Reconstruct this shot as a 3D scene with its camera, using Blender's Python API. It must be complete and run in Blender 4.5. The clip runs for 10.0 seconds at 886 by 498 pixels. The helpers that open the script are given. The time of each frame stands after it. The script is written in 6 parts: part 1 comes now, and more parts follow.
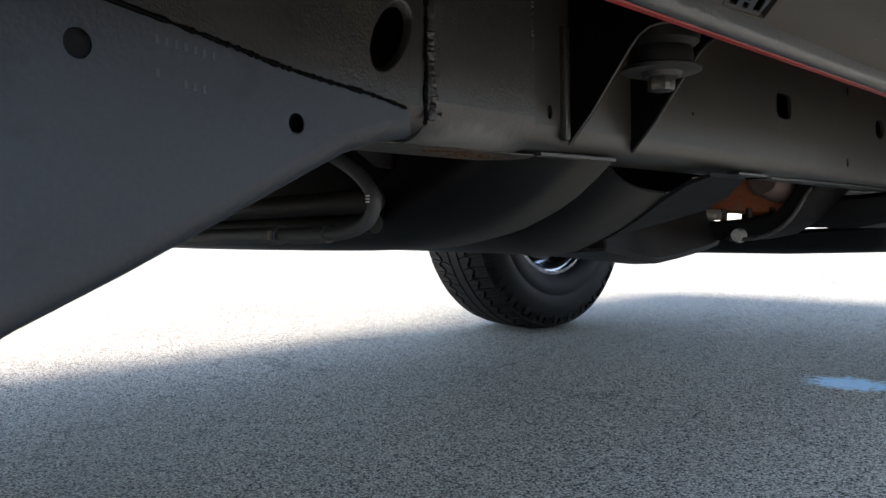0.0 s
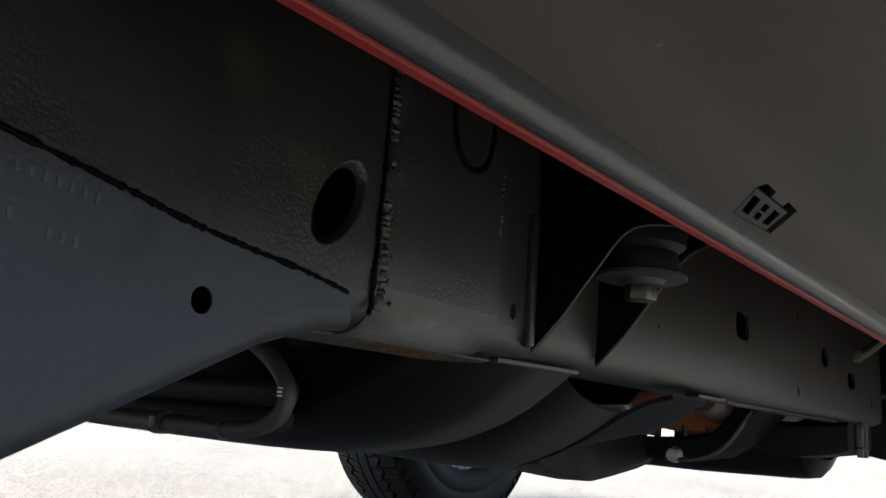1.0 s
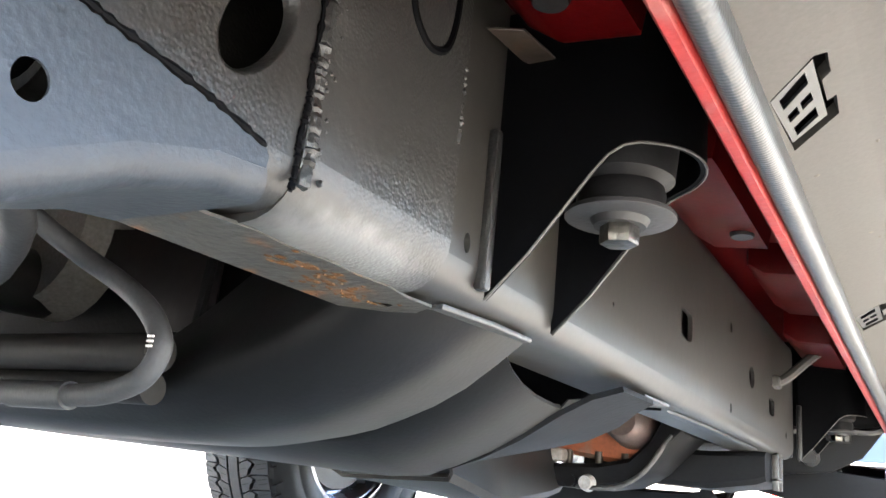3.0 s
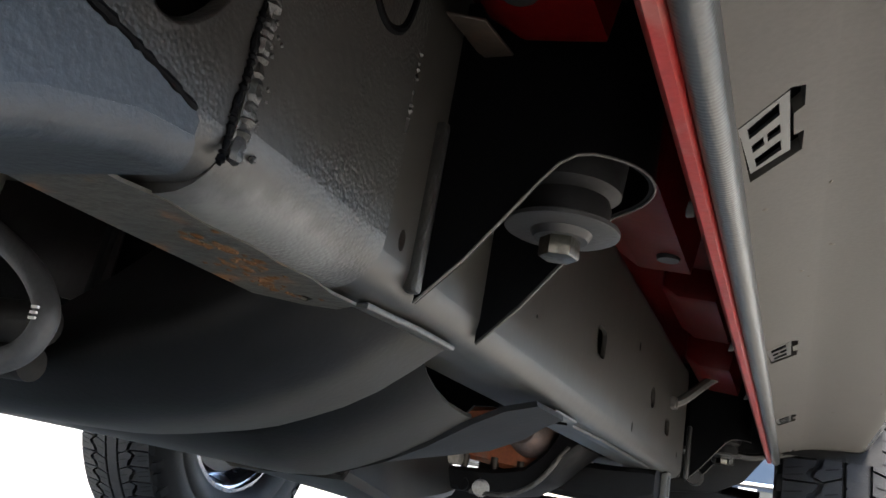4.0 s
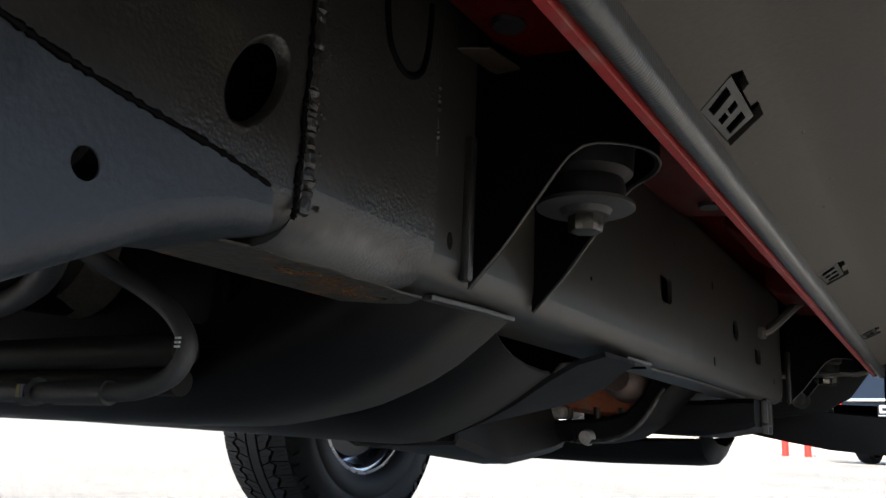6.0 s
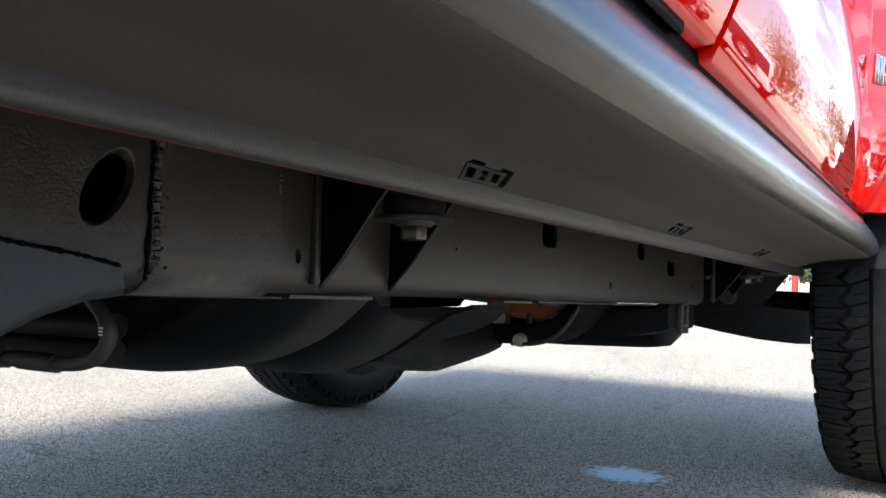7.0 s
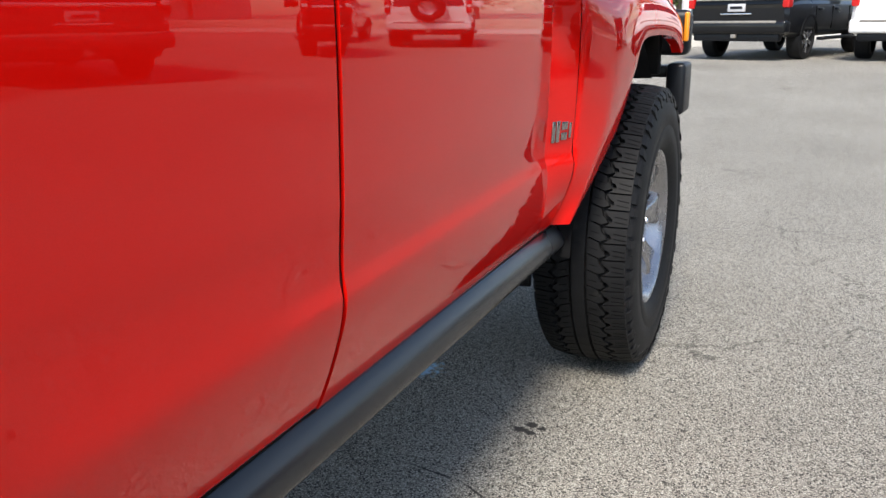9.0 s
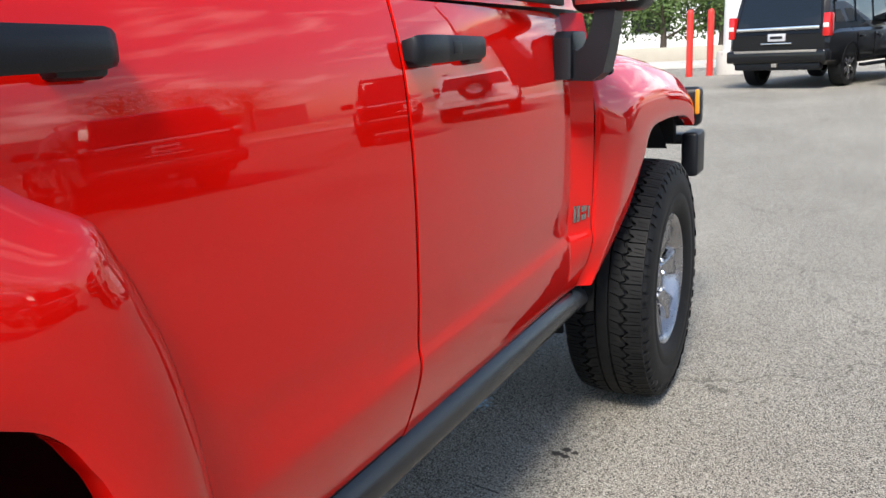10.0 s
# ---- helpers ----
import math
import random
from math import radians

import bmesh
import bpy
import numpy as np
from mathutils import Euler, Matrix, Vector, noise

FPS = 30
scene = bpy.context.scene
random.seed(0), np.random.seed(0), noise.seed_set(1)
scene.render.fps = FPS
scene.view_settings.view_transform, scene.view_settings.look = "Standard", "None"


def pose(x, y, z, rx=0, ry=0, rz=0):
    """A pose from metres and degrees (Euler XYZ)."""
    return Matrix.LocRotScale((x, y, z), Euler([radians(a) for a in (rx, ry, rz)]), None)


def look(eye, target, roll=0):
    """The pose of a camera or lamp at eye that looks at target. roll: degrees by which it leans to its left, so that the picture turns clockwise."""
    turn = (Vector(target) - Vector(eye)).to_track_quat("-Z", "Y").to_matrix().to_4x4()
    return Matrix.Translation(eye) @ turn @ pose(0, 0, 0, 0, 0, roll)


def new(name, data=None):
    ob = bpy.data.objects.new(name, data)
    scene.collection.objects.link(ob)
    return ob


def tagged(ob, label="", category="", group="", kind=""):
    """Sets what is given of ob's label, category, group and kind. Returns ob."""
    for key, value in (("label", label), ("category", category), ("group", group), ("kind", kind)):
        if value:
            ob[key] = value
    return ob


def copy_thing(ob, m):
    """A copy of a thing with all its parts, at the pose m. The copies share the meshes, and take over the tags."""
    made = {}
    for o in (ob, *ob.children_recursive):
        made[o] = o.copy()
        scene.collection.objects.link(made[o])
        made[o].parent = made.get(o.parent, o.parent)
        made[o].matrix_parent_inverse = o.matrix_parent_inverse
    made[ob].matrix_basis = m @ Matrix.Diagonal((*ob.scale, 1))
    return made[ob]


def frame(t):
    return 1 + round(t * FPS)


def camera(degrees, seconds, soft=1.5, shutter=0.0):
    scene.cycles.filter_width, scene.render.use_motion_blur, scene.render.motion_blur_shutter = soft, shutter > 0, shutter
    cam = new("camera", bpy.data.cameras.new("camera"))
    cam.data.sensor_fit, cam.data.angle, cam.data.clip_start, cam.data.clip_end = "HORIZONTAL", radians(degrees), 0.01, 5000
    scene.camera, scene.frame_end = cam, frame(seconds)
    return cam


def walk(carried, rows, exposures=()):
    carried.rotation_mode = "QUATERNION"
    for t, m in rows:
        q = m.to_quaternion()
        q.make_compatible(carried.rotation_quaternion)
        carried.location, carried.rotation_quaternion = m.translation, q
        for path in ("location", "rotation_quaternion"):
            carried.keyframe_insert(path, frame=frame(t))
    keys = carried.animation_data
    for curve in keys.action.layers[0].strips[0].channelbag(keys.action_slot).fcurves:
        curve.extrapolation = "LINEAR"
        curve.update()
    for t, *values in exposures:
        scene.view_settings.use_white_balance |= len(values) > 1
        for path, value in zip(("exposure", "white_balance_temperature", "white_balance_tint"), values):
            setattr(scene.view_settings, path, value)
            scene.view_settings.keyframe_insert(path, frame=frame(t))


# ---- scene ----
cam = camera(57.7, 10.0)
PATH = [
    (0, (0.986, 0.75, 0.34), (-0.461, 2.13, 0.285), -1.0),
    (0.5, (0.944, 0.784, 0.356), (-0.463, 2.194, 0.536), 2.0),
    (1, (0.902, 0.808, 0.361), (-0.371, 2.303, 0.746), 4.3),
    (1.5, (0.872, 0.845, 0.362), (-0.285, 2.404, 0.844), 4.6),
    (2, (0.831, 0.864, 0.345), (-0.272, 2.457, 0.842), 4.5),
    (2.5, (0.822, 0.864, 0.33), (-0.252, 2.472, 0.842), 3.7),
    (3, (0.814, 0.889, 0.318), (-0.229, 2.512, 0.842), 5.9),
    (3.2, (0.808, 0.898, 0.319), (-0.172, 2.563, 0.836), 6.6),
    (4.3, (0.79, 0.905, 0.328), (-0.03, 2.647, 0.868), 10.1),
    (4.5, (0.791, 0.902, 0.32), (-0.02, 2.656, 0.836), 8.8),
    (4.7, (0.795, 0.9, 0.31), (-0.017, 2.664, 0.79), 7.9),
    (5, (0.796, 0.893, 0.305), (-0.136, 2.607, 0.744), 7.1),
    (5.2, (0.797, 0.886, 0.303), (-0.186, 2.573, 0.735), 6.6),
    (6.3, (0.89, 0.837, 0.343), (-0.176, 2.483, 0.737), 1.5),
    (6.5, (0.924, 0.832, 0.36), (-0.157, 2.49, 0.645), 0.9),
    (7, (1.013, 0.797, 0.401), (-0.096, 2.459, 0.494), 1.4),
    (7.5, (1.063, 0.754, 0.4525), (-0.054, 2.410, 0.3365), 1.4),
    (7.8, (1.113, 0.732, 0.529), (0.17, 2.476, 0.261), 3.0),
    (8, (1.145, 0.722, 0.57), (0.273, 2.496, 0.266), 1.6),
    (8.5, (1.223, 0.688, 0.802), (0.442, 2.45, 0.271), 2.1),
    (9, (1.363, 0.6, 0.985), (0.556, 2.34, 0.42), -1.0),
    (9.5, (1.47, 0.48, 1.101), (0.616, 2.189, 0.508), -3.8),
    (10, (1.539, 0.25, 1.185), (0.617, 1.954, 0.692), -3.1),
]
EXPOSURES = [(0, 2.05), (0.5, 1.75), (1, 1.75), (1.5, 3.5), (2, 4.95), (2.5, 5.0), (3.2, 4.75), (4.3, 2.6), (5.2, 1.85), (6.3, 1.85), (7, 1.75), (7.5, 1.8), (8, 1.15), (8.5, 0.77), (10, 0.7)]
walk(cam, [(t, look(eye, target, roll)) for t, eye, target, roll in PATH], EXPOSURES)


# ---------------------------------------------------------------- world, sun
SUN_WAY = Vector((0.17, -0.80, 1.0)).normalized()          # towards the sun: behind the tail, high
SUN_EL = math.asin(SUN_WAY.z)
SUN_ROT = math.atan2(SUN_WAY.x, SUN_WAY.y)

world = bpy.data.worlds.new("sky")
scene.world = world
world.use_nodes = True
wn, wl = world.node_tree.nodes, world.node_tree.links
sky = wn.new("ShaderNodeTexSky")
sky.sky_type, sky.sun_disc = "NISHITA", False
sky.sun_elevation, sky.sun_rotation = SUN_EL, SUN_ROT
sky.dust_density, sky.air_density = 0.8, 0.95
wco = wn.new("ShaderNodeTexCoord")
wmap = wn.new("ShaderNodeMapping")
wmap.inputs["Scale"].default_value = (1.0, 1.0, 3.2)
cloud = wn.new("ShaderNodeTexNoise")
cloud.inputs["Scale"].default_value, cloud.inputs["Detail"].default_value = 4.6, 8.0
cloud.inputs["Roughness"].default_value = 0.62
cramp = wn.new("ShaderNodeValToRGB")
cramp.color_ramp.elements[0].position, cramp.color_ramp.elements[1].position = 0.54, 0.66
cmix = wn.new("ShaderNodeMix")
cmix.data_type = "RGBA"
cmix.inputs[7].default_value = (13.0, 12.8, 12.8, 1)
wl.new(wco.outputs["Generated"], wmap.inputs["Vector"])
wl.new(wmap.outputs["Vector"], cloud.inputs["Vector"])
wl.new(cloud.outputs["Fac"], cramp.inputs["Fac"])
wsep = wn.new("ShaderNodeSeparateXYZ")
wl.new(wco.outputs["Generated"], wsep.inputs[0])
wfade = wn.new("ShaderNodeMapRange")                       # heaped clouds low down, clear blue overhead
wfade.inputs["From Min"].default_value, wfade.inputs["From Max"].default_value = 0.12, 0.42
wfade.inputs["To Min"].default_value, wfade.inputs["To Max"].default_value = 1.0, 0.30
wl.new(wsep.outputs["Z"], wfade.inputs["Value"])
wmul = wn.new("ShaderNodeMath")
wmul.operation = "MULTIPLY"
wl.new(cramp.outputs["Color"], wmul.inputs[0])
wl.new(wfade.outputs["Result"], wmul.inputs[1])
wl.new(wmul.outputs[0], cmix.inputs[0])
wl.new(sky.outputs["Color"], cmix.inputs[6])
wl.new(cmix.outputs[2], wn["Background"].inputs["Color"])
wn["Background"].inputs["Strength"].default_value = 0.15

sun = new("sun", bpy.data.lights.new("sun", "SUN"))
sun.data.energy, sun.data.angle, sun.data.color = 3.7, radians(17.0), (1.0, 0.93, 0.83)
sun.matrix_world = SUN_WAY.to_track_quat("Z", "Y").to_matrix().to_4x4() @ Matrix.Translation((0, 0, 30))


# ---------------------------------------------------------------- materials
def material(name, base, rough=0.5, metal=0.0, vary=0.15, scale=8.0, fine=120.0, bump=0.1, second=None, amount=0.5, coat=0.0, spec=0.5):
    """A surface with blotches, fine grain and relief. second: a colour that shows in patches."""
    m = bpy.data.materials.new(name)
    m.use_nodes = True
    n, l = m.node_tree.nodes, m.node_tree.links
    b = n["Principled BSDF"]
    co = n.new("ShaderNodeTexCoord")
    big, small = n.new("ShaderNodeTexNoise"), n.new("ShaderNodeTexNoise")
    for node, s, d in ((big, scale, 5.0), (small, fine, 3.0)):
        node.inputs["Scale"].default_value, node.inputs["Detail"].default_value = s, d
        l.new(co.outputs["Object"], node.inputs["Vector"])
    ramp = n.new("ShaderNodeValToRGB")
    lo, hi = 1.0 - vary, 1.0 + vary
    ramp.color_ramp.elements[0].position, ramp.color_ramp.elements[1].position = 0.3, 0.7
    ramp.color_ramp.elements[0].color = (base[0] * lo, base[1] * lo, base[2] * lo, 1)
    ramp.color_ramp.elements[1].color = (min(1, base[0] * hi), min(1, base[1] * hi), min(1, base[2] * hi), 1)
    add = n.new("ShaderNodeMath")
    add.operation = "MULTIPLY_ADD"
    add.inputs[1].default_value, add.inputs[2].default_value = 0.5, 0.0
    l.new(small.outputs["Fac"], add.inputs[0])
    mean = n.new("ShaderNodeMath")
    mean.operation = "MULTIPLY_ADD"
    mean.inputs[1].default_value = 0.5
    l.new(big.outputs["Fac"], mean.inputs[0])
    l.new(add.outputs[0], mean.inputs[2])
    l.new(mean.outputs[0], ramp.inputs["Fac"])
    colour = ramp.outputs["Color"]
    if second:
        patch = n.new("ShaderNodeTexNoise")
        patch.inputs["Scale"].default_value, patch.inputs["Detail"].default_value = scale * 1.7, 7.0
        l.new(co.outputs["Object"], patch.inputs["Vector"])
        pr = n.new("ShaderNodeValToRGB")
        pr.color_ramp.elements[0].position, pr.color_ramp.elements[1].position = 0.72 - 0.3 * amount, 0.82 - 0.3 * amount
        l.new(patch.outputs["Fac"], pr.inputs["Fac"])
        mx = n.new("ShaderNodeMix")
        mx.data_type = "RGBA"
        mx.inputs[7].default_value = (*second, 1)
        l.new(pr.outputs["Color"], mx.inputs[0])
        l.new(colour, mx.inputs[6])
        colour = mx.outputs[2]
    l.new(colour, b.inputs["Base Color"])
    rr = n.new("ShaderNodeMapRange")
    rr.inputs["To Min"].default_value, rr.inputs["To Max"].default_value = max(0.02, rough - 0.08), min(1, rough + 0.08)
    l.new(big.outputs["Fac"], rr.inputs["Value"])
    l.new(rr.outputs["Result"], b.inputs["Roughness"])
    b.inputs["Metallic"].default_value = metal
    b.inputs["Specular IOR Level"].default_value = spec
    if coat:
        b.inputs["Coat Weight"].default_value, b.inputs["Coat Roughness"].default_value, b.inputs["Coat IOR"].default_value = coat, 0.012, 1.47
    if bump:
        bp = n.new("ShaderNodeBump")
        bp.inputs["Strength"].default_value, bp.inputs["Distance"].default_value = bump, 0.002
        l.new(mean.outputs[0], bp.inputs["Height"])
        l.new(bp.outputs["Normal"], b.inputs["Normal"])
    return m


def ground_material():
    """Worn asphalt with pale and dark pebbles bedded in it, a few stains and hairline cracks."""
    m = bpy.data.materials.new("pebbly_asphalt")
    m.use_nodes = True
    n, l = m.node_tree.nodes, m.node_tree.links
    b = n["Principled BSDF"]
    co = n.new("ShaderNodeTexCoord")
    warp = n.new("ShaderNodeTexNoise")
    warp.inputs["Scale"].default_value, warp.inputs["Detail"].default_value = 90.0, 2.0
    l.new(co.outputs["Object"], warp.inputs["Vector"])
    wm = n.new("ShaderNodeVectorMath")
    wm.operation = "MULTIPLY_ADD"
    wm.inputs[1].default_value = (0.004, 0.004, 0.0)
    l.new(warp.outputs["Color"], wm.inputs[0])
    l.new(co.outputs["Object"], wm.inputs[2])
    stones = n.new("ShaderNodeTexVoronoi")
    stones.inputs["Scale"].default_value = 320.0
    l.new(wm.outputs[0], stones.inputs["Vector"])
    sep = n.new("ShaderNodeSeparateColor")
    l.new(stones.outputs["Color"], sep.inputs[0])
    ramp = n.new("ShaderNodeValToRGB")
    stops = ((0.0, (0.046, 0.043, 0.040)), (0.19, (0.105, 0.099, 0.089)), (0.26, (0.428, 0.394, 0.334)), (0.6, (0.525, 0.490, 0.420)), (0.85, (0.625, 0.586, 0.500)), (1.0, (0.745, 0.728, 0.645)))
    for i, (p, c) in enumerate(stops):
        e = ramp.color_ramp.elements[i] if i < 2 else ramp.color_ramp.elements.new(p)
        e.position, e.color = p, (*c, 1)
    l.new(sep.outputs[0], ramp.inputs["Fac"])
    gap = n.new("ShaderNodeMapRange")
    gap.inputs["From Min"].default_value, gap.inputs["From Max"].default_value = 0.22, 0.66
    gap.inputs["To Min"].default_value, gap.inputs["To Max"].default_value = 1.05, 0.36
    l.new(stones.outputs["Distance"], gap.inputs["Value"])
    wear = n.new("ShaderNodeTexNoise")
    wear.inputs["Scale"].default_value, wear.inputs["Detail"].default_value = 0.55, 6.0
    l.new(co.outputs["Object"], wear.inputs["Vector"])
    wr = n.new("ShaderNodeMapRange")
    wr.inputs["From Min"].default_value, wr.inputs["From Max"].default_value = 0.3, 0.7
    wr.inputs["To Min"].default_value, wr.inputs["To Max"].default_value = 0.84, 1.12
    l.new(wear.outputs["Fac"], wr.inputs["Value"])
    mul = n.new("ShaderNodeMath")
    mul.operation = "MULTIPLY"
    l.new(gap.outputs["Result"], mul.inputs[0])
    l.new(wr.outputs["Result"], mul.inputs[1])
    shade = n.new("ShaderNodeMix")
    shade.data_type, shade.blend_type = "RGBA", "MULTIPLY"
    shade.inputs[0].default_value = 1.0
    l.new(ramp.outputs["Color"], shade.inputs[6])
    l.new(mul.outputs[0], shade.inputs[7])
    colour = shade.outputs[2]

    edge = n.new("ShaderNodeTexNoise")
    edge.inputs["Scale"].default_value, edge.inputs["Detail"].default_value = 55.0, 4.0
    l.new(co.outputs["Object"], edge.inputs["Vector"])
    spots = (((0.366, 2.505), (0.100, 0.082), (0.52, 0.80, 1.0), 0.45, 0), ((0.784, 2.280), (0.021, 0.014), (0.03, 0.028, 0.026), 0.30, 0),
             ((0.804, 2.313), (0.019, 0.014), (0.03, 0.028, 0.026), 0.30, 0), ((0.812, 2.272), (0.017, 0.013), (0.03, 0.028, 0.026), 0.30, 0),
             ((0.833, 2.302), (0.013, 0.010), (0.03, 0.028, 0.026), 0.30, 0), ((1.0, 11.6), (0.10, 0.05), (0.06, 0.055, 0.05), 0.3, 0),
             ((0.670, 2.0235), (0.080, 0.0035), (0.035, 0.033, 0.030), 0.5, -9), ((0.788, 1.987), (0.056, 0.0040), (0.035, 0.033, 0.030), 0.5, -29))
    for (cx, cy), (rx, ry), tint, soft, turn in spots:
        mp = n.new("ShaderNodeMapping")
        mp.vector_type = "TEXTURE"
        mp.inputs["Location"].default_value, mp.inputs["Scale"].default_value = (cx, cy, 0), (rx, ry, 1)
        mp.inputs["Rotation"].default_value = (0, 0, radians(turn))
        l.new(co.outputs["Object"], mp.inputs["Vector"])
        ln = n.new("ShaderNodeVectorMath")
        ln.operation = "LENGTH"
        l.new(mp.outputs["Vector"], ln.inputs[0])
        rag = n.new("ShaderNodeMath")
        rag.operation = "MULTIPLY_ADD"
        rag.inputs[1].default_value = 1.6
        l.new(edge.outputs["Fac"], rag.inputs[0])
        l.new(ln.outputs["Value"], rag.inputs[2])
        mk = n.new("ShaderNodeMapRange")
        mk.inputs["From Min"].default_value, mk.inputs["From Max"].default_value = 1.8 - soft, 1.8
        mk.inputs["To Min"].default_value, mk.inputs["To Max"].default_value = 1.0, 0.0
        l.new(rag.outputs[0], mk.inputs["Value"])
        mx = n.new("ShaderNodeMix")
        mx.data_type = "RGBA"
        mx.inputs[7].default_value = (*tint, 1)
        l.new(mk.outputs["Result"], mx.inputs[0])
        l.new(colour, mx.inputs[6])
        colour = mx.outputs[2]
    crack = n.new("ShaderNodeTexVoronoi")
    crack.feature = "DISTANCE_TO_EDGE"
    crack.inputs["Scale"].default_value = 0.75
    cw = n.new("ShaderNodeTexNoise")
    cw.inputs["Scale"].default_value, cw.inputs["Detail"].default_value = 4.0, 6.0
    l.new(co.outputs["Object"], cw.inputs["Vector"])
    cm = n.new("ShaderNodeVectorMath")
    cm.operation = "MULTIPLY_ADD"
    cm.inputs[1].default_value = (0.5, 0.5, 0)
    l.new(cw.outputs["Color"], cm.inputs[0])
    l.new(co.outputs["Object"], cm.inputs[2])
    l.new(cm.outputs[0], crack.inputs["Vector"])
    ck = n.new("ShaderNodeMapRange")
    ck.inputs["From Min"].default_value, ck.inputs["From Max"].default_value = 0.0, 0.0035
    ck.inputs["To Min"].default_value, ck.inputs["To Max"].default_value = 0.45, 1.0
    l.new(crack.outputs["Distance"], ck.inputs["Value"])
    cmul = n.new("ShaderNodeMix")
    cmul.data_type, cmul.blend_type = "RGBA", "MULTIPLY"
    cmul.inputs[0].default_value = 1.0
    l.new(colour, cmul.inputs[6])
    l.new(ck.outputs["Result"], cmul.inputs[7])
    l.new(cmul.outputs[2], b.inputs["Base Color"])
    b.inputs["Roughness"].default_value = 0.85
    b.inputs["Specular IOR Level"].default_value = 0.3
    inv = n.new("ShaderNodeMath")
    inv.operation = "MULTIPLY"
    inv.inputs[1].default_value = -1.0
    l.new(stones.outputs["Distance"], inv.inputs[0])
    bp = n.new("ShaderNodeBump")
    bp.inputs["Strength"].default_value, bp.inputs["Distance"].default_value = 0.7, 0.004
    l.new(inv.outputs[0], bp.inputs["Height"])
    l.new(bp.outputs["Normal"], b.inputs["Normal"])
    return m


def glass_material(name, tint, rough=0.02):
    m = bpy.data.materials.new(name)
    m.use_nodes = True
    b = m.node_tree.nodes["Principled BSDF"]
    b.inputs["Base Color"].default_value = (*tint, 1)
    b.inputs["Roughness"].default_value = rough
    b.inputs["Specular IOR Level"].default_value = 0.5
    b.inputs["Coat Weight"].default_value, b.inputs["Coat Roughness"].default_value = 0.35, 0.01
    return m


def ribbed(m, way, pitch, strength=0.4):
    """Adds fine ribs across the axis way (0 x, 1 y, 2 z) to a material's relief."""
    n, l = m.node_tree.nodes, m.node_tree.links
    b = n["Principled BSDF"]
    co = n.new("ShaderNodeTexCoord")
    wave = n.new("ShaderNodeTexWave")
    wave.bands_direction = "XYZ"[way]
    wave.inputs["Scale"].default_value = 0.314 / pitch
    wave.inputs["Distortion"].default_value = 0.0
    l.new(co.outputs["Object"], wave.inputs["Vector"])
    bp = n.new("ShaderNodeBump")
    bp.inputs["Strength"].default_value, bp.inputs["Distance"].default_value = strength, 0.001
    l.new(wave.outputs["Fac"], bp.inputs["Height"])
    if b.inputs["Normal"].links:
        l.new(b.inputs["Normal"].links[0].from_socket, bp.inputs["Normal"])
    l.new(bp.outputs["Normal"], b.inputs["Normal"])
    return m


def pebbled(m, scale, strength):
    """Adds the patchy orange-peel relief of thick sprayed wax."""
    n, l = m.node_tree.nodes, m.node_tree.links
    b = n["Principled BSDF"]
    co = n.new("ShaderNodeTexCoord")
    cell, where = n.new("ShaderNodeTexVoronoi"), n.new("ShaderNodeTexNoise")
    cell.feature = "SMOOTH_F1"
    cell.inputs["Scale"].default_value, cell.inputs["Smoothness"].default_value = scale, 0.6
    where.inputs["Scale"].default_value, where.inputs["Detail"].default_value = 16.0, 3.0
    for node in (cell, where):
        l.new(co.outputs["Object"], node.inputs["Vector"])
    spread = n.new("ShaderNodeMapRange")
    spread.inputs["From Min"].default_value, spread.inputs["From Max"].default_value = 0.42, 0.62
    l.new(where.outputs["Fac"], spread.inputs["Value"])
    height = n.new("ShaderNodeMath")
    height.operation = "MULTIPLY"
    l.new(cell.outputs["Distance"], height.inputs[0])
    l.new(spread.outputs["Result"], height.inputs[1])
    bp = n.new("ShaderNodeBump")
    bp.invert = True
    bp.inputs["Strength"].default_value, bp.inputs["Distance"].default_value = strength, 0.001
    l.new(height.outputs[0], bp.inputs["Height"])
    if b.inputs["Normal"].links:
        l.new(b.inputs["Normal"].links[0].from_socket, bp.inputs["Normal"])
    l.new(bp.outputs["Normal"], b.inputs["Normal"])
    return m


def lit_band(m, tint, y0, y1):
    """Paints a pale ground-lit band into a material's colour, from none at y0 to full at y1."""
    n, l = m.node_tree.nodes, m.node_tree.links
    b = n["Principled BSDF"]
    co, sep = n.new("ShaderNodeTexCoord"), n.new("ShaderNodeSeparateXYZ")
    l.new(co.outputs["Object"], sep.inputs[0])
    rag = n.new("ShaderNodeTexNoise")
    rag.inputs["Scale"].default_value, rag.inputs["Detail"].default_value = 26.0, 4.0
    l.new(co.outputs["Object"], rag.inputs["Vector"])
    add = n.new("ShaderNodeMath")
    add.operation = "MULTIPLY_ADD"
    add.inputs[1].default_value = 0.012
    l.new(rag.outputs["Fac"], add.inputs[0])
    l.new(sep.outputs["Y"], add.inputs[2])
    band = n.new("ShaderNodeMapRange")
    band.interpolation_type = "SMOOTHSTEP"
    band.inputs["From Min"].default_value, band.inputs["From Max"].default_value = y0 + 0.006, y1 + 0.006
    l.new(add.outputs[0], band.inputs["Value"])
    mx = n.new("ShaderNodeMix")
    mx.data_type = "RGBA"
    mx.inputs[7].default_value = (*tint, 1)
    l.new(band.outputs["Result"], mx.inputs[0])
    l.new(b.inputs["Base Color"].links[0].from_socket, mx.inputs[6])
    l.new(mx.outputs[2], b.inputs["Base Color"])
    return m


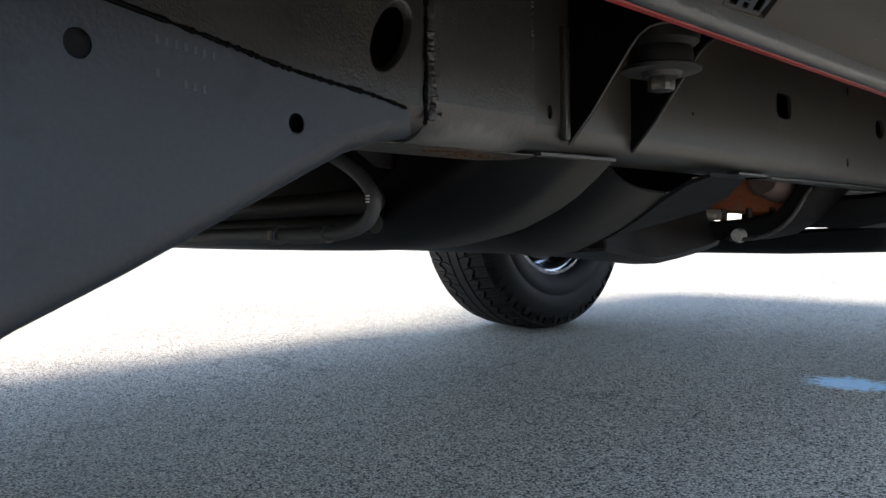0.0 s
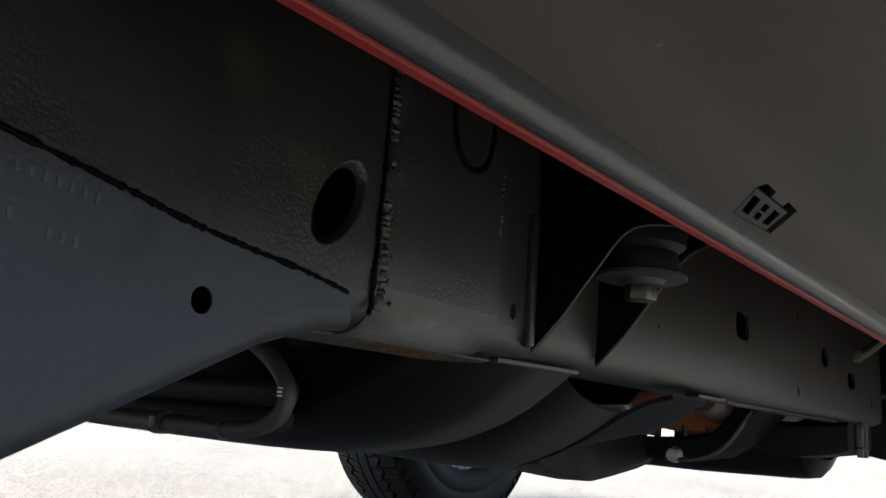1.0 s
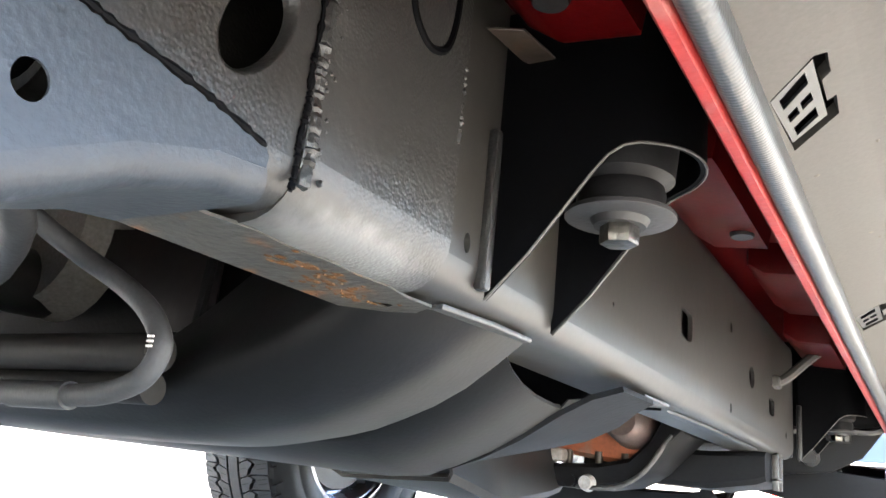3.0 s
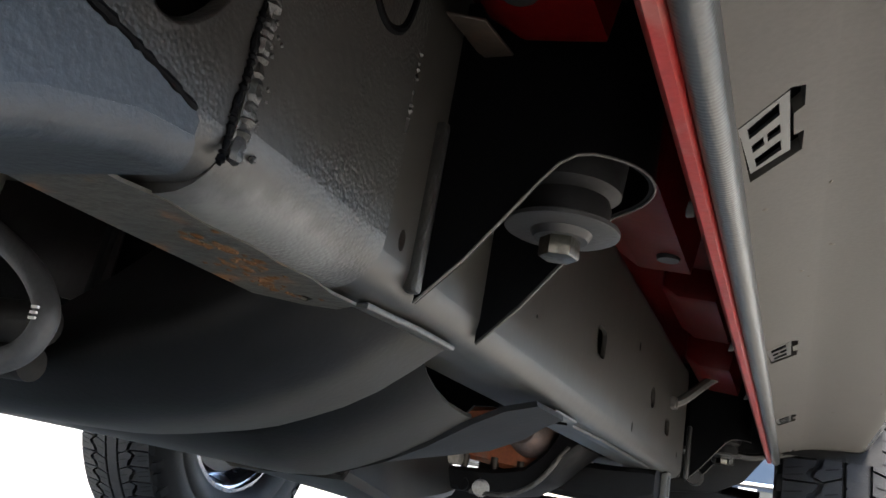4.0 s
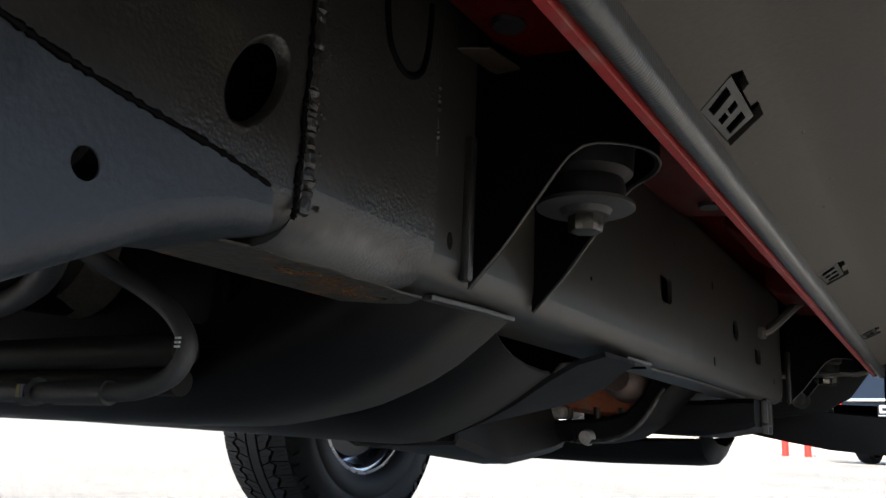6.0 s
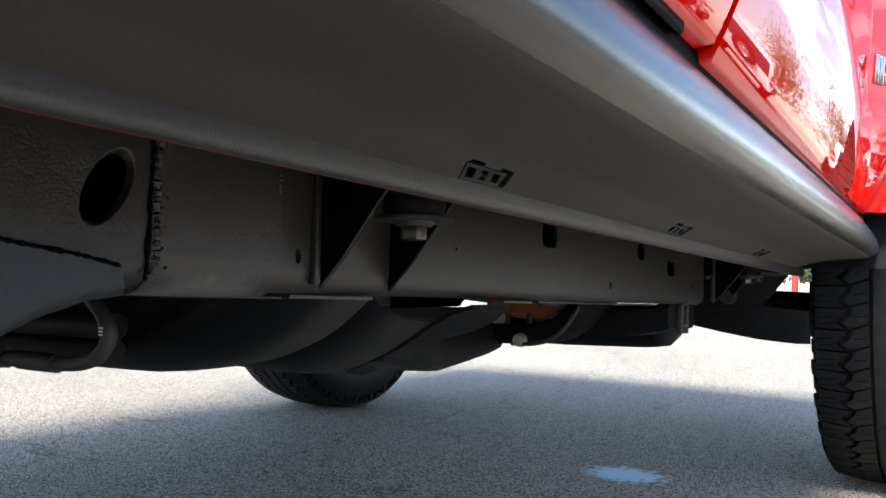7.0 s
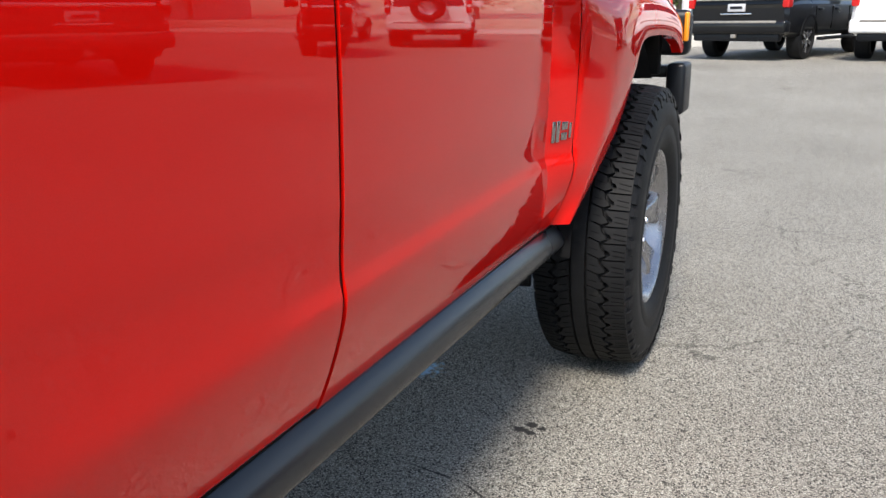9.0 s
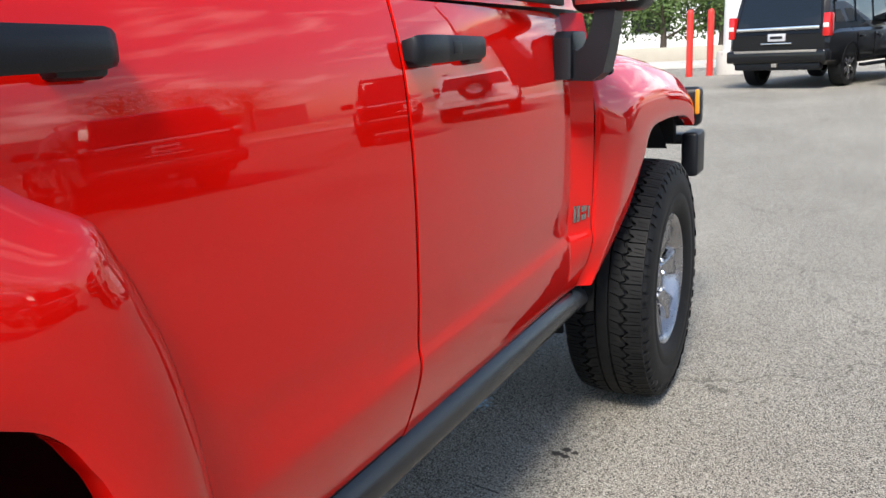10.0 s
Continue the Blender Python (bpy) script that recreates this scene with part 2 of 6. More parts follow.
def worn_patch(m, at, size, tint):
    """Rubs a ragged, soft-edged pale patch into a material's colour, round a place on the thing."""
    n, l = m.node_tree.nodes, m.node_tree.links
    b = n["Principled BSDF"]
    co, mp = n.new("ShaderNodeTexCoord"), n.new("ShaderNodeMapping")
    mp.vector_type = "TEXTURE"
    mp.inputs["Location"].default_value, mp.inputs["Scale"].default_value = at, size
    l.new(co.outputs["Object"], mp.inputs["Vector"])
    ln, rag, add, edge, mx = n.new("ShaderNodeVectorMath"), n.new("ShaderNodeTexNoise"), n.new("ShaderNodeMath"), n.new("ShaderNodeMapRange"), n.new("ShaderNodeMix")
    ln.operation = "LENGTH"
    l.new(mp.outputs["Vector"], ln.inputs[0])
    rag.inputs["Scale"].default_value, rag.inputs["Detail"].default_value = 120.0, 5.0
    l.new(co.outputs["Object"], rag.inputs["Vector"])
    add.operation = "MULTIPLY_ADD"
    add.inputs[1].default_value = 0.7
    l.new(rag.outputs["Fac"], add.inputs[0])
    l.new(ln.outputs["Value"], add.inputs[2])
    edge.interpolation_type = "SMOOTHSTEP"
    edge.inputs["From Min"].default_value, edge.inputs["From Max"].default_value = 0.85, 1.45
    edge.inputs["To Min"].default_value, edge.inputs["To Max"].default_value = 0.9, 0.0
    l.new(add.outputs[0], edge.inputs["Value"])
    mx.data_type = "RGBA"
    mx.inputs[7].default_value = (*tint, 1)
    l.new(edge.outputs["Result"], mx.inputs[0])
    l.new(b.inputs["Base Color"].links[0].from_socket, mx.inputs[6])
    l.new(mx.outputs[2], b.inputs["Base Color"])
    return m


GROUND = ground_material()
RED = material("red_paint", (0.66, 0.0040, 0.0020), 0.45, 0.0, 0.05, 3.0, 900.0, 0.0, coat=1.0, spec=0.0)
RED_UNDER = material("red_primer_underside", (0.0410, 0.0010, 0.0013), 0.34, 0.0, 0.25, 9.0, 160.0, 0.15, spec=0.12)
RED_WORN = material("worn_red_flange", (0.2214, 0.0131, 0.0115), 0.5, 0.0, 0.2, 25.0, 250.0, 0.3, (0.2214, 0.0533, 0.0451), 0.45)
FRAME = pebbled(material("waxed_black_steel", (0.0148, 0.0143, 0.0135), 0.42, 0.0, 0.35, 14.0, 260.0, 0.20, (0.0246, 0.0238, 0.0172), 0.38, spec=0.45), 620.0, 0.28)
FRAME_GREYED = pebbled(material("dust_greyed_steel", (0.0197, 0.0193, 0.0184), 0.40, 0.0, 0.32, 14.0, 240.0, 0.18, (0.0377, 0.0369, 0.0353), 0.52, spec=0.45), 620.0, 0.36)
FRAME_BARE = material("greyed_frame_steel", (0.0410, 0.0394, 0.0361), 0.45, 0.0, 0.3, 18.0, 220.0, 0.5, (0.0697, 0.0664, 0.0607), 0.4)
FRAME_SMOOTH = material("waxed_smooth_steel", (0.0197, 0.0184, 0.0164), 0.42, 0.0, 0.22, 5.0, 90.0, 0.12, (0.0295, 0.0271, 0.0221), 0.4, spec=0.45)
BRACE = material("blue_grey_dusty_steel", (0.0156, 0.0193, 0.0242), 0.48, 0.0, 0.2, 22.0, 330.0, 0.35, (0.0107, 0.0135, 0.0176), 0.40, spec=0.38)
BRACE_DARK = material("stamped_dark_steel", (0.026, 0.031, 0.038), 0.6, 0.0, 0.2, 22.0, 330.0, 0.3)
RUSTY = material("rust_flecked_steel", (0.0295, 0.0279, 0.0230), 0.55, 0.0, 0.35, 30.0, 200.0, 0.9, (0.1230, 0.0476, 0.0115), 0.46, spec=0.4)
RUST_FLAKE = material("orange_rust", (0.092, 0.044, 0.017), 0.9, 0.0, 0.4, 80.0, 400.0, 0.6, (0.10, 0.07, 0.045), 0.5, spec=0.1)
WELD = material("weld_bead_steel", (0.0125, 0.0122, 0.0116), 0.42, 0.0, 0.4, 60.0, 300.0, 0.9)
SLEEVE_WORN = worn_patch(pebbled(material("dust_greyed_worn_steel", (0.024, 0.0235, 0.0225), 0.40, 0.0, 0.32, 14.0, 240.0, 0.18, (0.046, 0.045, 0.043), 0.52, spec=0.45), 620.0, 0.30), (0.6195, 1.121, 0.3955), (0.0200, 0.0500, 0.0150), (0.105, 0.104, 0.100))
BLACK_STEEL = material("matt_black_steel", (0.005, 0.005, 0.0056), 0.6, 0.0, 0.3, 12.0, 200.0, 0.3, spec=0.14)
SHIELD = material("satin_black_shield", (0.0085, 0.0085, 0.0085), 0.45, 0.0, 0.25, 8.0, 300.0, 0.12, (0.013, 0.0125, 0.0115), 0.35, spec=0.3)
# paler lips: light from the ground put into the colour of each roll
SHIELD_1 = lit_band(material("lit_lipped_shield", (0.0022, 0.0023, 0.0026), 0.48, 0.0, 0.25, 8.0, 300.0, 0.12, spec=0.20), (0.030, 0.0285, 0.0250), 1.240, 1.272)
SHIELD_2 = lit_band(material("lit_lipped_crossmember", (0.0024, 0.0025, 0.0028), 0.48, 0.0, 0.25, 8.0, 300.0, 0.12, spec=0.20), (0.024, 0.0228, 0.0205), 1.345, 1.395)
# near-black for black parts and recesses, with their shade put into the colour
SHADE_BLACK = material("shade_black", (0.0016, 0.0017, 0.0021), 0.6, 0.0, 0.3, 12.0, 200.0, 0.2, spec=0.04)
RUBBER = material("black_rubber", (0.011, 0.011, 0.0118), 0.6, 0.0, 0.25, 18.0, 300.0, 0.3)
BUSH = material("matt_black_bushing", (0.0055, 0.0055, 0.0060), 0.55, 0.0, 0.25, 18.0, 300.0, 0.2, spec=0.2)
TYRE = material("tyre_rubber", (0.0090, 0.0093, 0.0102), 0.60, 0.0, 0.3, 10.0, 260.0, 0.35, (0.020, 0.0195, 0.0185), 0.28, spec=0.20)
HOSE = material("grey_black_hose", (0.0328, 0.0344, 0.0361), 0.6, 0.0, 0.2, 20.0, 400.0, 0.3)
GUARD = material("dark_grey_smooth_plastic", (0.0150, 0.0155, 0.0170), 0.25, 0.0, 0.10, 6.0, 500.0, 0.0, spec=0.60)
# lighter, warmer copy of the guard plastic: ground light put into the base colour
GUARD_LIT = material("lit_grey_plastic", (0.0490, 0.0453, 0.0408), 0.55, 0.0, 0.16, 5.0, 420.0, 0.05, (0.064, 0.058, 0.051), 0.20, spec=0.26)
SLOT_GREY = material("cool_grey_plastic", (0.0148, 0.0160, 0.0176), 0.36, 0.0, 0.12, 20.0, 500.0, 0.0, spec=0.5)
CHANNEL = ribbed(material("silver_ribbed_seal", (0.0279, 0.0291, 0.0307), 0.36, 0.0, 0.15, 12.0, 300.0, 0.2), 1, 0.0022, 0.09)
TRIM = material("dark_grey_trim_plastic", (0.0062, 0.0072, 0.0100), 0.42, 0.0, 0.15, 10.0, 700.0, 0.3, spec=0.33)
BOLT = material("worn_bright_bolt", (0.105, 0.100, 0.092), 0.32, 1.0, 0.35, 60.0, 300.0, 0.3, (0.05, 0.047, 0.042), 0.45)
BRIGHT_ZINC = material("bright_zinc_bolt", (0.34, 0.32, 0.29), 0.40, 0.2, 0.3, 60.0, 300.0, 0.3, (0.16, 0.15, 0.13), 0.4)
ZINC = material("zinc_plated_steel", (0.034, 0.032, 0.028), 0.48, 0.2, 0.4, 60.0, 300.0, 0.3, (0.06, 0.055, 0.05), 0.5)
ALLOY = material("silver_alloy", (0.36, 0.36, 0.375), 0.26, 0.92, 0.08, 12.0, 300.0, 0.05)
DARK_IRON = material("dark_brake_iron", (0.05, 0.047, 0.044), 0.5, 0.6, 0.3, 16.0, 200.0, 0.3)
BADGE = material("smoked_chrome", (0.40, 0.38, 0.38), 0.16, 1.0, 0.05, 12.0, 300.0, 0.0)
CHROME = material("chrome", (0.8, 0.8, 0.8), 0.08, 1.0, 0.03, 12.0, 300.0, 0.0)
ORANGE = material("orange_brown_casting", (0.22, 0.062, 0.024), 0.6, 0.0, 0.35, 16.0, 200.0, 0.5, (0.19, 0.12, 0.09), 0.4)
CASTING_PINK = material("pinkish_grey_casting", (0.085, 0.062, 0.055), 0.55, 0.2, 0.3, 16.0, 220.0, 0.4, (0.12, 0.075, 0.06), 0.4)
CASTING = material("grey_aluminium_casting", (0.30, 0.28, 0.25), 0.55, 0.4, 0.3, 16.0, 220.0, 0.5)
HEAT_SHIELD = material("dull_brown_heat_shield", (0.022, 0.0165, 0.0165), 0.5, 0.2, 0.3, 10.0, 120.0, 0.2, (0.034, 0.030, 0.028), 0.4, spec=0.3)
PIPE_DUSTY = material("dusty_dark_pipe", (0.0105, 0.0098, 0.0090), 0.6, 0.0, 0.4, 22.0, 160.0, 0.3, (0.021, 0.0175, 0.0145), 0.42, spec=0.2)
PIPE = material("heat_stained_exhaust", (0.030, 0.022, 0.016), 0.5, 0.3, 0.35, 12.0, 160.0, 0.3, (0.06, 0.024, 0.009), 0.4)
AMBER = glass_material("amber_lens", (0.75, 0.28, 0.02), 0.15)
DARK_GLASS = glass_material("dark_glass", (0.004, 0.0055, 0.0065))
MIRROR = material("mirror_glass", (0.85, 0.88, 0.88), 0.03, 1.0, 0.0, 3.0, 100.0, 0.0)
MUD = material("dried_mud", (0.10, 0.09, 0.076), 0.85, 0.0, 0.3, 40.0, 300.0, 0.3)
TAG_YELLOW = material("yellow_tag", (0.10, 0.085, 0.012), 0.5, 0.0, 0.1, 30.0, 300.0, 0.0)
TAG_BLUE = material("blue_tag", (0.010, 0.014, 0.05), 0.5, 0.0, 0.1, 30.0, 300.0, 0.0)
MARK = material("white_print", (0.6, 0.6, 0.58), 0.6, 0.0, 0.1, 30.0, 300.0, 0.0)


# ---------------------------------------------------------------- mesh helpers
def rake(bm):
    """The vehicle stands a little nose-down and turned on the lot."""
    for v in bm.verts:
        d = v.co.y - 1.6
        v.co.x -= 0.011 * d
        v.co.z -= 0.014 * d


def part(name, bm, mat, parent=None, label="", sharp=38.0, raked=False):
    """Links a bmesh as one mesh object under a thing or a part."""
    if raked:
        rake(bm)
    bmesh.ops.recalc_face_normals(bm, faces=bm.faces[:])
    for f in bm.faces:
        f.smooth = True
    lim = radians(sharp)
    for e in bm.edges:
        if len(e.link_faces) != 2 or e.calc_face_angle(0) > lim:
            e.smooth = False
    me = bpy.data.meshes.new(name)
    bm.to_mesh(me)
    bm.free()
    for one in (mat if isinstance(mat, (list, tuple)) else [mat]):
        me.materials.append(one)
    ob = new(name, me)
    if parent is not None:
        ob.parent = parent
    if label:
        tagged(ob, label)
    return ob


def box(bm, x0, x1, y0, y1, z0, z1, bevel=0.0, seg=2):
    r = bmesh.ops.create_cube(bm, size=1.0, matrix=Matrix.Translation(((x0 + x1) / 2, (y0 + y1) / 2, (z0 + z1) / 2)) @ Matrix.Diagonal((abs(x1 - x0), abs(y1 - y0), abs(z1 - z0), 1)))
    if bevel:
        es = list({e for v in r["verts"] for e in v.link_edges})
        bmesh.ops.bevel(bm, geom=es, offset=bevel, segments=seg, profile=0.5, affect="EDGES")
    return bm


def loft(bm, rows, close=False):
    """Quads between rows of points; close: each row is a ring."""
    vs = [[bm.verts.new(p) for p in row] for row in rows]
    for a, b in zip(vs, vs[1:]):
        k = len(a)
        for i in range(k if close else k - 1):
            j = (i + 1) % k
            try:
                bm.faces.new((a[i], a[j], b[j], b[i]))
            except ValueError:
                pass
    return vs


def cap(bm, ring):
    try:
        bm.faces.new(ring)
    except ValueError:
        pass


def sheet(rows, thick):
    """A loft with thickness."""
    bm = bmesh.new()
    loft(bm, rows)
    bmesh.ops.recalc_face_normals(bm, faces=bm.faces[:])
    bmesh.ops.solidify(bm, geom=bm.faces[:], thickness=thick)
    return bm


def prism(bm, outline, a0, a1, axis="x", bevel=0.0, seg=2):
    """A closed outline, in the two other axes in order, drawn out from a0 to a1 along axis."""
    def at(p, a):
        return {"x": (a, p[0], p[1]), "y": (p[0], a, p[1]), "z": (p[0], p[1], a)}[axis]
    lo = [bm.verts.new(at(p, a0)) for p in outline]
    hi = [bm.verts.new(at(p, a1)) for p in outline]
    fs = [bm.faces.new(lo), bm.faces.new(hi[::-1])]
    k = len(lo)
    for i in range(k):
        fs.append(bm.faces.new((lo[i], hi[i], hi[(i + 1) % k], lo[(i + 1) % k])))
    if bevel:
        es = list({e for f in fs[:2] for e in f.edges})
        bmesh.ops.bevel(bm, geom=es, offset=bevel, segments=seg, profile=0.5, affect="EDGES")
    return bm


def pierced(outline, holes, a0, a1, axis="x"):
    """A plate with holes right through it."""
    bm = bmesh.new()
    def at(p, a):
        return {"x": (a, p[0], p[1]), "y": (p[0], a, p[1]), "z": (p[0], p[1], a)}[axis]
    es = []
    for loop in (outline, *holes):
        vs = [bm.verts.new(at(p, a0)) for p in loop]
        es += [bm.edges.new((vs[i], vs[(i + 1) % len(vs)])) for i in range(len(vs))]
    bmesh.ops.triangle_fill(bm, use_beauty=True, use_dissolve=False, edges=es)
    r = bmesh.ops.extrude_face_region(bm, geom=bm.faces[:])
    d = Vector(at((0, 0), a1)) - Vector(at((0, 0), a0))
    bmesh.ops.translate(bm, vec=d, verts=[g for g in r["geom"] if isinstance(g, bmesh.types.BMVert)])
    return bm


def ellipse(cy, cz, ry, rz, k=20, turn=0.0, power=1.0):
    out = []
    for i in range(k):
        a = 2 * math.pi * i / k
        c, s = math.cos(a), math.sin(a)
        y, z = ry * math.copysign(abs(c) ** power, c), rz * math.copysign(abs(s) ** power, s)
        out.append((cy + y * math.cos(turn) - z * math.sin(turn), cz + y * math.sin(turn) + z * math.cos(turn)))
    return out


def spline(points, k=8):
    """A smooth line through points."""
    ps = [Vector(p) for p in points]
    ps = [ps[0] * 2 - ps[1]] + ps + [ps[-1] * 2 - ps[-2]]
    out = []
    for i in range(1, len(ps) - 2):
        a, b, c, d = ps[i - 1:i + 3]
        for s in range(k):
            t = s / k
            out.append(0.5 * ((2 * b) + (c - a) * t + (2 * a - 5 * b + 4 * c - d) * t * t + (3 * b - a - 3 * c + d) * t ** 3))
    out.append(ps[-2])
    return out


def tube(bm, points, radius, k=12, smooth=6, caps=True):
    """A round tube along points; radius a number or one per point of the smoothed line."""
    line = spline(points, smooth) if smooth > 1 else [Vector(p) for p in points]
    up = Vector((0.13, 0.29, 0.95)).normalized()
    rows = []
    for i, p in enumerate(line):
        d = (line[min(i + 1, len(line) - 1)] - line[max(i - 1, 0)]).normalized()
        u = (up - d * up.dot(d)).normalized()
        w = d.cross(u)
        up = u
        r = radius(i / (len(line) - 1)) if callable(radius) else radius
        rows.append([p + (u * math.cos(2 * math.pi * j / k) + w * math.sin(2 * math.pi * j / k)) * r for j in range(k)])
    vs = loft(bm, rows, True)
    if caps:
        cap(bm, vs[0][::-1])
        cap(bm, vs[-1])
    return bm


def lathe(bm, profile, centre, axis="x", k=48, closed=False):
    """Turns (along, radius) pairs round an axis through centre."""
    rows = []
    c = Vector(centre)
    for j in range(k):
        a = 2 * math.pi * j / k
        row = []
        for s, r in profile:
            o = {"x": (s, r * math.cos(a), r * math.sin(a)), "y": (r * math.cos(a), s, r * math.sin(a)), "z": (r * math.cos(a), r * math.sin(a), s)}[axis]
            row.append(c + Vector(o))
        rows.append(row)
    vs = [[bm.verts.new(p) for p in row] for row in rows]
    m = len(profile)
    for j in range(k):
        a, b = vs[j], vs[(j + 1) % k]
        for i in range(m - 1):
            if profile[i][1] < 1e-6 and profile[i + 1][1] < 1e-6:
                continue
            bm.faces.new((a[i], a[i + 1], b[i + 1], b[i]))
    bmesh.ops.remove_doubles(bm, verts=bm.verts[:], dist=1e-6)
    return bm


def hexagon(bm, centre, radius, height, axis="z", bevel=0.0012):
    ring = [(centre[0] + radius * math.cos(math.pi * i / 3 + 0.3), centre[1] + radius * math.sin(math.pi * i / 3 + 0.3)) for i in range(6)]
    prism(bm, ring, centre[2], centre[2] + height, "z", bevel)
    return bm


def thing(name, label, category, at=(0, 0, 0), group="", kind=""):
    return tagged(new(name), label, category, group, kind)


def smoothstep(a, b, x):
    t = min(1.0, max(0.0, (x - a) / (b - a)))
    return t * t * (3 - 2 * t)


def curve(table, x):
    """Smooth through (x, value) pairs."""
    k = len(table)
    if x <= table[0][0]:
        return table[0][1]
    if x >= table[-1][0]:
        return table[-1][1]
    i = max(j for j in range(k - 1) if table[j][0] <= x)
    def rise(j):
        a, b = table[max(j - 1, 0)], table[min(j + 1, k - 1)]
        return (b[1] - a[1]) / (b[0] - a[0])
    (a, u), (b, v) = table[i], table[i + 1]
    h = b - a
    t = (x - a) / h
    return (2 * t ** 3 - 3 * t * t + 1) * u + (t ** 3 - 2 * t * t + t) * h * rise(i) + (3 * t * t - 2 * t ** 3) * v + (t ** 3 - t * t) * h * rise(i + 1)


def along(table, x):
    """Linear between (x, value) pairs."""
    if x <= table[0][0]:
        return table[0][1]
    for (a, u), (b, v) in zip(table, table[1:]):
        if x <= b:
            return u + (v - u) * (x - a) / (b - a)
    return table[-1][1]


# ---------------------------------------------------------------- ground
bm = bmesh.new()
bmesh.ops.create_grid(bm, x_segments=40, y_segments=40, size=400.0)
tagged(part("ground", bm, GROUND), "sunlit pebbly grey asphalt of a parking lot", "ground", kind="structure")


# ---------------------------------------------------------------- wheels of the red vehicle
WHEEL_R, TYRE_W = 0.396, 0.262


def tyre_blocks():
    """Tread: a ribbed middle, zigzag side blocks and lugs that run over both shoulders."""
    bm = bmesh.new()
    n, base, top = 60, WHEEL_R - 0.0105, WHEEL_R

    def spot(u, x, r):
        a = 2 * math.pi * u / n
        fall = 0.010 * (abs(x) / 0.115) ** 3
        return (x, (r - fall) * math.cos(a), (r - fall) * math.sin(a))

    def block(outline, hi=top, close=0.91):
        lo = [bm.verts.new(spot(u, x, base - 0.004)) for u, x in outline]
        cu = sum(u for u, _ in outline) / len(outline)
        cx = sum(x for _, x in outline) / len(outline)
        up = [bm.verts.new(spot(cu + (u - cu) * close, cx + (x - cx) * 0.975, hi)) for u, x in outline]
        k = len(lo)
        bm.faces.new(up)
        for i in range(k):
            bm.faces.new((lo[i], lo[(i + 1) % k], up[(i + 1) % k], up[i]))

    def slant(x):
        return 0.40 * (x - 0.022) / 0.045

    for i in range(n):
        # rib in the middle, nicked at its edges
        block([(i, -0.0165), (i + 0.30, -0.0165), (i + 0.34, -0.0140), (i + 0.40, -0.0165), (i + 1, -0.0165), (i + 1, 0.0165), (i + 0.80, 0.0165), (i + 0.74, 0.0140), (i + 0.70, 0.0165), (i, 0.0165)], top, 1.0)
        for s in (-1, 1):
            o = i + (0.5 if s > 0 else 0.0)
            # slanted inner block, then a zigzag groove, then the shoulder block
            inner = [(0.03, 0.0225), (0.95, 0.0225), (0.95, 0.0515), (0.66, 0.0670), (0.48, 0.0630), (0.40, 0.0545), (0.04, 0.0495)]
            block([(o + u + slant(x), s * x) for u, x in inner], top, 0.985)
            a = o + slant(0.060)
            outer = [(0.03, 0.0590), (0.34, 0.0655), (0.44, 0.0745), (0.64, 0.0785), (0.94, 0.0620), (0.95, 0.0850), (0.93, 0.1160), (0.02, 0.1160), (0.03, 0.0850)]
            block([(a + u, s * x) for u, x in outer], top, 0.985)
            # flat dark strips painted for the shade in thin cuts across each block
            for x0, x1, u in ((0.028, 0.048, 0.46), (0.083, 0.112, 0.34), (0.083, 0.112, 0.64)):
                c = (o + slant((x0 + x1) / 2) if x0 < 0.06 else a) + u
                q = [bm.verts.new(spot(c + du + (0.1 if x == x1 else 0.0), s * x, top + 0.0004)) for du, x in ((0.0, x0), (0.045, x0), (0.045, x1), (0.0, x1))]
                bm.faces.new(q).material_index = 1
    # lugs down the sidewalls
    for i in range(n):
        for s in (-1, 1):
            o = 0.5 if s > 0 else 0.0
            w = 0.72 if i % 2 else 0.5
            pts = []
            for x, r in ((0.112, top - 0.012), (0.124, top - 0.022), (0.1285, top - 0.046 + (0.014 if i % 2 else 0.0))):
                pts.append((x, r))
            rows = []
            for u in (i + o + 0.08, i + o + 0.08 + w):
                a = 2 * math.pi * u / n
                rows.append([(s * x, r * math.cos(a), r * math.sin(a)) for x, r in pts])
                rows.append([(s * (x - 0.006), (r - 0.006) * math.cos(a), (r - 0.006) * math.sin(a)) for x, r in pts])
            order = [rows[1], rows[0], rows[2], rows[3]]
            loft(bm, order)
    return bm


def tyre_carcass():
    bm = bmesh.new()
    r = WHEEL_R
    half = [(0.0, r - 0.015), (0.060, r - 0.0165), (0.100, r - 0.019), (0.116, r - 0.024), (0.1245, r - 0.040), (0.1310, r - 0.075), (0.1318, r - 0.105), (0.1300, r - 0.108), (0.1300, r - 0.113), (0.1315, r - 0.116), (0.1285, r - 0.145), (0.1180, r - 0.170), (0.1085, r - 0.180), (0.103, r - 0.176)]
    prof = [(-x, q) for x, q in half[::-1]] + half[1:]
    lathe(bm, prof, (0, 0, 0), "x", 96)
    return bm


def rim_mesh():
    bm = bmesh.new()
    prof = [(-0.108, 0.205), (-0.106, 0.222), (-0.095, 0.222), (-0.090, 0.200), (-0.02, 0.180), (0.06, 0.186), (0.090, 0.198), (0.098, 0.218), (0.107, 0.221), (0.111, 0.216), (0.104, 0.203), (0.088, 0.196), (0.060, 0.180)]
    lathe(bm, prof, (0, 0, 0), "x", 72)
    return bm


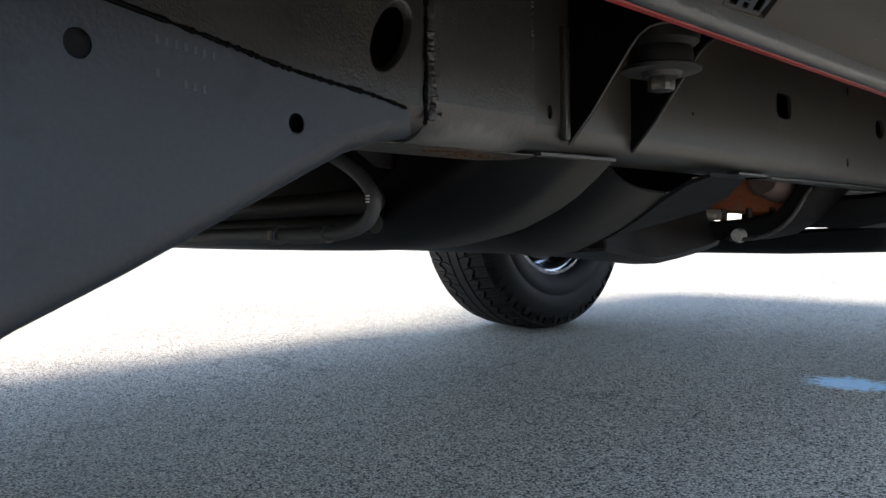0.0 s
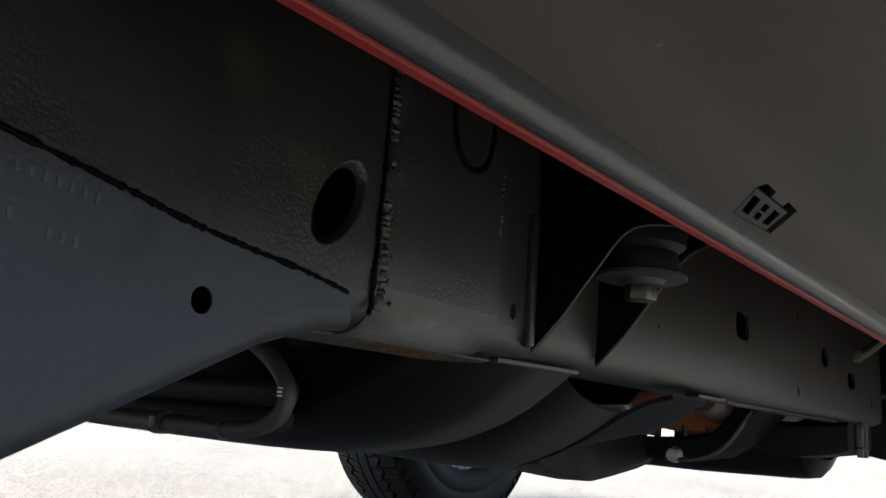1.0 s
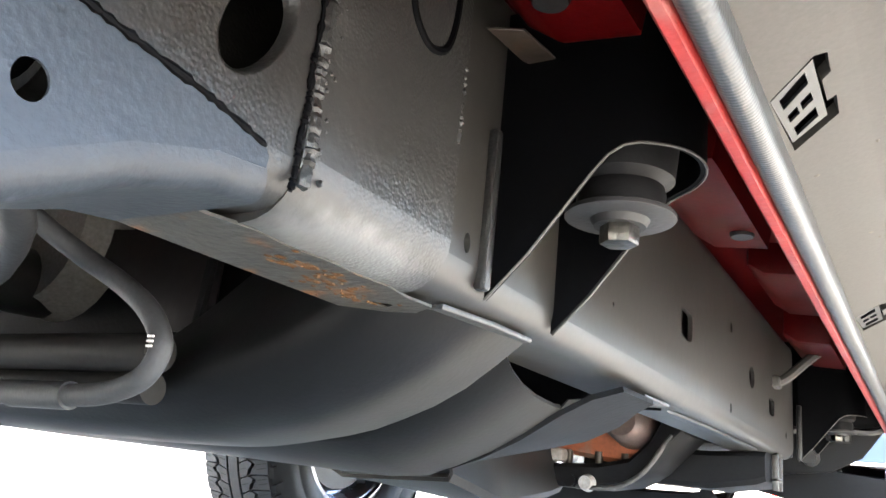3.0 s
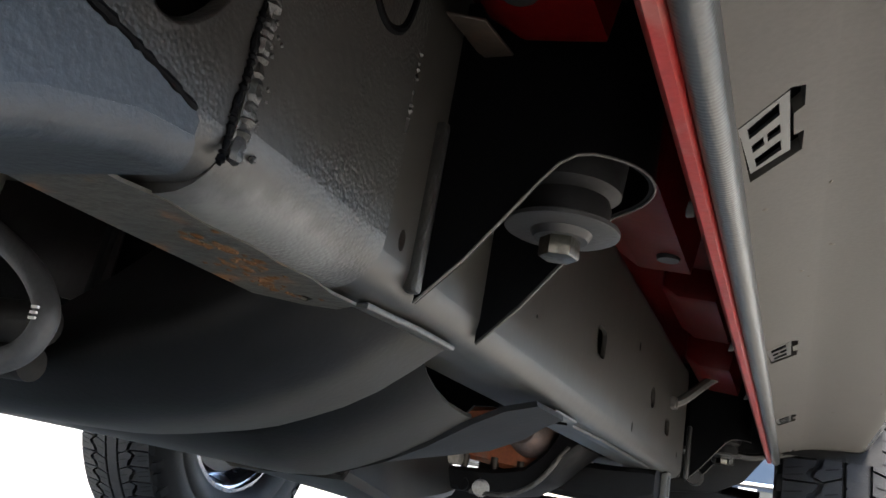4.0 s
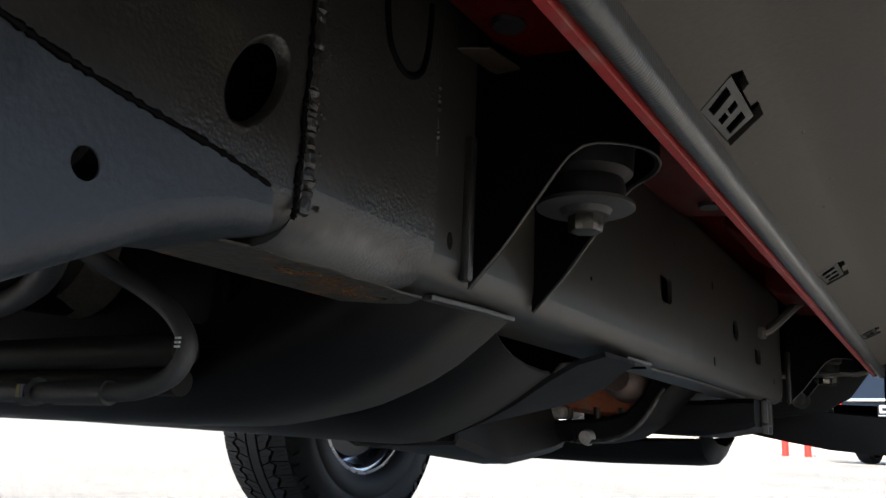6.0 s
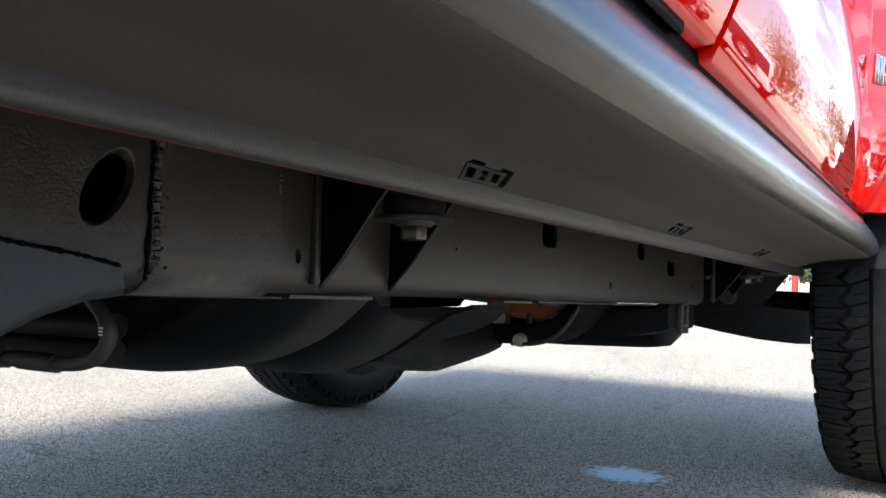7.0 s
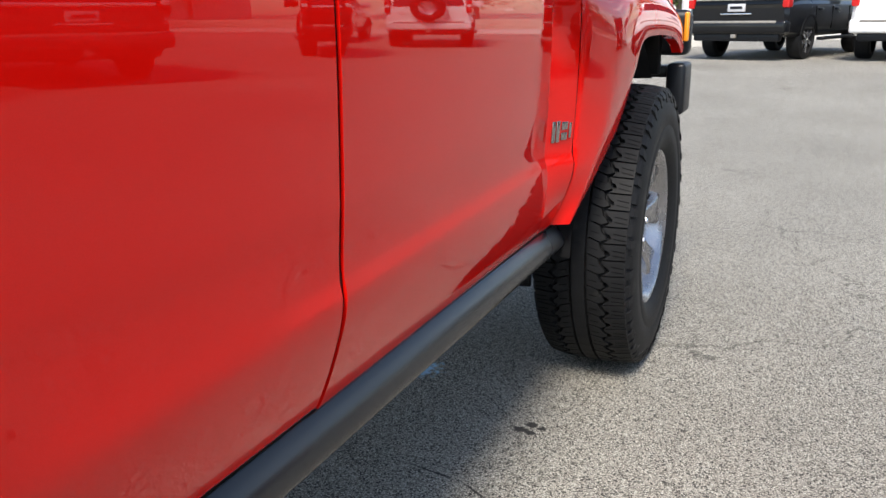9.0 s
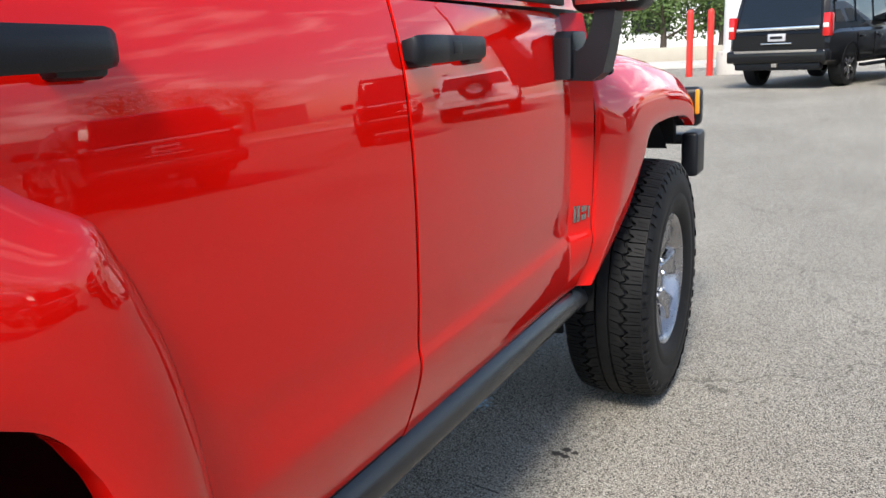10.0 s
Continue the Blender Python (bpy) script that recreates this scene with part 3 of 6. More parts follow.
def spoke_mesh():
    """A forked spoke that widens towards the rim."""
    bm = bmesh.new()
    rows = []
    for r, w, x, d in ((0.040, 0.030, 0.062, 0.035), (0.075, 0.026, 0.068, 0.030), (0.115, 0.027, 0.078, 0.026), (0.155, 0.034, 0.088, 0.024), (0.194, 0.052, 0.092, 0.024)):
        rows.append([(x - d, -w, r), (x - 0.006, -w, r), (x, -w * 0.72, r), (x - 0.004, 0, r), (x, w * 0.72, r), (x - 0.006, w, r), (x - d, w, r)])
    loft(bm, rows)
    return bm


def make_wheel(parent):
    """One wheel, its outer side towards +x, its middle at the origin."""
    wheel = part("wheel", rim_mesh(), ALLOY, parent, "silver alloy wheel with an all-terrain tyre", 40)
    part("tyre", tyre_carcass(), TYRE, wheel, "black all-terrain tyre with dusty sidewall", 50)
    part("tread", tyre_blocks(), (TYRE, SHADE_BLACK), wheel, "chunky zigzag tyre tread", 25)
    for i in range(7):
        bm = spoke_mesh()
        bmesh.ops.rotate(bm, cent=(0, 0, 0), matrix=Matrix.Rotation(2 * math.pi * (i + 0.3) / 7, 3, "X"), verts=bm.verts[:])
        part("spoke", bm, ALLOY, wheel, "", 45)
    bm = bmesh.new()
    lathe(bm, [(0.02, 0.052), (0.066, 0.052), (0.072, 0.046), (0.074, 0.034), (0.080, 0.032), (0.083, 0.026), (0.083, 0.0)], (0, 0, 0), "x", 32)
    part("hub_cap", bm, ALLOY, wheel, "", 40)
    for i in range(6):
        a = 2 * math.pi * i / 6
        bm = bmesh.new()
        lathe(bm, [(0.060, 0.010), (0.080, 0.010), (0.084, 0.007), (0.084, 0.0)], (0, 0.060 * math.cos(a), 0.060 * math.sin(a)), "x", 6)
        part("wheel_nut", bm, CHROME, wheel)
    bm = bmesh.new()
    lathe(bm, [(-0.055, 0.0), (-0.055, 0.165), (-0.035, 0.172), (-0.010, 0.172), (-0.006, 0.165), (-0.006, 0.0)], (0, 0, 0), "x", 40)
    part("brake_disc", bm, DARK_IRON, wheel, "dark iron brake disc", 40)
    return wheel


# ---------------------------------------------------------------- the red vehicle: chassis
suv = thing("suv", "bright red off-road suv with grey rocker guards, parked on asphalt", "car")

for wx, wy, flip in ((0.868, 2.850, False), (-0.797, 2.860, True), (0.868, 0.0, False), (-0.797, 0.0, True)):
    if wy == 2.850 and not flip:
        first_wheel = make_wheel(suv)
        first_wheel.matrix_basis = pose(wx, wy, WHEEL_R - 0.004)
    else:
        copy_thing(first_wheel, pose(wx, wy, WHEEL_R - 0.004, 25 + 40 * wy, 0, 180 if flip else 0))


def rail_shell(y0, y1, x_out, z0, z1, wide=0.11, r=0.016):
    """Rounded box section with no outer web: top, inner web and bottom."""
    prof = []
    for a in range(0, 91, 15):
        t = radians(a)
        prof.append((x_out - r + r * math.cos(t), z0 + r - r * math.sin(t)))
    xi = x_out - wide
    for a in range(0, 91, 15):
        t = radians(a)
        prof.append((xi + r - r * math.sin(t), z0 + r - r * math.cos(t)))
    for a in range(0, 91, 15):
        t = radians(a)
        prof.append((xi + r - r * math.cos(t), z1 - r + r * math.sin(t)))
    for a in range(0, 91, 15):
        t = radians(a)
        prof.append((x_out - r + r * math.sin(t), z1 - r + r * math.cos(t)))
    rows = [[(x, y0 + (y1 - y0) * i / 6, z) for x, z in prof] for i in range(7)]
    return sheet(rows, 0.004)


def rail_web(y0, y1, x_out, z0, z1, holes, r=0.016):
    return pierced([(y0, z0 + r), (y1, z0 + r), (y1, z1 - r), (y0, z1 - r)], holes, x_out - 0.004, x_out, "x")


def rounded_rect(cy, cz, ry, rz, lean=0.0):
    return ellipse(cy, cz, ry, rz, 20, lean, 0.45)


RAIL_TOP = 0.560


def slanted_hole(f=1.0, k=32):
    """The leaning egg-shaped access hole; f: its size."""
    out = []
    for i in range(k):
        a = 2 * math.pi * i / k
        c, q = math.cos(a), math.sin(a)
        out.append((1.0473 + f * (0.0140 * c + 0.0022 * q), 0.4413 + f * (0.0176 * q + 0.0074 * c)))
    return out


# rear section with the large oval hole, up to the weld
rail = part("frame_rail", rail_shell(0.985, 1.076, 0.629, 0.388, RAIL_TOP, 0.073), FRAME, suv, "waxed black steel frame rail with access holes", raked=True)
part("rail_web", rail_web(0.985, 1.076, 0.629, 0.388, RAIL_TOP, [slanted_hole(1.16)]), FRAME, rail, "", raked=True)
# the large hole has a pressed-in rim
bm = bmesh.new()
rows = []
for i in range(9):
    f = i / 8
    rows.append([(0.6290 - 0.0050 * f * f, y, z) for y, z in slanted_hole(1.16 - 0.20 * f)])
loft(bm, rows, True)
part("hole_rim", bm, FRAME, rail, "pressed-in hole rim", 60, raked=True)
part("rail_rear", rail_shell(-0.10, 0.986, 0.629, 0.4040, RAIL_TOP, 0.073, 0.004), FRAME, rail, "", raked=True)
part("rail_web", rail_web(-0.10, 0.986, 0.629, 0.4040, RAIL_TOP, [], 0.004), FRAME, rail, "", raked=True)
# short stepped section between weld and mount
part("rail_sleeve", rail_shell(1.074, 1.173, 0.6305, 0.3845, RAIL_TOP, 0.074, 0.023), SLEEVE_WORN, rail, "greyed rail section past the weld", raked=True)
part("rail_web", rail_web(1.074, 1.173, 0.6305, 0.3845, RAIL_TOP, [], 0.023), FRAME_GREYED, rail, "", raked=True)
# dark tube on the web, drawing the shaded outline of a pressed recess
bm = bmesh.new()
tube(bm, [(0.6302, 1.1195, 0.552), (0.6302, 1.1215, 0.518), (0.6302, 1.1250, 0.4955), (0.6302, 1.1330, 0.4858), (0.6302, 1.1430, 0.4836), (0.6302, 1.1535, 0.4900), (0.6302, 1.1585, 0.506), (0.6302, 1.1600, 0.530)], 0.0021, 8, 6)
part("groove_shade_line", bm, SHADE_BLACK, rail, "", raked=True)
# long front section
part("rail_front", rail_shell(1.171, 2.196, 0.6260, 0.388, RAIL_TOP, 0.075), FRAME_SMOOTH, rail, "", raked=True)
part("rail_web", rail_web(1.171, 2.196, 0.6260, 0.388, RAIL_TOP,
     [ellipse(1.1945, 0.4133, 0.0030, 0.0050, 14), rounded_rect(1.585, 0.4585, 0.0185, 0.0130), ellipse(1.879, 0.4600, 0.016, 0.0130, 18), rounded_rect(2.013, 0.4425, 0.020, 0.0110),
      ellipse(1.765, 0.410, 0.0035, 0.0055, 12), ellipse(1.765, 0.495, 0.0035, 0.0055, 12), ellipse(1.395, 0.432, 0.0018, 0.0018, 10), ellipse(2.130, 0.418, 0.0035, 0.005, 12)]), FRAME_SMOOTH, rail, "", raked=True)
bm = bmesh.new()
box(bm, 0.553, 0.6250, 2.192, 2.197, 0.392, RAIL_TOP - 0.004, 0.002)
part("rail_end_cap", bm, FRAME, rail, "", raked=True)
# weld beads: vertical joint and the brace's upper edge
def bead(points, radius, seed, ripple=0.35):
    rnd = random.Random(seed)
    bm = bmesh.new()
    line = spline(points, 14)
    wob = [1 + ripple * (rnd.random() - 0.5) * 2 for _ in line]
    tube(bm, line, lambda f: radius * wob[min(len(wob) - 1, int(f * (len(wob) - 1)))], 8, 1)
    for v in bm.verts:
        v.co += Vector((0, rnd.uniform(-1, 1), rnd.uniform(-1, 1))) * radius * 0.10
    return bm


part("weld_bead", bead([(0.6290 + 0.0004 * math.sin(i * 2.3), 1.0770 + 0.0006 * math.sin(i * 1.7), 0.396 + 0.0180 * i) for i in range(9)], 0.0030, 3, 0.26), WELD, rail, "thick vertical weld bead", raked=True)
part("weld_bead", bead([(0.6298, y, z) for y, z in ((1.0712, 0.3925), (1.0722, 0.402), (1.0718, 0.411), (1.0734, 0.424), (1.0728, 0.438), (1.0738, 0.455), (1.0735, 0.49), (1.0745, 0.545))], 0.0011, 8, 0.5), SHADE_BLACK, rail, "dark cracked weld edge", raked=True)
rnd = random.Random(11)
bm = bmesh.new()
for _ in range(26):
    r = rnd.uniform(0.0006, 0.0015)
    bmesh.ops.create_icosphere(bm, subdivisions=1, radius=r, matrix=Matrix.Translation((0.6302, 1.0795 + rnd.uniform(-0.001, 0.006), rnd.uniform(0.400, 0.545))))
tagged(part("weld_spatter", bm, WELD, rail, "", raked=True), kind="stuff")
part("weld_spatter", bead([(0.6300, 1.1715, z) for z in (0.452, 0.47, 0.49)], 0.0010, 5, 0.9), WELD, rail, "", raked=True)
# rust-flecked bottom plate with a small slot
part("bottom_plate", pierced([(0.5585, 1.066), (0.5700, 0.930), (0.604, 0.930), (0.602, 1.064), (0.6065, 1.080), (0.6050, 1.100), (0.6085, 1.120), (0.6070, 1.140), (0.6095, 1.160), (0.6060, 1.180), (0.6080, 1.198), (0.592, 1.209), (0.5770, 1.205), (0.5585, 1.190)],
     [[(0.585, 1.108), (0.593, 1.106), (0.5985, 1.112), (0.594, 1.122), (0.588, 1.118)], [(0.579, 1.186), (0.586, 1.184), (0.590, 1.192), (0.583, 1.197)]], 0.38395, 0.3852, "z"), RUSTY, rail, "rust-flecked bottom plate", raked=True)
rnd = random.Random(23)
bm = bmesh.new()
for _ in range(70):
    f = rnd.random()
    r = rnd.uniform(0.0008, 0.0030) * (1.2 - 0.5 * f)
    cx, cy = 0.592 - 0.014 * f + rnd.gauss(0, 0.006), 1.108 + 0.085 * f + rnd.gauss(0, 0.005)
    ring = [bm.verts.new((cx + r * rnd.uniform(0.6, 1.1) * math.cos(k * 1.047), cy + 1.5 * r * rnd.uniform(0.6, 1.1) * math.sin(k * 1.047), 0.38392)) for k in range(6)]
    tip = bm.verts.new((cx, cy, 0.38330))
    for k in range(6):
        bm.faces.new((ring[k], ring[(k + 1) % 6], tip))
tagged(part("rust_scale", bm, RUST_FLAKE, rail, "orange rust flakes", raked=True), kind="stuff")
# flattened tabs under the rail
bm = bmesh.new()
prism(bm, [(0.603, 1.205), (0.611, 1.203), (0.617, 1.245), (0.619, 1.286), (0.613, 1.288), (0.609, 1.25)], 0.3845, 0.3872, "z", 0.0008)
part("weld_tab", bm, FRAME_BARE, rail, "bare grey tab", raked=True)
bm = bmesh.new()
prism(bm, [(0.602, 1.505), (0.617, 1.500), (0.619, 1.560), (0.608, 1.566)], 0.3845, 0.3872, "z", 0.0008)
part("weld_tab", bm, FRAME_BARE, rail, "", raked=True)
bm = bmesh.new()
prism(bm, [(0.598, 1.64), (0.606, 1.60), (0.611, 1.70), (0.612, 1.99), (0.601, 2.02)], 0.3850, 0.3875, "z", 0.001)
part("lower_flange", bm, FRAME_SMOOTH, rail, "", raked=True)

# spring hanger brace: long tapering plate with holes, over the rear section
brace_out = [(1.054, 0.3930), (1.0545, 0.3975), (1.051, 0.4010), (1.028, 0.4040), (0.995, 0.4080), (0.967, 0.4120), (0.948, 0.4160), (0.898, 0.4255), (0.80, 0.4445), (0.66, 0.468), (0.52, 0.480), (0.50, 0.44), (0.54, 0.29), (0.60, 0.201), (0.66, 0.191), (0.72, 0.234), (0.841, 0.3000), (0.886, 0.3210), (0.940, 0.3480), (1.007, 0.3820), (1.035, 0.3910)]
brace = part("hanger_brace", pierced(brace_out, [ellipse(0.9780, 0.3846, 0.0048, 0.0053, 22), ellipse(0.872, 0.4080, 0.0060, 0.0066, 22), ellipse(0.70, 0.33, 0.02, 0.02, 22)], 0.6340, 0.6350, "x"), BRACE, suv, "blue-grey dusty steel spring hanger plate with round holes", raked=True)
rows = []
low = [(0.60, 0.201), (0.66, 0.191), (0.72, 0.234), (0.841, 0.300), (0.886, 0.321), (0.940, 0.348), (1.007, 0.382), (1.035, 0.3915), (1.054, 0.3940)]
for a in range(0, 91, 15):
    t = radians(a)
    rows.append([(0.6350 - 0.010 + 0.010 * math.cos(t), y + 0.005 * math.sin(t), z - 0.010 * math.sin(t)) for y, z in low])
rows.append([(0.560, y + 0.004, z - 0.0105) for y, z in low])
part("lower_flange", sheet(rows, 0.004), BRACE, brace, "", raked=True)
part("weld_bead", bead([(0.6345, 1.0525, 0.4000), (0.6352, 1.028, 0.4045), (0.6354, 0.995, 0.4085), (0.6354, 0.967, 0.4125), (0.6356, 0.948, 0.4165), (0.6356, 0.930, 0.4200), (0.6356, 0.898, 0.4260), (0.6356, 0.80, 0.445), (0.6356, 0.70, 0.462)], 0.0012, 21, 0.45), SHADE_BLACK, brace, "dark weld seam", raked=True)
# black plate added behind the hole to put shade in it
bm = bmesh.new()
box(bm, 0.6295, 0.6312, 0.858, 0.886, 0.396, 0.4172, 0.0)
part("hole_shade_backing", bm, BLACK_STEEL, brace, "", raked=True)
# stamped marks on the brace, as plain bars
for my, mz, mw in ((0.905, 0.4135, 7), (0.905, 0.3985, 1), (0.918, 0.3950, 3)):
    for i in range(mw):
        bm = bmesh.new()
        box(bm, 0.6345, 0.6354, my + i * 0.0045, my + i * 0.0045 + 0.0016, mz - i * 0.0006, mz - i * 0.0006 + 0.0036)
        part("stamped_mark", bm, BRACE_DARK, brace, "", raked=True)

# small brown plate between rail and floor
bm = bmesh.new()
prism(bm, [(0.634, 1.180), (0.650, 1.188), (0.654, 1.220), (0.646, 1.236), (0.637, 1.212)], 0.514, 0.5155, "z", 0.0004)
part("floor_bracket", bm, PIPE, suv, "", raked=True)

# body mount: bent sheet bracket, bushing, washer, bolt
MX, MY = 0.676, 1.2585


def mount(parent, px, py, s):
    """A U-shaped bracket round a rubber bushing; s: +1 outwards to +x."""
    def plan(off):
        r = 0.0415 + off
        pts = [(0.625, py - r)]
        pts += [(px - 0.03, py - r)]
        pts += [(px + r * math.sin(radians(a)), py - r * math.cos(radians(a))) for a in range(0, 181, 10)]
        pts += [(px - 0.03, py + r), (0.625, py + r)]
        return pts
    def low(x):
        return along([(0.625, 0.392), (0.632, 0.396), (0.682, 0.459), (0.692, 0.466), (0.73, 0.469)], x)
    rows = []
    for k in range(5):
        rows.append([(s * x, y, low(x) + (0.545 - low(x)) * k / 4) for x, y in plan(0)])
    bracket = part("mount_bracket", sheet(rows, 0.003), SHADE_BLACK, parent, "black bent steel body mount bracket with pale thin edges", raked=True)
    bm = bmesh.new()
    lathe(bm, [(0.444, 0.0), (0.444, 0.0215), (0.454, 0.0225), (0.458, 0.0215), (0.462, 0.0265), (0.482, 0.0285), (0.488, 0.0270), (0.493, 0.0295), (0.515, 0.0300), (0.530, 0.0335), (0.548, 0.034), (0.548, 0.0)], (s * px, py, 0), "z", 36)
    part("bushing", bm, BUSH, bracket, "black rubber bushing", raked=True)
    bm = bmesh.new()
    lathe(bm, [(0.4415, 0.0), (0.4415, 0.0265), (0.4422, 0.0278), (0.4442, 0.0278), (0.4450, 0.0265), (0.4450, 0.0)], (s * px, py, 0), "z", 40)
    part("washer", bm, RUBBER, bracket, "large flat washer", raked=True)
    bm = bmesh.new()
    lathe(bm, [(0.4380, 0.0), (0.4380, 0.0130), (0.4415, 0.0150), (0.4415, 0.0)], (s * px, py, 0), "z", 30)
    part("bolt_flange", bm, RUBBER, bracket, "", raked=True)
    bm = bmesh.new()
    hexagon(bm, (s * px, py, 0.4285), 0.0098, 0.011)
    part("bolt_head", bm, BOLT, bracket, "worn bright hexagon bolt head", raked=True)
    bm = bmesh.new()
    box(bm, s * 0.6235, s * 0.6310, py - 0.0520, py - 0.0455, 0.394, 0.476, 0.0022)
    part("bracket_weld", bm, WELD, bracket, "", raked=True)
    # pale thin edge along the bracket's lower rim
    rim = [(s * x, y, low(x) - 0.0004) for x, y in plan(0.0)]
    bm = bmesh.new()
    tube(bm, rim, 0.0007, 6, 1)
    part("pale_edge", bm, FRAME_BARE, bracket, "pale thin steel edge", raked=True)


mount(suv, MX, MY, 1)
mount(suv, MX, 2.30, 1)
mount(suv, MX, MY, -1)

# far rail and front horns of the chassis
bm = bmesh.new()
box(bm, -0.626, -0.516, -0.9, 2.9, 0.40, 0.56, 0.012)
part("frame_rail", bm, FRAME, suv, "black steel frame rail of the far side", raked=True)
for s in (1, -1):
    bm = bmesh.new()
    rows = []
    for y, xo, xi, z0, z1 in ((2.05, 0.60, 0.50, 0.395, 0.53), (2.30, 0.565, 0.47, 0.40, 0.535), (2.60, 0.50, 0.41, 0.42, 0.56), (3.0, 0.48, 0.39, 0.44, 0.57), (3.42, 0.48, 0.39, 0.46, 0.58)):
        rows.append([(s * xo, y, z0), (s * xo, y, z1), (s * xi, y, z1), (s * xi, y, z0)])
    vs = loft(bm, rows, True)
    cap(bm, vs[0]), cap(bm, vs[-1])
    part("frame_horn", bm, BLACK_STEEL, suv, "", raked=True)
    bm = bmesh.new()
    rows = []
    for y, z in ((-0.08, 0.40), (-0.35, 0.50), (0.1 - 0.7, 0.55), (-0.9, 0.55)):
        rows.append([(s * 0.626, y, z), (s * 0.626, y, z + 0.15), (s * 0.52, y, z + 0.15), (s * 0.52, y, z)])
    vs = loft(bm, rows, True)
    cap(bm, vs[0]), cap(bm, vs[-1])
    part("frame_kick_up", bm, FRAME, suv, "", raked=True)

# small strut from rail to sill
bm = bmesh.new()
tube(bm, [(0.626, 2.035, 0.478), (0.640, 2.045, 0.486), (0.676, 2.06, 0.522), (0.70, 2.065, 0.530)], 0.0066, 8, 4)
box(bm, 0.622, 0.634, 2.02, 2.046, 0.470, 0.486, 0.003)
part("cable_strut", bm, FRAME_BARE, suv, "pale grey bracket strut", raked=True)


# ---------------------------------------------------------------- shields and crossmembers under the floor
EDGE_1 = [(-0.62, 0.326), (-0.30, 0.315), (0.00, 0.3110), (0.29, 0.3115), (0.40, 0.3140), (0.430, 0.3165), (0.457, 0.3210), (0.503, 0.3305), (0.536, 0.3425), (0.560, 0.3535), (0.582, 0.3680), (0.604, 0.3860), (0.612, 0.392)]


def rolled(edge, x0, x1, section, k=44, rise=((-1.0, 1.0), (1.0, 1.0))):
    """A rolled sheet along an edge; rise: how much of the section's height stands at each x."""
    rows = []
    for dy, dz in section:
        xs = [x0 + (x1 - x0) * i / k for i in range(k + 1)]
        rows.append([(x, dy, curve(edge, x) + min(dz, 0.0165 + (dz - 0.0165) * curve(rise, x))) for x in xs])
    return rows


roll = [(1.232, 0.170), (1.216, 0.110), (1.205, 0.075), (1.2005, 0.050), (1.2010, 0.036), (1.2045, 0.025), (1.2115, 0.0160), (1.2215, 0.0085), (1.2350, 0.0035), (1.2520, 0.0007), (1.2750, 0.0), (1.300, 0.0004), (1.304, 0.0010)]
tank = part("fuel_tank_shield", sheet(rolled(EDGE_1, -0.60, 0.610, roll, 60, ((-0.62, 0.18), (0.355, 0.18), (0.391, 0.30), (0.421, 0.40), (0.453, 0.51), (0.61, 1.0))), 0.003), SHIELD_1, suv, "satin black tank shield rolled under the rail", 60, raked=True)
EDGE_2 = [(-0.6, 0.322), (0.0, 0.3105), (0.2, 0.3085), (0.36, 0.3065), (0.45, 0.3060), (0.47, 0.3085), (0.515, 0.3260), (0.545, 0.3420), (0.577, 0.3640), (0.600, 0.3760)]
roll = [(1.350, 0.120), (1.337, 0.070), (1.332, 0.044), (1.333, 0.030), (1.339, 0.0205), (1.350, 0.0130), (1.367, 0.0065), (1.390, 0.0020), (1.422, 0.0), (1.432, 0.0008)]
cross = part("crossmember_shield", sheet(rolled(EDGE_2, -0.60, 0.578, roll, 44, ((-0.62, 0.35), (0.42, 0.35), (0.58, 1.0))), 0.0035), SHIELD_2, suv, "satin black stamped crossmember under the gearbox", 60, raked=True)
# gusset leaving dark pockets towards the rail
bm = bmesh.new()
rows = []
for x, z0, z1, y1 in ((0.623, 0.3825, 0.3830, 1.500), (0.600, 0.3760, 0.3785, 1.530), (0.577, 0.3640, 0.3690, 1.555), (0.545, 0.3440, 0.3560, 1.565), (0.515, 0.3290, 0.3470, 1.555), (0.480, 0.3160, 0.3360, 1.535), (0.440, 0.3120, 0.3260, 1.515)):
    rows.append([(x, 1.430 + (y1 - 1.430) * i / 4, z0 + (z1 - z0) * (i / 4) ** 0.8) for i in range(5)])
part("gusset", sheet(rows, 0.004), BLACK_STEEL, cross, "", raked=True)
# near-black sheet put in for the shade of the pocket beside the rail
bm = bmesh.new()
prism(bm, [(0.40, 0.372), (0.50, 0.378), (0.512, 0.392), (0.53, 0.3935), (0.575, 0.386), (0.60, 0.386), (0.60, 0.46), (0.40, 0.46)], 1.600, 1.604, "y")
part("pocket_shade_sheet", bm, SHADE_BLACK, cross, "", raked=True)
bm = bmesh.new()
tube(bm, [(0.39, 1.50, 0.329), (0.40, 1.53, 0.331), (0.41, 1.55, 0.335)], 0.006, 8, 3)
part("drain_bolt", bm, ZINC, cross, "", raked=True)

# low gearbox skid
rows = [[(0.235, y, 0.312), (0.275, y - 0.01, 0.299), (e - 0.035, y, z - 0.002), (e, y, z), (e + 0.004, y, z + 0.008), (e - 0.004, y, z + 0.034), (e - 0.012, y, 0.374)] for y, e, z in ((1.59, 0.398, 0.306), (1.625, 0.403, 0.2985), (1.68, 0.402, 0.2890), (1.72, 0.394, 0.2865), (1.80, 0.380, 0.2910), (1.90, 0.368, 0.3000), (1.96, 0.360, 0.3080))]
part("gearbox_skid", sheet(rows, 0.004), SHIELD, suv, "black pressed skid plate under the gearbox", 25, raked=True)

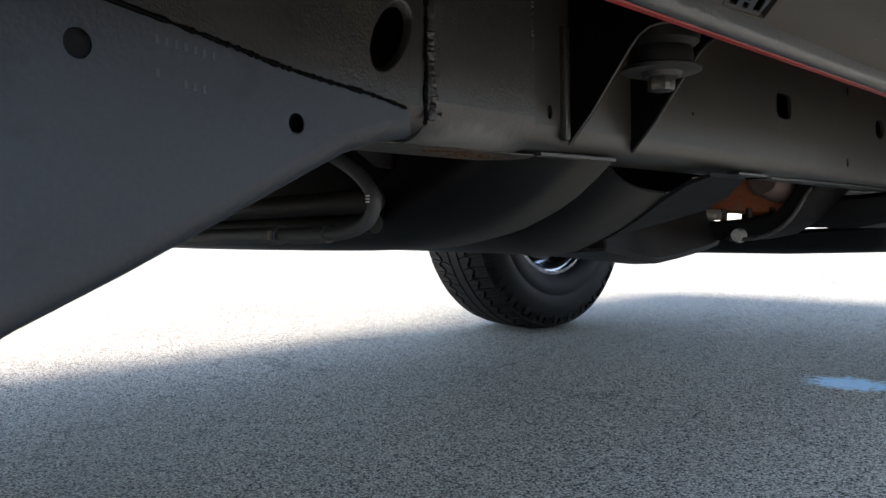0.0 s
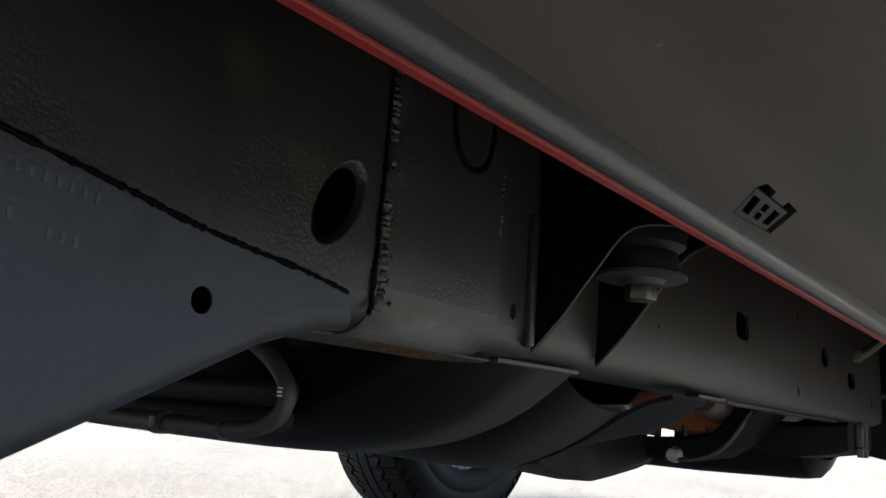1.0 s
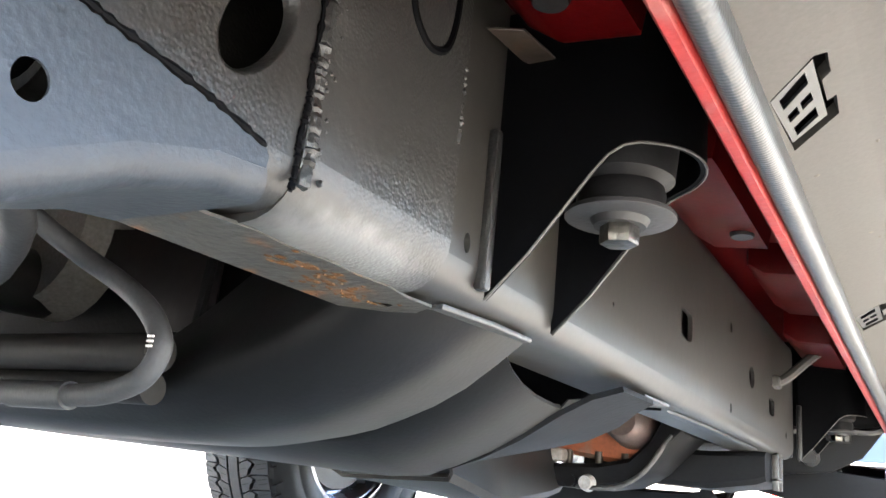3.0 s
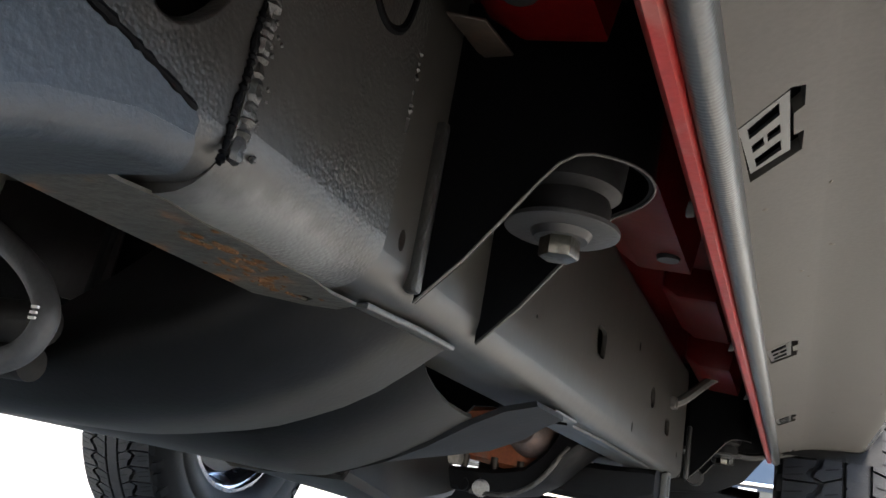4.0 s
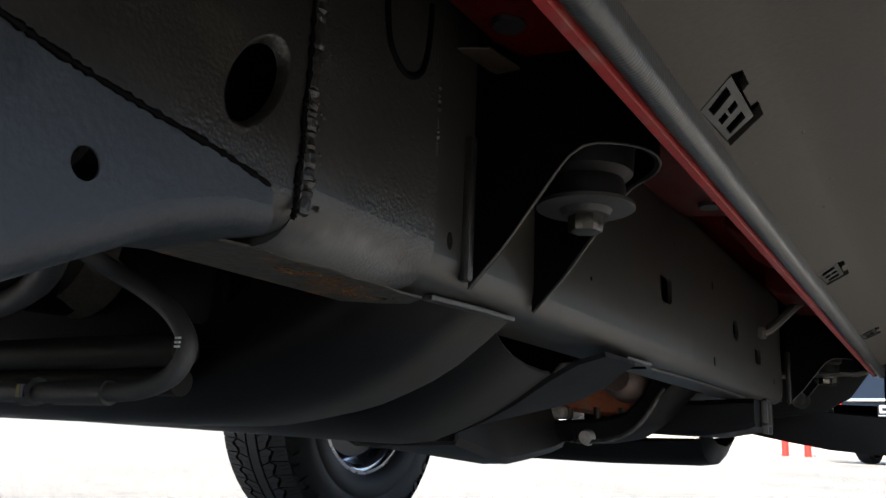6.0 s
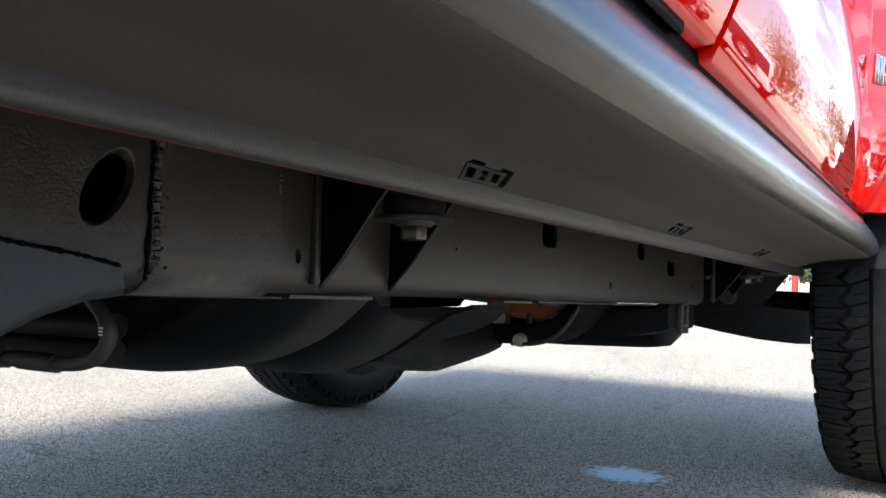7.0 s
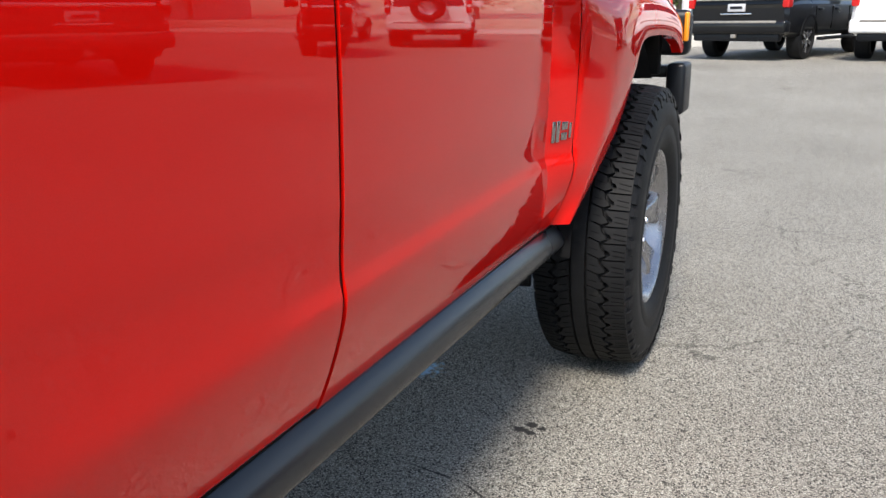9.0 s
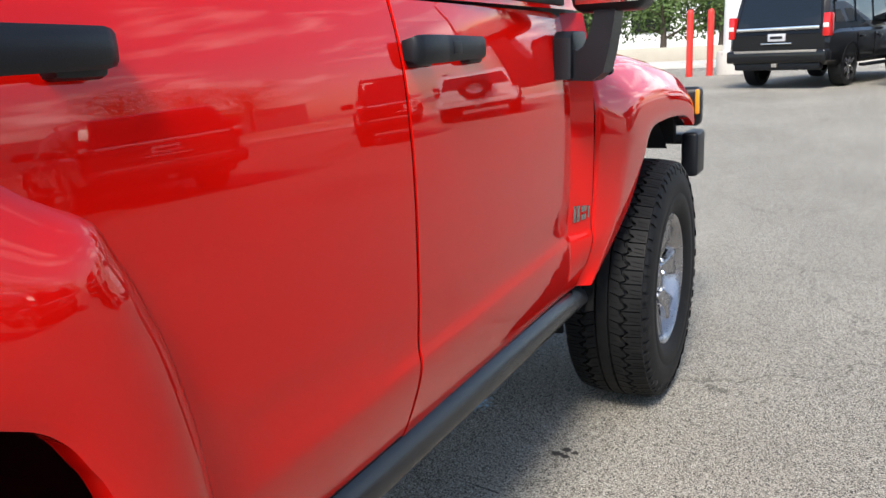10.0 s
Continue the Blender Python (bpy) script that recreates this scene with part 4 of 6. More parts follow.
# gearbox crossmember with a visible bolt; its end sweeps up to the rail
bm = bmesh.new()
rows = []
for x, z0, z1, y0, y1 in ((-0.55, 0.36, 0.40, 1.93, 2.02), (-0.42, 0.335, 0.375, 1.93, 2.02), (-0.30, 0.318, 0.346, 1.93, 2.02), (0.20, 0.316, 0.344, 1.93, 2.02), (0.36, 0.316, 0.346, 1.935, 2.02), (0.420, 0.317, 0.350, 1.940, 2.02), (0.462, 0.326, 0.360, 1.940, 2.03), (0.490, 0.346, 0.385, 1.935, 2.04), (0.512, 0.372, 0.420, 1.93, 2.05), (0.535, 0.395, 0.46, 1.93, 2.05)):
    c = 0.006
    rows.append([(x, y0 + c, z0), (x, y1 - c, z0), (x, y1, z0 + c), (x, y1, z1 - c), (x, y1 - c, z1), (x, y0 + c, z1), (x, y0, z1 - c), (x, y0, z0 + c)])
vs = loft(bm, rows, True)
cap(bm, vs[0]), cap(bm, vs[-1])
beam = part("gearbox_crossmember", bm, BLACK_STEEL, suv, "matt black gearbox crossmember", raked=True)
bm = bmesh.new()
lathe(bm, [(1.926, 0.0), (1.926, 0.0085), (1.932, 0.0105), (1.9395, 0.0115)], (0.4080, 0, 0.3235), "y", 20)
part("bolt_head", bm, BRIGHT_ZINC, beam, "shiny zinc bolt", raked=True)
bm = bmesh.new()
lathe(bm, [(1.934, 0.0), (1.934, 0.008), (1.9375, 0.008)], (0.383, 0, 0.325), "y", 16)
part("plug", bm, BLACK_STEEL, beam, "", raked=True)
# lip along the sweep
part("flange", bead([(0.395, 1.932, 0.317), (0.440, 1.932, 0.320), (0.470, 1.932, 0.332), (0.492, 1.932, 0.352), (0.508, 1.932, 0.376), (0.520, 1.932, 0.392)], 0.0032, 31, 0.05), FRAME_BARE, beam, "", raked=True)

# torsion bar crossmember with an end bracket at the rail
tors = None
for s in (1, -1):
    bm = bmesh.new()
    rows = []
    for x, z0, z1 in ((0.36, 0.338, 0.384), (0.46, 0.335, 0.383), (0.54, 0.334, 0.384), (0.600, 0.345, 0.388), (0.612, 0.350, 0.388)):
        c = 0.007
        rows.append([(s * x, 2.045 + c, z0), (s * x, 2.19 - c, z0), (s * x, 2.19, z0 + c), (s * x, 2.19, z1 - c), (s * x, 2.19 - c, z1), (s * x, 2.045 + c, z1), (s * x, 2.045, z1 - c), (s * x, 2.045, z0 + c)])
    vs = loft(bm, rows, True)
    cap(bm, vs[0]), cap(bm, vs[-1])
    made = part("torsion_bar_mount", bm, BLACK_STEEL, suv, "black cross mount bolted under the rail", raked=True)
    tors = tors or made
bm = bmesh.new()
for a, b, c, d in ((2.088, 2.094, 0.341, 0.391), (2.118, 2.124, 0.341, 0.391), (2.088, 2.124, 0.386, 0.391), (2.088, 2.124, 0.352, 0.357)):
    box(bm, 0.6135, 0.622, a, b, c, d, 0.0012)
part("end_bracket", bm, FRAME_BARE, tors, "pale worn end bracket", raked=True)
# gearbox and transfer case
bm = bmesh.new()
rows = []
for x, z0, z1 in ((0.335, 0.362, 0.41), (0.370, 0.360, 0.43), (0.425, 0.354, 0.44), (0.470, 0.352, 0.43), (0.490, 0.362, 0.41)):
    rows.append([(x, 1.955, z0 + 0.006), (x, 1.962, z0), (x, 2.05, z0 + 0.004), (x, 2.06, z1), (x, 1.965, z1), (x, 1.955, z1 - 0.008)])
vs = loft(bm, rows, True)
cap(bm, vs[0][::-1]), cap(bm, vs[-1])
case = part("transfer_case", bm, ORANGE, suv, "orange-brown stained transfer case", 30, raked=True)
bm = bmesh.new()
lathe(bm, [(1.90, 0.0), (1.90, 0.020), (1.908, 0.026), (1.935, 0.029), (1.955, 0.033), (2.02, 0.036), (2.02, 0.0)], (0.462, 0, 0.405), "y", 24)
part("case_boss", bm, CASTING_PINK, case, "pinkish-grey cast boss", raked=True)
for i, (bx, by) in enumerate(((0.452, 1.958), (0.478, 1.962), (0.415, 1.958), (0.372, 1.958))):
    bm = bmesh.new()
    lathe(bm, [(0.346, 0.0), (0.346, 0.0050), (0.358, 0.0060), (0.366, 0.0060)], (bx, by, 0), "z", 10)
    part("case_bolt", bm, PIPE, case, "", raked=True)
bm = bmesh.new()
lathe(bm, [(1.35, 0.0), (1.35, 0.09), (1.45, 0.11), (1.75, 0.12), (2.0, 0.13), (2.35, 0.15), (2.37, 0.0)], (0.0, 0, 0.525), "y", 28)
part("gearbox", bm, CASTING, suv, "grey cast gearbox housing", raked=True)
bm = bmesh.new()
lathe(bm, [(1.75, 0.0), (1.75, 0.07), (1.79, 0.10), (1.98, 0.10), (2.02, 0.07), (2.02, 0.0)], (0.20, 0, 0.470), "y", 24)
part("transfer_cover", bm, CASTING, case, "pale grey cast cover", raked=True)
bm = bmesh.new()
box(bm, 0.245, 0.372, 1.935, 1.975, 0.348, 0.366, 0.006)
part("case_foot", bm, CASTING, case, "", raked=True)

# exhaust and driveshafts
bm = bmesh.new()
tube(bm, [(0.16, 2.3, 0.47), (0.18, 2.05, 0.49), (0.20, 1.75, 0.51), (0.22, 1.45, 0.52), (0.26, 1.20, 0.52), (0.32, 0.95, 0.51), (0.36, 0.6, 0.49), (0.40, 0.2, 0.52), (0.45, -0.4, 0.52)], 0.026, 16, 6)
part("exhaust_pipe", bm, PIPE, suv, "heat-stained brown exhaust pipe", raked=True)
bm = bmesh.new()
tube(bm, [(0.0, 1.38, 0.46), (0.0, 0.8, 0.44), (0.0, 0.2, 0.41)], 0.035, 18, 2)
part("driveshaft", bm, FRAME, suv, "", raked=True)
bm = bmesh.new()
tube(bm, [(0.20, 1.95, 0.42), (0.1, 2.4, 0.40), (0.05, 2.75, 0.40)], 0.025, 16, 2)
part("front_driveshaft", bm, FRAME, suv, "", raked=True)
# rear axle
bm = bmesh.new()
lathe(bm, [(-0.72, 0.0), (-0.72, 0.04), (-0.15, 0.045), (-0.12, 0.12), (0.0, 0.15), (0.12, 0.12), (0.15, 0.045), (0.72, 0.04), (0.72, 0.0)], (0, 0.0, WHEEL_R), "x", 24)
part("rear_axle", bm, BLACK_STEEL, suv, "black rear axle")
# unseen tank, drum and tyre shapes, added to block light from behind the tail
bm = bmesh.new()
box(bm, -0.48, 0.12, 0.28, 1.02, 0.335, 0.57, 0.05, 3)
part("unseen_tank", bm, BLACK_STEEL, suv, "unseen black tank added to block light", raked=True)
bm = bmesh.new()
lathe(bm, [(0.30, 0.0), (0.30, 0.07), (0.33, 0.088), (0.82, 0.088), (0.85, 0.07), (0.85, 0.0)], (0.36, 0, 0.475), "y", 24)
part("unseen_drum", bm, BLACK_STEEL, suv, "unseen black drum added to block light", raked=True)
bm = bmesh.new()
lathe(bm, [(0.40, 0.0), (0.40, 0.20), (0.385, 0.24), (0.385, 0.33), (0.42, 0.372), (0.56, 0.372), (0.60, 0.33), (0.60, 0.0)], (0, -0.58, 0), "z", 36)
part("spare_tyre", bm, TYRE, suv, "unseen tyre under the tail, added to block light", raked=True)
# fat grey pipe and loose hose in front of the shield
bm = bmesh.new()
tube(bm, [(-0.45, 1.178, 0.352), (0.0, 1.178, 0.354), (0.15, 1.178, 0.355), (0.448, 1.180, 0.3575)], 0.0110, 16, 1)
part("cross_pipe", bm, PIPE_DUSTY, suv, "fat dusty black cross pipe", raked=True)
bm = bmesh.new()
tube(bm, [(-0.45, 1.184, 0.334), (0.0, 1.184, 0.336), (0.15, 1.184, 0.337), (0.440, 1.186, 0.3385)], 0.0090, 16, 1)
part("cross_pipe", bm, PIPE_DUSTY, suv, "", raked=True)
hose_line = [(0.386, 1.075, 0.448), (0.402, 1.120, 0.418), (0.420, 1.140, 0.402), (0.445, 1.147, 0.3890), (0.4700, 1.148, 0.3750), (0.4850, 1.148, 0.3600), (0.4855, 1.148, 0.3490), (0.4760, 1.148, 0.3385), (0.454, 1.148, 0.3315), (0.424, 1.148, 0.3290), (0.374, 1.148, 0.3285), (0.308, 1.148, 0.3270), (0.17, 1.148, 0.3262), (-0.16, 1.148, 0.327), (-0.64, 1.148, 0.333)]
bm = bmesh.new()
tube(bm, hose_line, 0.0058, 14, 8)
hose = part("rubber_hose", bm, HOSE, suv, "bent grey-black rubber hose", raked=True)
for a, b, r in ((0.372, 0.424, 0.0074), (0.355, 0.373, 0.0066), (0.338, 0.352, 0.0088), (0.20, 0.338, 0.0072)):
    bm = bmesh.new()
    tube(bm, [(a, 1.148, 0.3281), (b, 1.148, 0.3288)], r, 14, 1)
    part("hose_sleeve", bm, HOSE, hose, "", raked=True)
bm = bmesh.new()
box(bm, 0.343, 0.347, 1.1385, 1.1400, 0.3245, 0.3325)
part("yellow_tag", bm, TAG_YELLOW, hose, "small yellow tag", raked=True)
bm = bmesh.new()
box(bm, 0.3475, 0.351, 1.1385, 1.1400, 0.3245, 0.3325)
part("blue_tag", bm, TAG_BLUE, hose, "small blue tag", raked=True)
for i in range(3):
    bm = bmesh.new()
    box(bm, 0.4835, 0.4875, 1.1414, 1.1428, 0.3535 + i * 0.0024, 0.3546 + i * 0.0024)
    part("printed_mark", bm, MARK, hose, "", raked=True)
# exhaust bits seen through the opening above the shield
bm = bmesh.new()
prism(bm, [(0.328, 0.360), (0.335, 0.360), (0.343, 0.450), (0.336, 0.450)], 1.297, 1.303, "y", 0.001)
part("support_strut", bm, BLACK_STEEL, suv, "", raked=True)
for k, mat in ((0.0, PIPE), (0.011, ORANGE), (0.020, PIPE)):
    bm = bmesh.new()
    tube(bm, [(0.342 + k, 1.300, 0.372), (0.350 + k, 1.298, 0.391), (0.364 + k, 1.296, 0.406), (0.380 + k, 1.295, 0.420), (0.402 + k, 1.295, 0.432), (0.43 + k, 1.29, 0.45)], 0.0042, 8, 5)
    part("bent_pipe", bm, mat, suv, "", raked=True)
bm = bmesh.new()
prism(bm, [(0.060, 0.520), (0.262, 0.505), (0.262, 0.405), (0.205, 0.412), (0.150, 0.445), (0.070, 0.495)], 1.380, 1.383, "y", 0.001)
part("heat_shield", bm, HEAT_SHIELD, suv, "dull pinkish-brown heat shield", raked=True)
# added black sheet that blocks bright gaps behind the opening
bm = bmesh.new()
box(bm, -0.45, 0.41, 1.400, 1.408, 0.335, 0.575, 0.003)
part("opening_blocker", bm, BLACK_STEEL, suv, "added black sheet darkening the opening", raked=True)
# dark bundle above the hose
for i, (px, pz, pr) in enumerate(((0.30, 0.43, 0.018), (0.18, 0.40, 0.022), (0.05, 0.44, 0.03), (0.36, 0.385, 0.008))):
    bm = bmesh.new()
    tube(bm, [(px - 0.5, 1.10 + 0.02 * i, pz), (px - 0.1, 1.11 + 0.01 * i, pz - 0.006), (px + 0.10, 1.08, pz + 0.012), (px + 0.14, 1.0, pz + 0.05)], pr, 10, 5)
    part("line", bm, RUBBER, suv, "", raked=True)

# front suspension
for s in (1, -1):
    bm = bmesh.new()
    rows = []
    for x, z0, z1, y0, y1 in ((0.40, 0.365, 0.405, 2.62, 3.02), (0.52, 0.348, 0.40, 2.70, 2.98), (0.62, 0.334, 0.39, 2.75, 2.94), (0.72, 0.318, 0.365, 2.78, 2.90)):
        rows.append([(s * x, y0, z0), (s * x, y1, z0), (s * x, y1, z1), (s * x, y0, z1)])
    vs = loft(bm, rows, True)
    cap(bm, vs[0]), cap(bm, vs[-1])
    arm = part("lower_control_arm", bm, BLACK_STEEL, suv, "black lower control arm", raked=False)
    bm = bmesh.new()
    prism(bm, [(s * 0.52, 0.349), (s * 0.592, 0.336), (s * 0.661, 0.325), (s * 0.735, 0.320), (s * 0.755, 0.321), (s * 0.755, 0.385), (s * 0.60, 0.395), (s * 0.52, 0.410)], 2.45, 2.47, "y", 0.003)
    part("arm_web", bm, BLACK_STEEL, arm, raked=True)
    bm = bmesh.new()
    lathe(bm, [(2.60, 0.0), (2.60, 0.014), (2.61, 0.020), (2.63, 0.020), (2.63, 0.0)], (s * 0.62, 0, 0.385), "y", 16)
    part("pivot_bolt", bm, ZINC, arm)
    bm = bmesh.new()
    tube(bm, [(s * 0.48, 2.80, 0.60), (s * 0.66, 2.82, 0.62)], 0.025, 10, 1)
    part("upper_control_arm", bm, BLACK_STEEL, suv)
    bm = bmesh.new()
    tube(bm, [(s * 0.58, 2.84, 0.36), (s * 0.55, 2.86, 0.72)], 0.03, 12, 1)
    part("shock_absorber", bm, BLACK_STEEL, suv)
    bm = bmesh.new()
    tube(bm, [(s * 0.10, 2.84, 0.41), (s * 0.70, 2.842, 0.39)], 0.018, 12, 1)
    part("half_shaft", bm, BLACK_STEEL, suv)
# added dark panels that block the bright view past the rail ends
for s in (1, -1):
    bm = bmesh.new()
    prism(bm, [(s * 0.40, 0.46), (s * 0.52, 0.40), (s * 0.58, 0.375), (s * 0.66, 0.385), (s * 0.705, 0.41), (s * 0.738, 0.455), (s * 0.740, 0.53), (s * 0.740, 0.62), (s * 0.40, 0.62)], 2.36, 2.368, "y", 0.002)
    part("inner_block_panel", bm, BLACK_STEEL, suv, "added black panel blocking the view past the rail", raked=True)
    bm = bmesh.new()
    tube(bm, [(s * 0.60, 2.30, 0.44), (s * 0.66, 2.33, 0.452), (s * 0.72, 2.345, 0.45), (s * 0.76, 2.35, 0.47)], 0.006, 8, 4)
    part("brake_line", bm, FRAME, suv, "", raked=True)
    bm = bmesh.new()
    box(bm, s * 0.655, s * 0.69, 2.335, 2.362, 0.432, 0.456, 0.004)
    lathe(bm, [(2.33, 0.0), (2.33, 0.012), (2.345, 0.014), (2.36, 0.014)], (s * 0.63, 0, 0.405), "y", 14)
    part("line_clip", bm, FRAME, suv, "", raked=True)
bm = bmesh.new()
box(bm, -0.36, 0.36, 2.45, 3.25, 0.40, 0.66, 0.05)
part("engine_sump", bm, CASTING, suv, "dark engine and front differential", raked=True)
bm = bmesh.new()
rows = [[(x, y, z + lift) for x, lift in ((-0.415, 0.045), (-0.395, 0.006), (-0.36, 0.0), (-0.15, -0.006), (0.15, -0.006), (0.36, 0.0), (0.395, 0.006), (0.415, 0.045))] for y, z in ((2.60, 0.330), (2.63, 0.296), (2.68, 0.282), (2.76, 0.280), (2.84, 0.300), (2.87, 0.340))]
part("front_skid", sheet(rows, 0.005), BLACK_STEEL, suv, "black front skid plate", raked=True)


# ---------------------------------------------------------------- the red vehicle: body
SIDE = [(0.530, 0.864), (0.537, 0.868), (0.560, 0.880), (0.600, 0.896), (0.640, 0.9095), (0.660, 0.9148), (0.676, 0.9178), (0.6855, 0.9187), (0.6885, 0.9186), (0.692, 0.9181), (0.704, 0.9162), (0.7075, 0.9158), (0.712, 0.9157), (0.730, 0.9163), (0.760, 0.9186), (0.800, 0.9215), (0.950, 0.9265), (1.050, 0.9255), (1.150, 0.9185), (1.220, 0.906), (1.280, 0.890)]


# the crease softens towards the tail
SIDE_SOFT = [p for p in SIDE if not 0.68 < p[0] < 0.75] + [(0.690, 0.9184), (0.712, 0.9177), (0.730, 0.9178)]
SIDE_SOFT.sort()


def side_x(y, z):
    """Half width of the body at y, z: door skin, drawn in towards the front, then out again to the flare."""
    f = smoothstep(1.16, 1.235, y)
    x = curve(SIDE, z) * f + curve(SIDE_SOFT, z) * (1 - f)
    x -= (0.006 + 0.030 * smoothstep(0.54, 0.72, z)) * min(1.0, max(0.0, (y - 1.30) / 0.85))
    return x + (0.004 + 0.032 * smoothstep(0.54, 0.70, z)) * min(1.0, max(0.0, (y - 2.150) / 0.085))


def skin(y0, y1, z0, z1, s, ny, nz, skip=None, edge=0.004, folds=()):
    """A curved outer panel with its edges folded inwards."""
    bm = bmesh.new()
    ys = [y0, y0 + edge * 0.4, y0 + edge] + [y0 + edge + (y1 - y0 - 2 * edge) * i / ny for i in range(1, ny)] + [y1 - edge, y1 - edge * 0.4, y1]
    ys = sorted(ys + list(folds))
    zs = [z0, z0 + edge * 0.4, z0 + edge] + [z0 + edge + (z1 - z0 - 2 * edge) * i / nz for i in range(1, nz)] + [z1 - edge, z1 - edge * 0.4, z1]
    grid = []
    for j, z in enumerate(zs):
        row = []
        for i, y in enumerate(ys):
            d = min(i, len(ys) - 1 - i, j, len(zs) - 1 - j)
            x = side_x(y, z) - (0.025, 0.0, 0.0)[min(d, 2)]
            row.append(bm.verts.new((s * x, y, z)))
        grid.append(row)
    for a, b, za, zb in zip(grid, grid[1:], zs, zs[1:]):
        for i in range(len(ys) - 1):
            if skip and skip((ys[i] + ys[i + 1]) / 2, (za + zb) / 2):
                continue
            bm.faces.new((a[i], a[i + 1], b[i + 1], b[i]))
    loose = [v for v in bm.verts if not v.link_faces]
    bmesh.ops.delete(bm, geom=loose, context="VERTS")
    return bm


LIP_F = [(2.275, 0.546), (2.360, 0.622), (2.440, 0.690), (2.530, 0.778), (2.585, 0.850), (2.640, 0.905), (2.720, 0.928), (2.860, 0.932), (3.000, 0.930), (3.150, 0.921), (3.240, 0.903), (3.295, 0.885), (3.325, 0.870)]
OUT_F = [(2.238, 0.545), (2.241, 0.620), (2.243, 0.700), (2.246, 0.840), (2.250, 0.960), (2.262, 1.050), (2.320, 1.105), (2.560, 1.118), (2.800, 1.112), (3.020, 1.092), (3.230, 1.058), (3.355, 1.005), (3.380, 0.905)]
LIP_R = [(0.745, 0.545), (0.722, 0.600), (0.690, 0.700), (0.661, 0.804), (0.644, 0.840), (0.624, 0.873), (0.590, 0.899), (0.520, 0.918), (0.300, 0.930), (-0.300, 0.930), (-0.560, 0.905), (-0.660, 0.800), (-0.720, 0.660)]
OUT_R = [(0.838, 0.545), (0.833, 0.620), (0.819, 0.708), (0.806, 0.802), (0.783, 0.893), (0.763, 0.945), (0.738, 1.000), (0.690, 1.064), (0.500, 1.140), (-0.450, 1.140), (-0.680, 1.060), (-0.800, 0.900), (-0.840, 0.660)]


def inside(lip):
    ys, zs = [p[0] for p in lip], [p[1] for p in lip]
    loop = lip + [(lip[-1][0], 0.2), (lip[0][0], 0.2)]
    def test(y, z):
        hit = False
        for (a, b), (c, d) in zip(loop, loop[1:] + loop[:1]):
            if (b > z) != (d > z) and y < (c - a) * (z - b) / (d - b) + a:
                hit = not hit
        return hit
    return test


SOFT = ((0.0, -0.10), (0.012, 0.04), (0.06, 0.26), (0.14, 0.50), (0.26, 0.72), (0.42, 0.88), (0.62, 0.97), (0.82, 1.0), (0.94, 0.99), (0.99, 0.95))
CREASED = ((0.0, -0.10), (0.012, 0.03), (0.05, 0.13), (0.15, 0.34), (0.28, 0.60), (0.38, 0.79), (0.45, 0.90), (0.51, 0.962), (0.58, 0.990), (0.68, 1.0), (0.84, 1.0), (0.94, 0.985), (0.99, 0.95))


def flare(lip, outer, s, x_lip, section):
    """A bulging wheel-arch flare: out from a seam in the body, then over to a rolled lip."""
    a, b = [p.to_tuple() for p in spline([(0, *p) for p in outer], 5)], [p.to_tuple() for p in spline([(0, *p) for p in lip], 5)]
    rows = []
    for v, f in section:
        row = []
        for (_, y0, z0), (_, y1, z1) in zip(a, b):
            xs = side_x(min(y0, 2.30), min(z0, 1.05))
            xs = xs - 0.03 * smoothstep(1.02, 1.12, z0)
            xl = min(x_lip, along(((0.54, 0.905), (0.62, 0.930), (0.72, 0.956), (0.85, 0.972), (0.9, 0.98)), z1)) if y1 > 1 else x_lip
            row.append((s * (xs + (xl - xs) * f), y0 + (y1 - y0) * v, z0 + (z1 - z0) * v))
        rows.append(row)
    edge = rows[-1]
    for dx, k in ((0.012, 1.0), (0.030, 1.01)):
        rows.append([(s * (abs(r[0]) - dx), y, z + 0.002) for r, (_, y, z) in zip(edge, b)])
    bm = bmesh.new()
    loft(bm, rows)
    return bm


